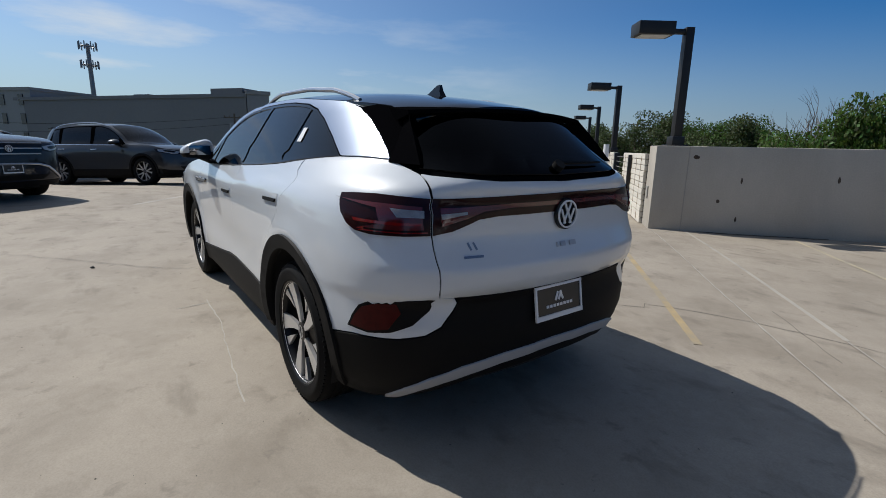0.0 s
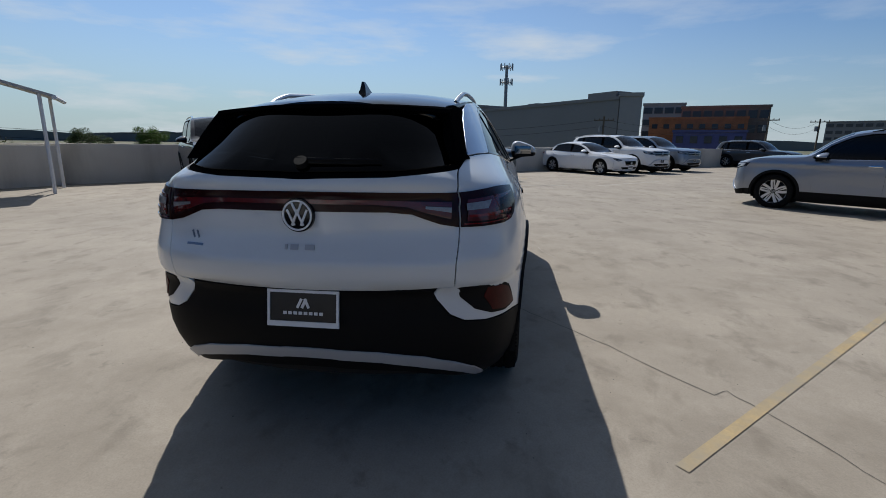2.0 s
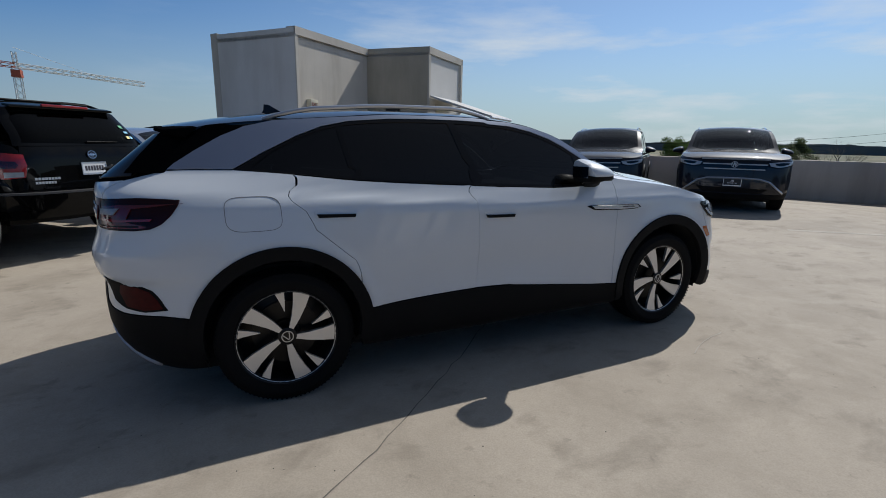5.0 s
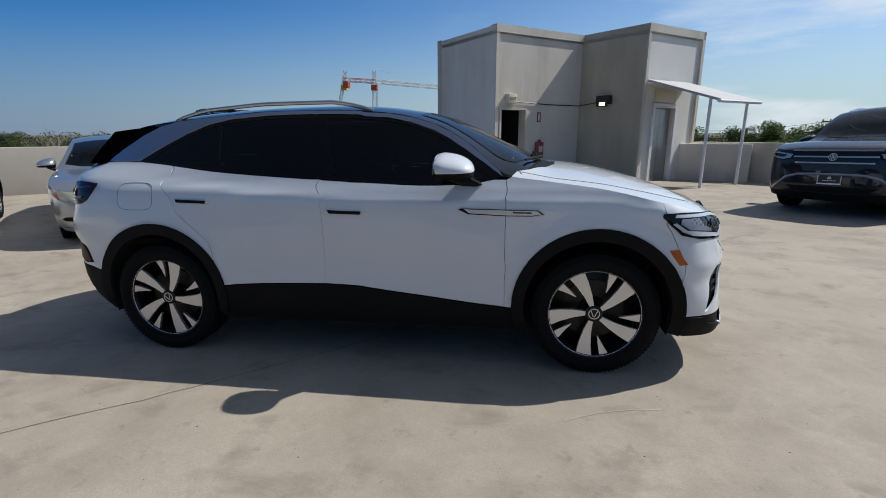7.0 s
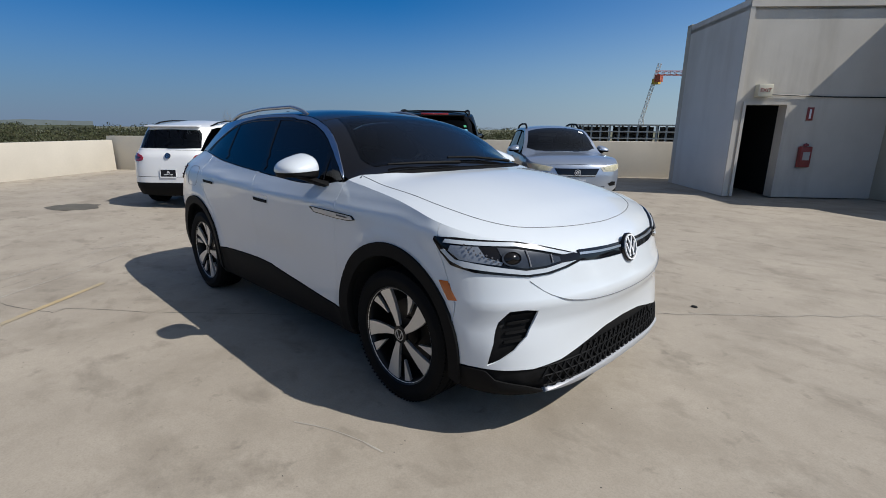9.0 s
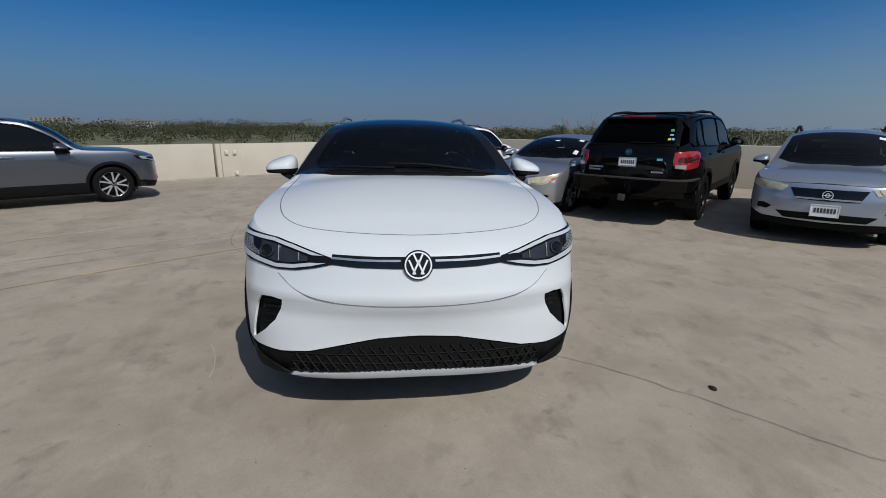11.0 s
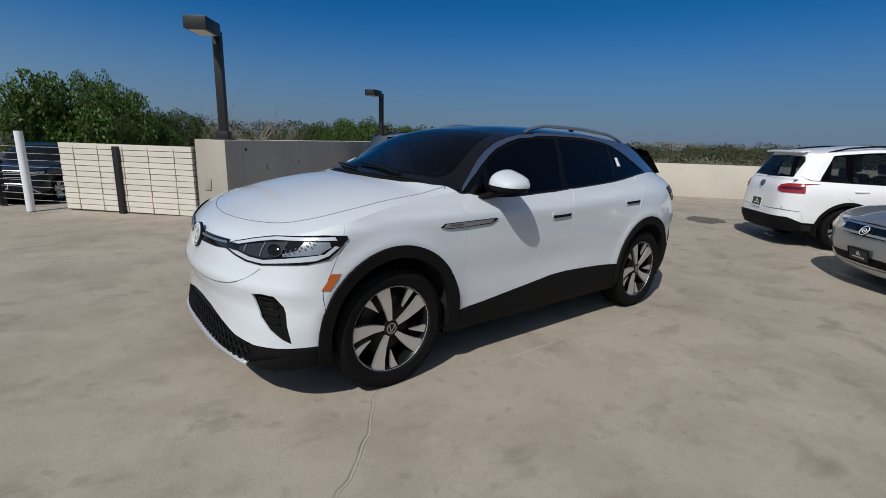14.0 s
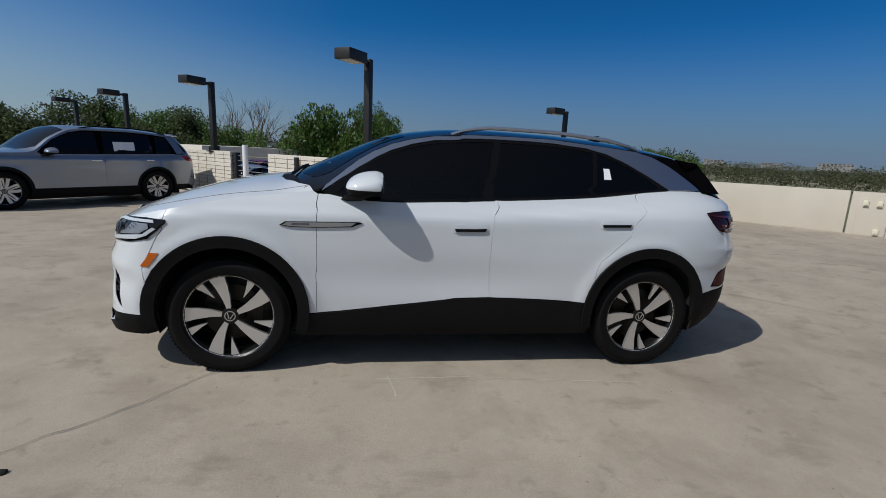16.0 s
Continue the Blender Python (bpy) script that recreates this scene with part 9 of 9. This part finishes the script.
big_suv_details(black_big)
sedan_s = stand(parked_car("sedan", "silver sedan with amber-tinted headlamps", SILVER, L=4.81, wd=1.82, H=1.41, wb=2.74, fo=0.98, nz=0.80, hz=0.97, cowl=0.98, wst=0.05, rend=-1.02, bz=0.95, WR=0.325, rim="multi", sedan=True, trunk=1.02, clad=False, rails=None, marked=False, screen=SCREEN_CLEAR, plates=(3, True), glassy=TINT, bumper_black=0.26, amber=[("F", 0.80, 0.71), ("X", 2.0, 0.735), ("X", 2.06, 0.685), ("F", 0.78, 0.635)],
    lamp_mat=CLEAR_LAMP, head=[("F", 0.42, 0.69), ("F", 0.6, 0.735), ("F", 0.74, 0.75), ("X", 1.98, 0.76), ("X", 2.06, 0.68), ("F", 0.72, 0.60), ("F", 0.46, 0.60)], grille=(0.36, 0.40, 0.60, 0.72, 1), tail=[("X", -2.1, 0.95), ("R", 0.70, 0.96), ("R", 0.45, 0.94), ("R", 0.5, 0.80), ("X", -2.1, 0.82)]), *ahead(-4.22, 2.05, 134, 2.35), -46)


def screen_tags(car, rows):
    """White tags behind a windscreen, given in plan."""
    for x, y, a, b in rows:
        panel("screen_tag", [(x - a, y - b), (x + a, y - b), (x + a, y + b), (x - a, y + b)], SHELLS[car.name], "T", PAPER, car, off=0.006, thick=0.002, grid=0.2, label="white paper tag")


def fog_openings(car, q, mat=PLASTIC):
    sh = SHELLS[car.name]
    poly = [sh.F(y, z) for y, z in q]
    for pl in (poly, mirror(poly)):
        panel("fog_opening", pl, sh, "W", mat, car, off=0.006, thick=0.004, grid=0.2)


screen_tags(sedan_s, ((0.16, 0.50, 0.05, 0.05), (0.66, 0.60, 0.06, 0.045), (0.30, 0.02, 0.03, 0.05)))
fog_openings(sedan_s, ((0.56, 0.40), (0.62, 0.425), (0.76, 0.42), (0.80, 0.395), (0.76, 0.365), (0.60, 0.36)))
cross_s = stand(parked_car("compact_suv", "silver-blue compact crossover with black cladding and plate", paint("ice_silver_paint", (0.40, 0.45, 0.53), 0.7, 0.33), L=4.45, wd=1.78, H=1.56, wb=2.635, fo=0.90, nz=0.90, hz=1.03, cowl=1.0, wst=0.2, rend=-1.75, bz=1.0, WR=0.335, rim="multi", rails=PLASTIC, plates=(2, True), bumper_black=0.33, front_plate=0.50, rail_lift=0.085, marked=False,
    lamp_mat=CLEAR_LAMP, head=[("F", 0.44, 0.80), ("F", 0.6, 0.83), ("F", 0.74, 0.85), ("X", 1.78, 0.86), ("X", 1.84, 0.79), ("F", 0.74, 0.72), ("F", 0.5, 0.72)], grille=(0.34, 0.42, 0.62, 0.78, 1), tail=MEDIUM["tail"]), *ahead(-1.23, 5.72, 134, 2.15), -46)
fog_openings(cross_s, ((0.60, 0.50), (0.70, 0.54), (0.78, 0.53), (0.78, 0.46), (0.66, 0.45)))
screen_tags(cross_s, ((0.34, 0.52, 0.04, 0.05),))
sedan_w = stand(parked_car("sedan", "white sports sedan, parked nose out", WHITE2, L=4.69, wd=1.83, H=1.42, wb=2.73, fo=0.92, nz=0.78, hz=0.96, cowl=0.95, wst=0.05, rend=-1.15, bz=0.93, WR=0.33, rim="multi", sedan=True, trunk=0.99, clad=False, rails=None, bumper_black=0.24, plates=(2, True),
    head=[("F", 0.48, 0.66), ("F", 0.72, 0.72), ("X", 1.95, 0.74), ("X", 2.0, 0.69), ("F", 0.72, 0.60)], grille=(0.34, 0.40, 0.42, 0.62, 1), tail=[("X", -2.0, 0.92), ("R", 0.70, 0.92), ("R", 0.42, 0.90), ("R", 0.45, 0.82), ("X", -2.0, 0.84)]), 18.85, -4.75, 222)
dark_far = copy_thing(grey_c, pose(28.0, -16.6, 0, 0, 0, 222))
tagged(dark_far, "dark grey SUV at the far end of the row")
gate_a = copy_thing(dark_a, pose(2.9, -17.6, LOW_Z, 0, 0, 62))
tagged(gate_a, "dark SUV on the lower deck behind the opening")
gate_b = copy_thing(sedan_s, pose(5.2, -16.4, LOW_Z, 0, 0, 62))
tagged(gate_b, "pale silver sedan on the lower deck")
gate_c = stand(parked_car("hatchback", "dark red hatchback on the lower deck", paint("dark_red_paint", (0.16, 0.012, 0.016), 0.3, 0.3), L=4.2, wd=1.78, H=1.48, wb=2.6, fo=0.85, nz=0.82, hz=0.98, cowl=0.95, wst=0.1, rend=-1.7, bz=0.96, WR=0.32, rim="multi", clad=False, rails=None, bumper_black=0.26, head=MEDIUM["head"], tail=MEDIUM["tail"]), 0, 0, 0)
gate_c.matrix_world = pose(5.9, -22.0, LOW_Z, 0, 0, 62)
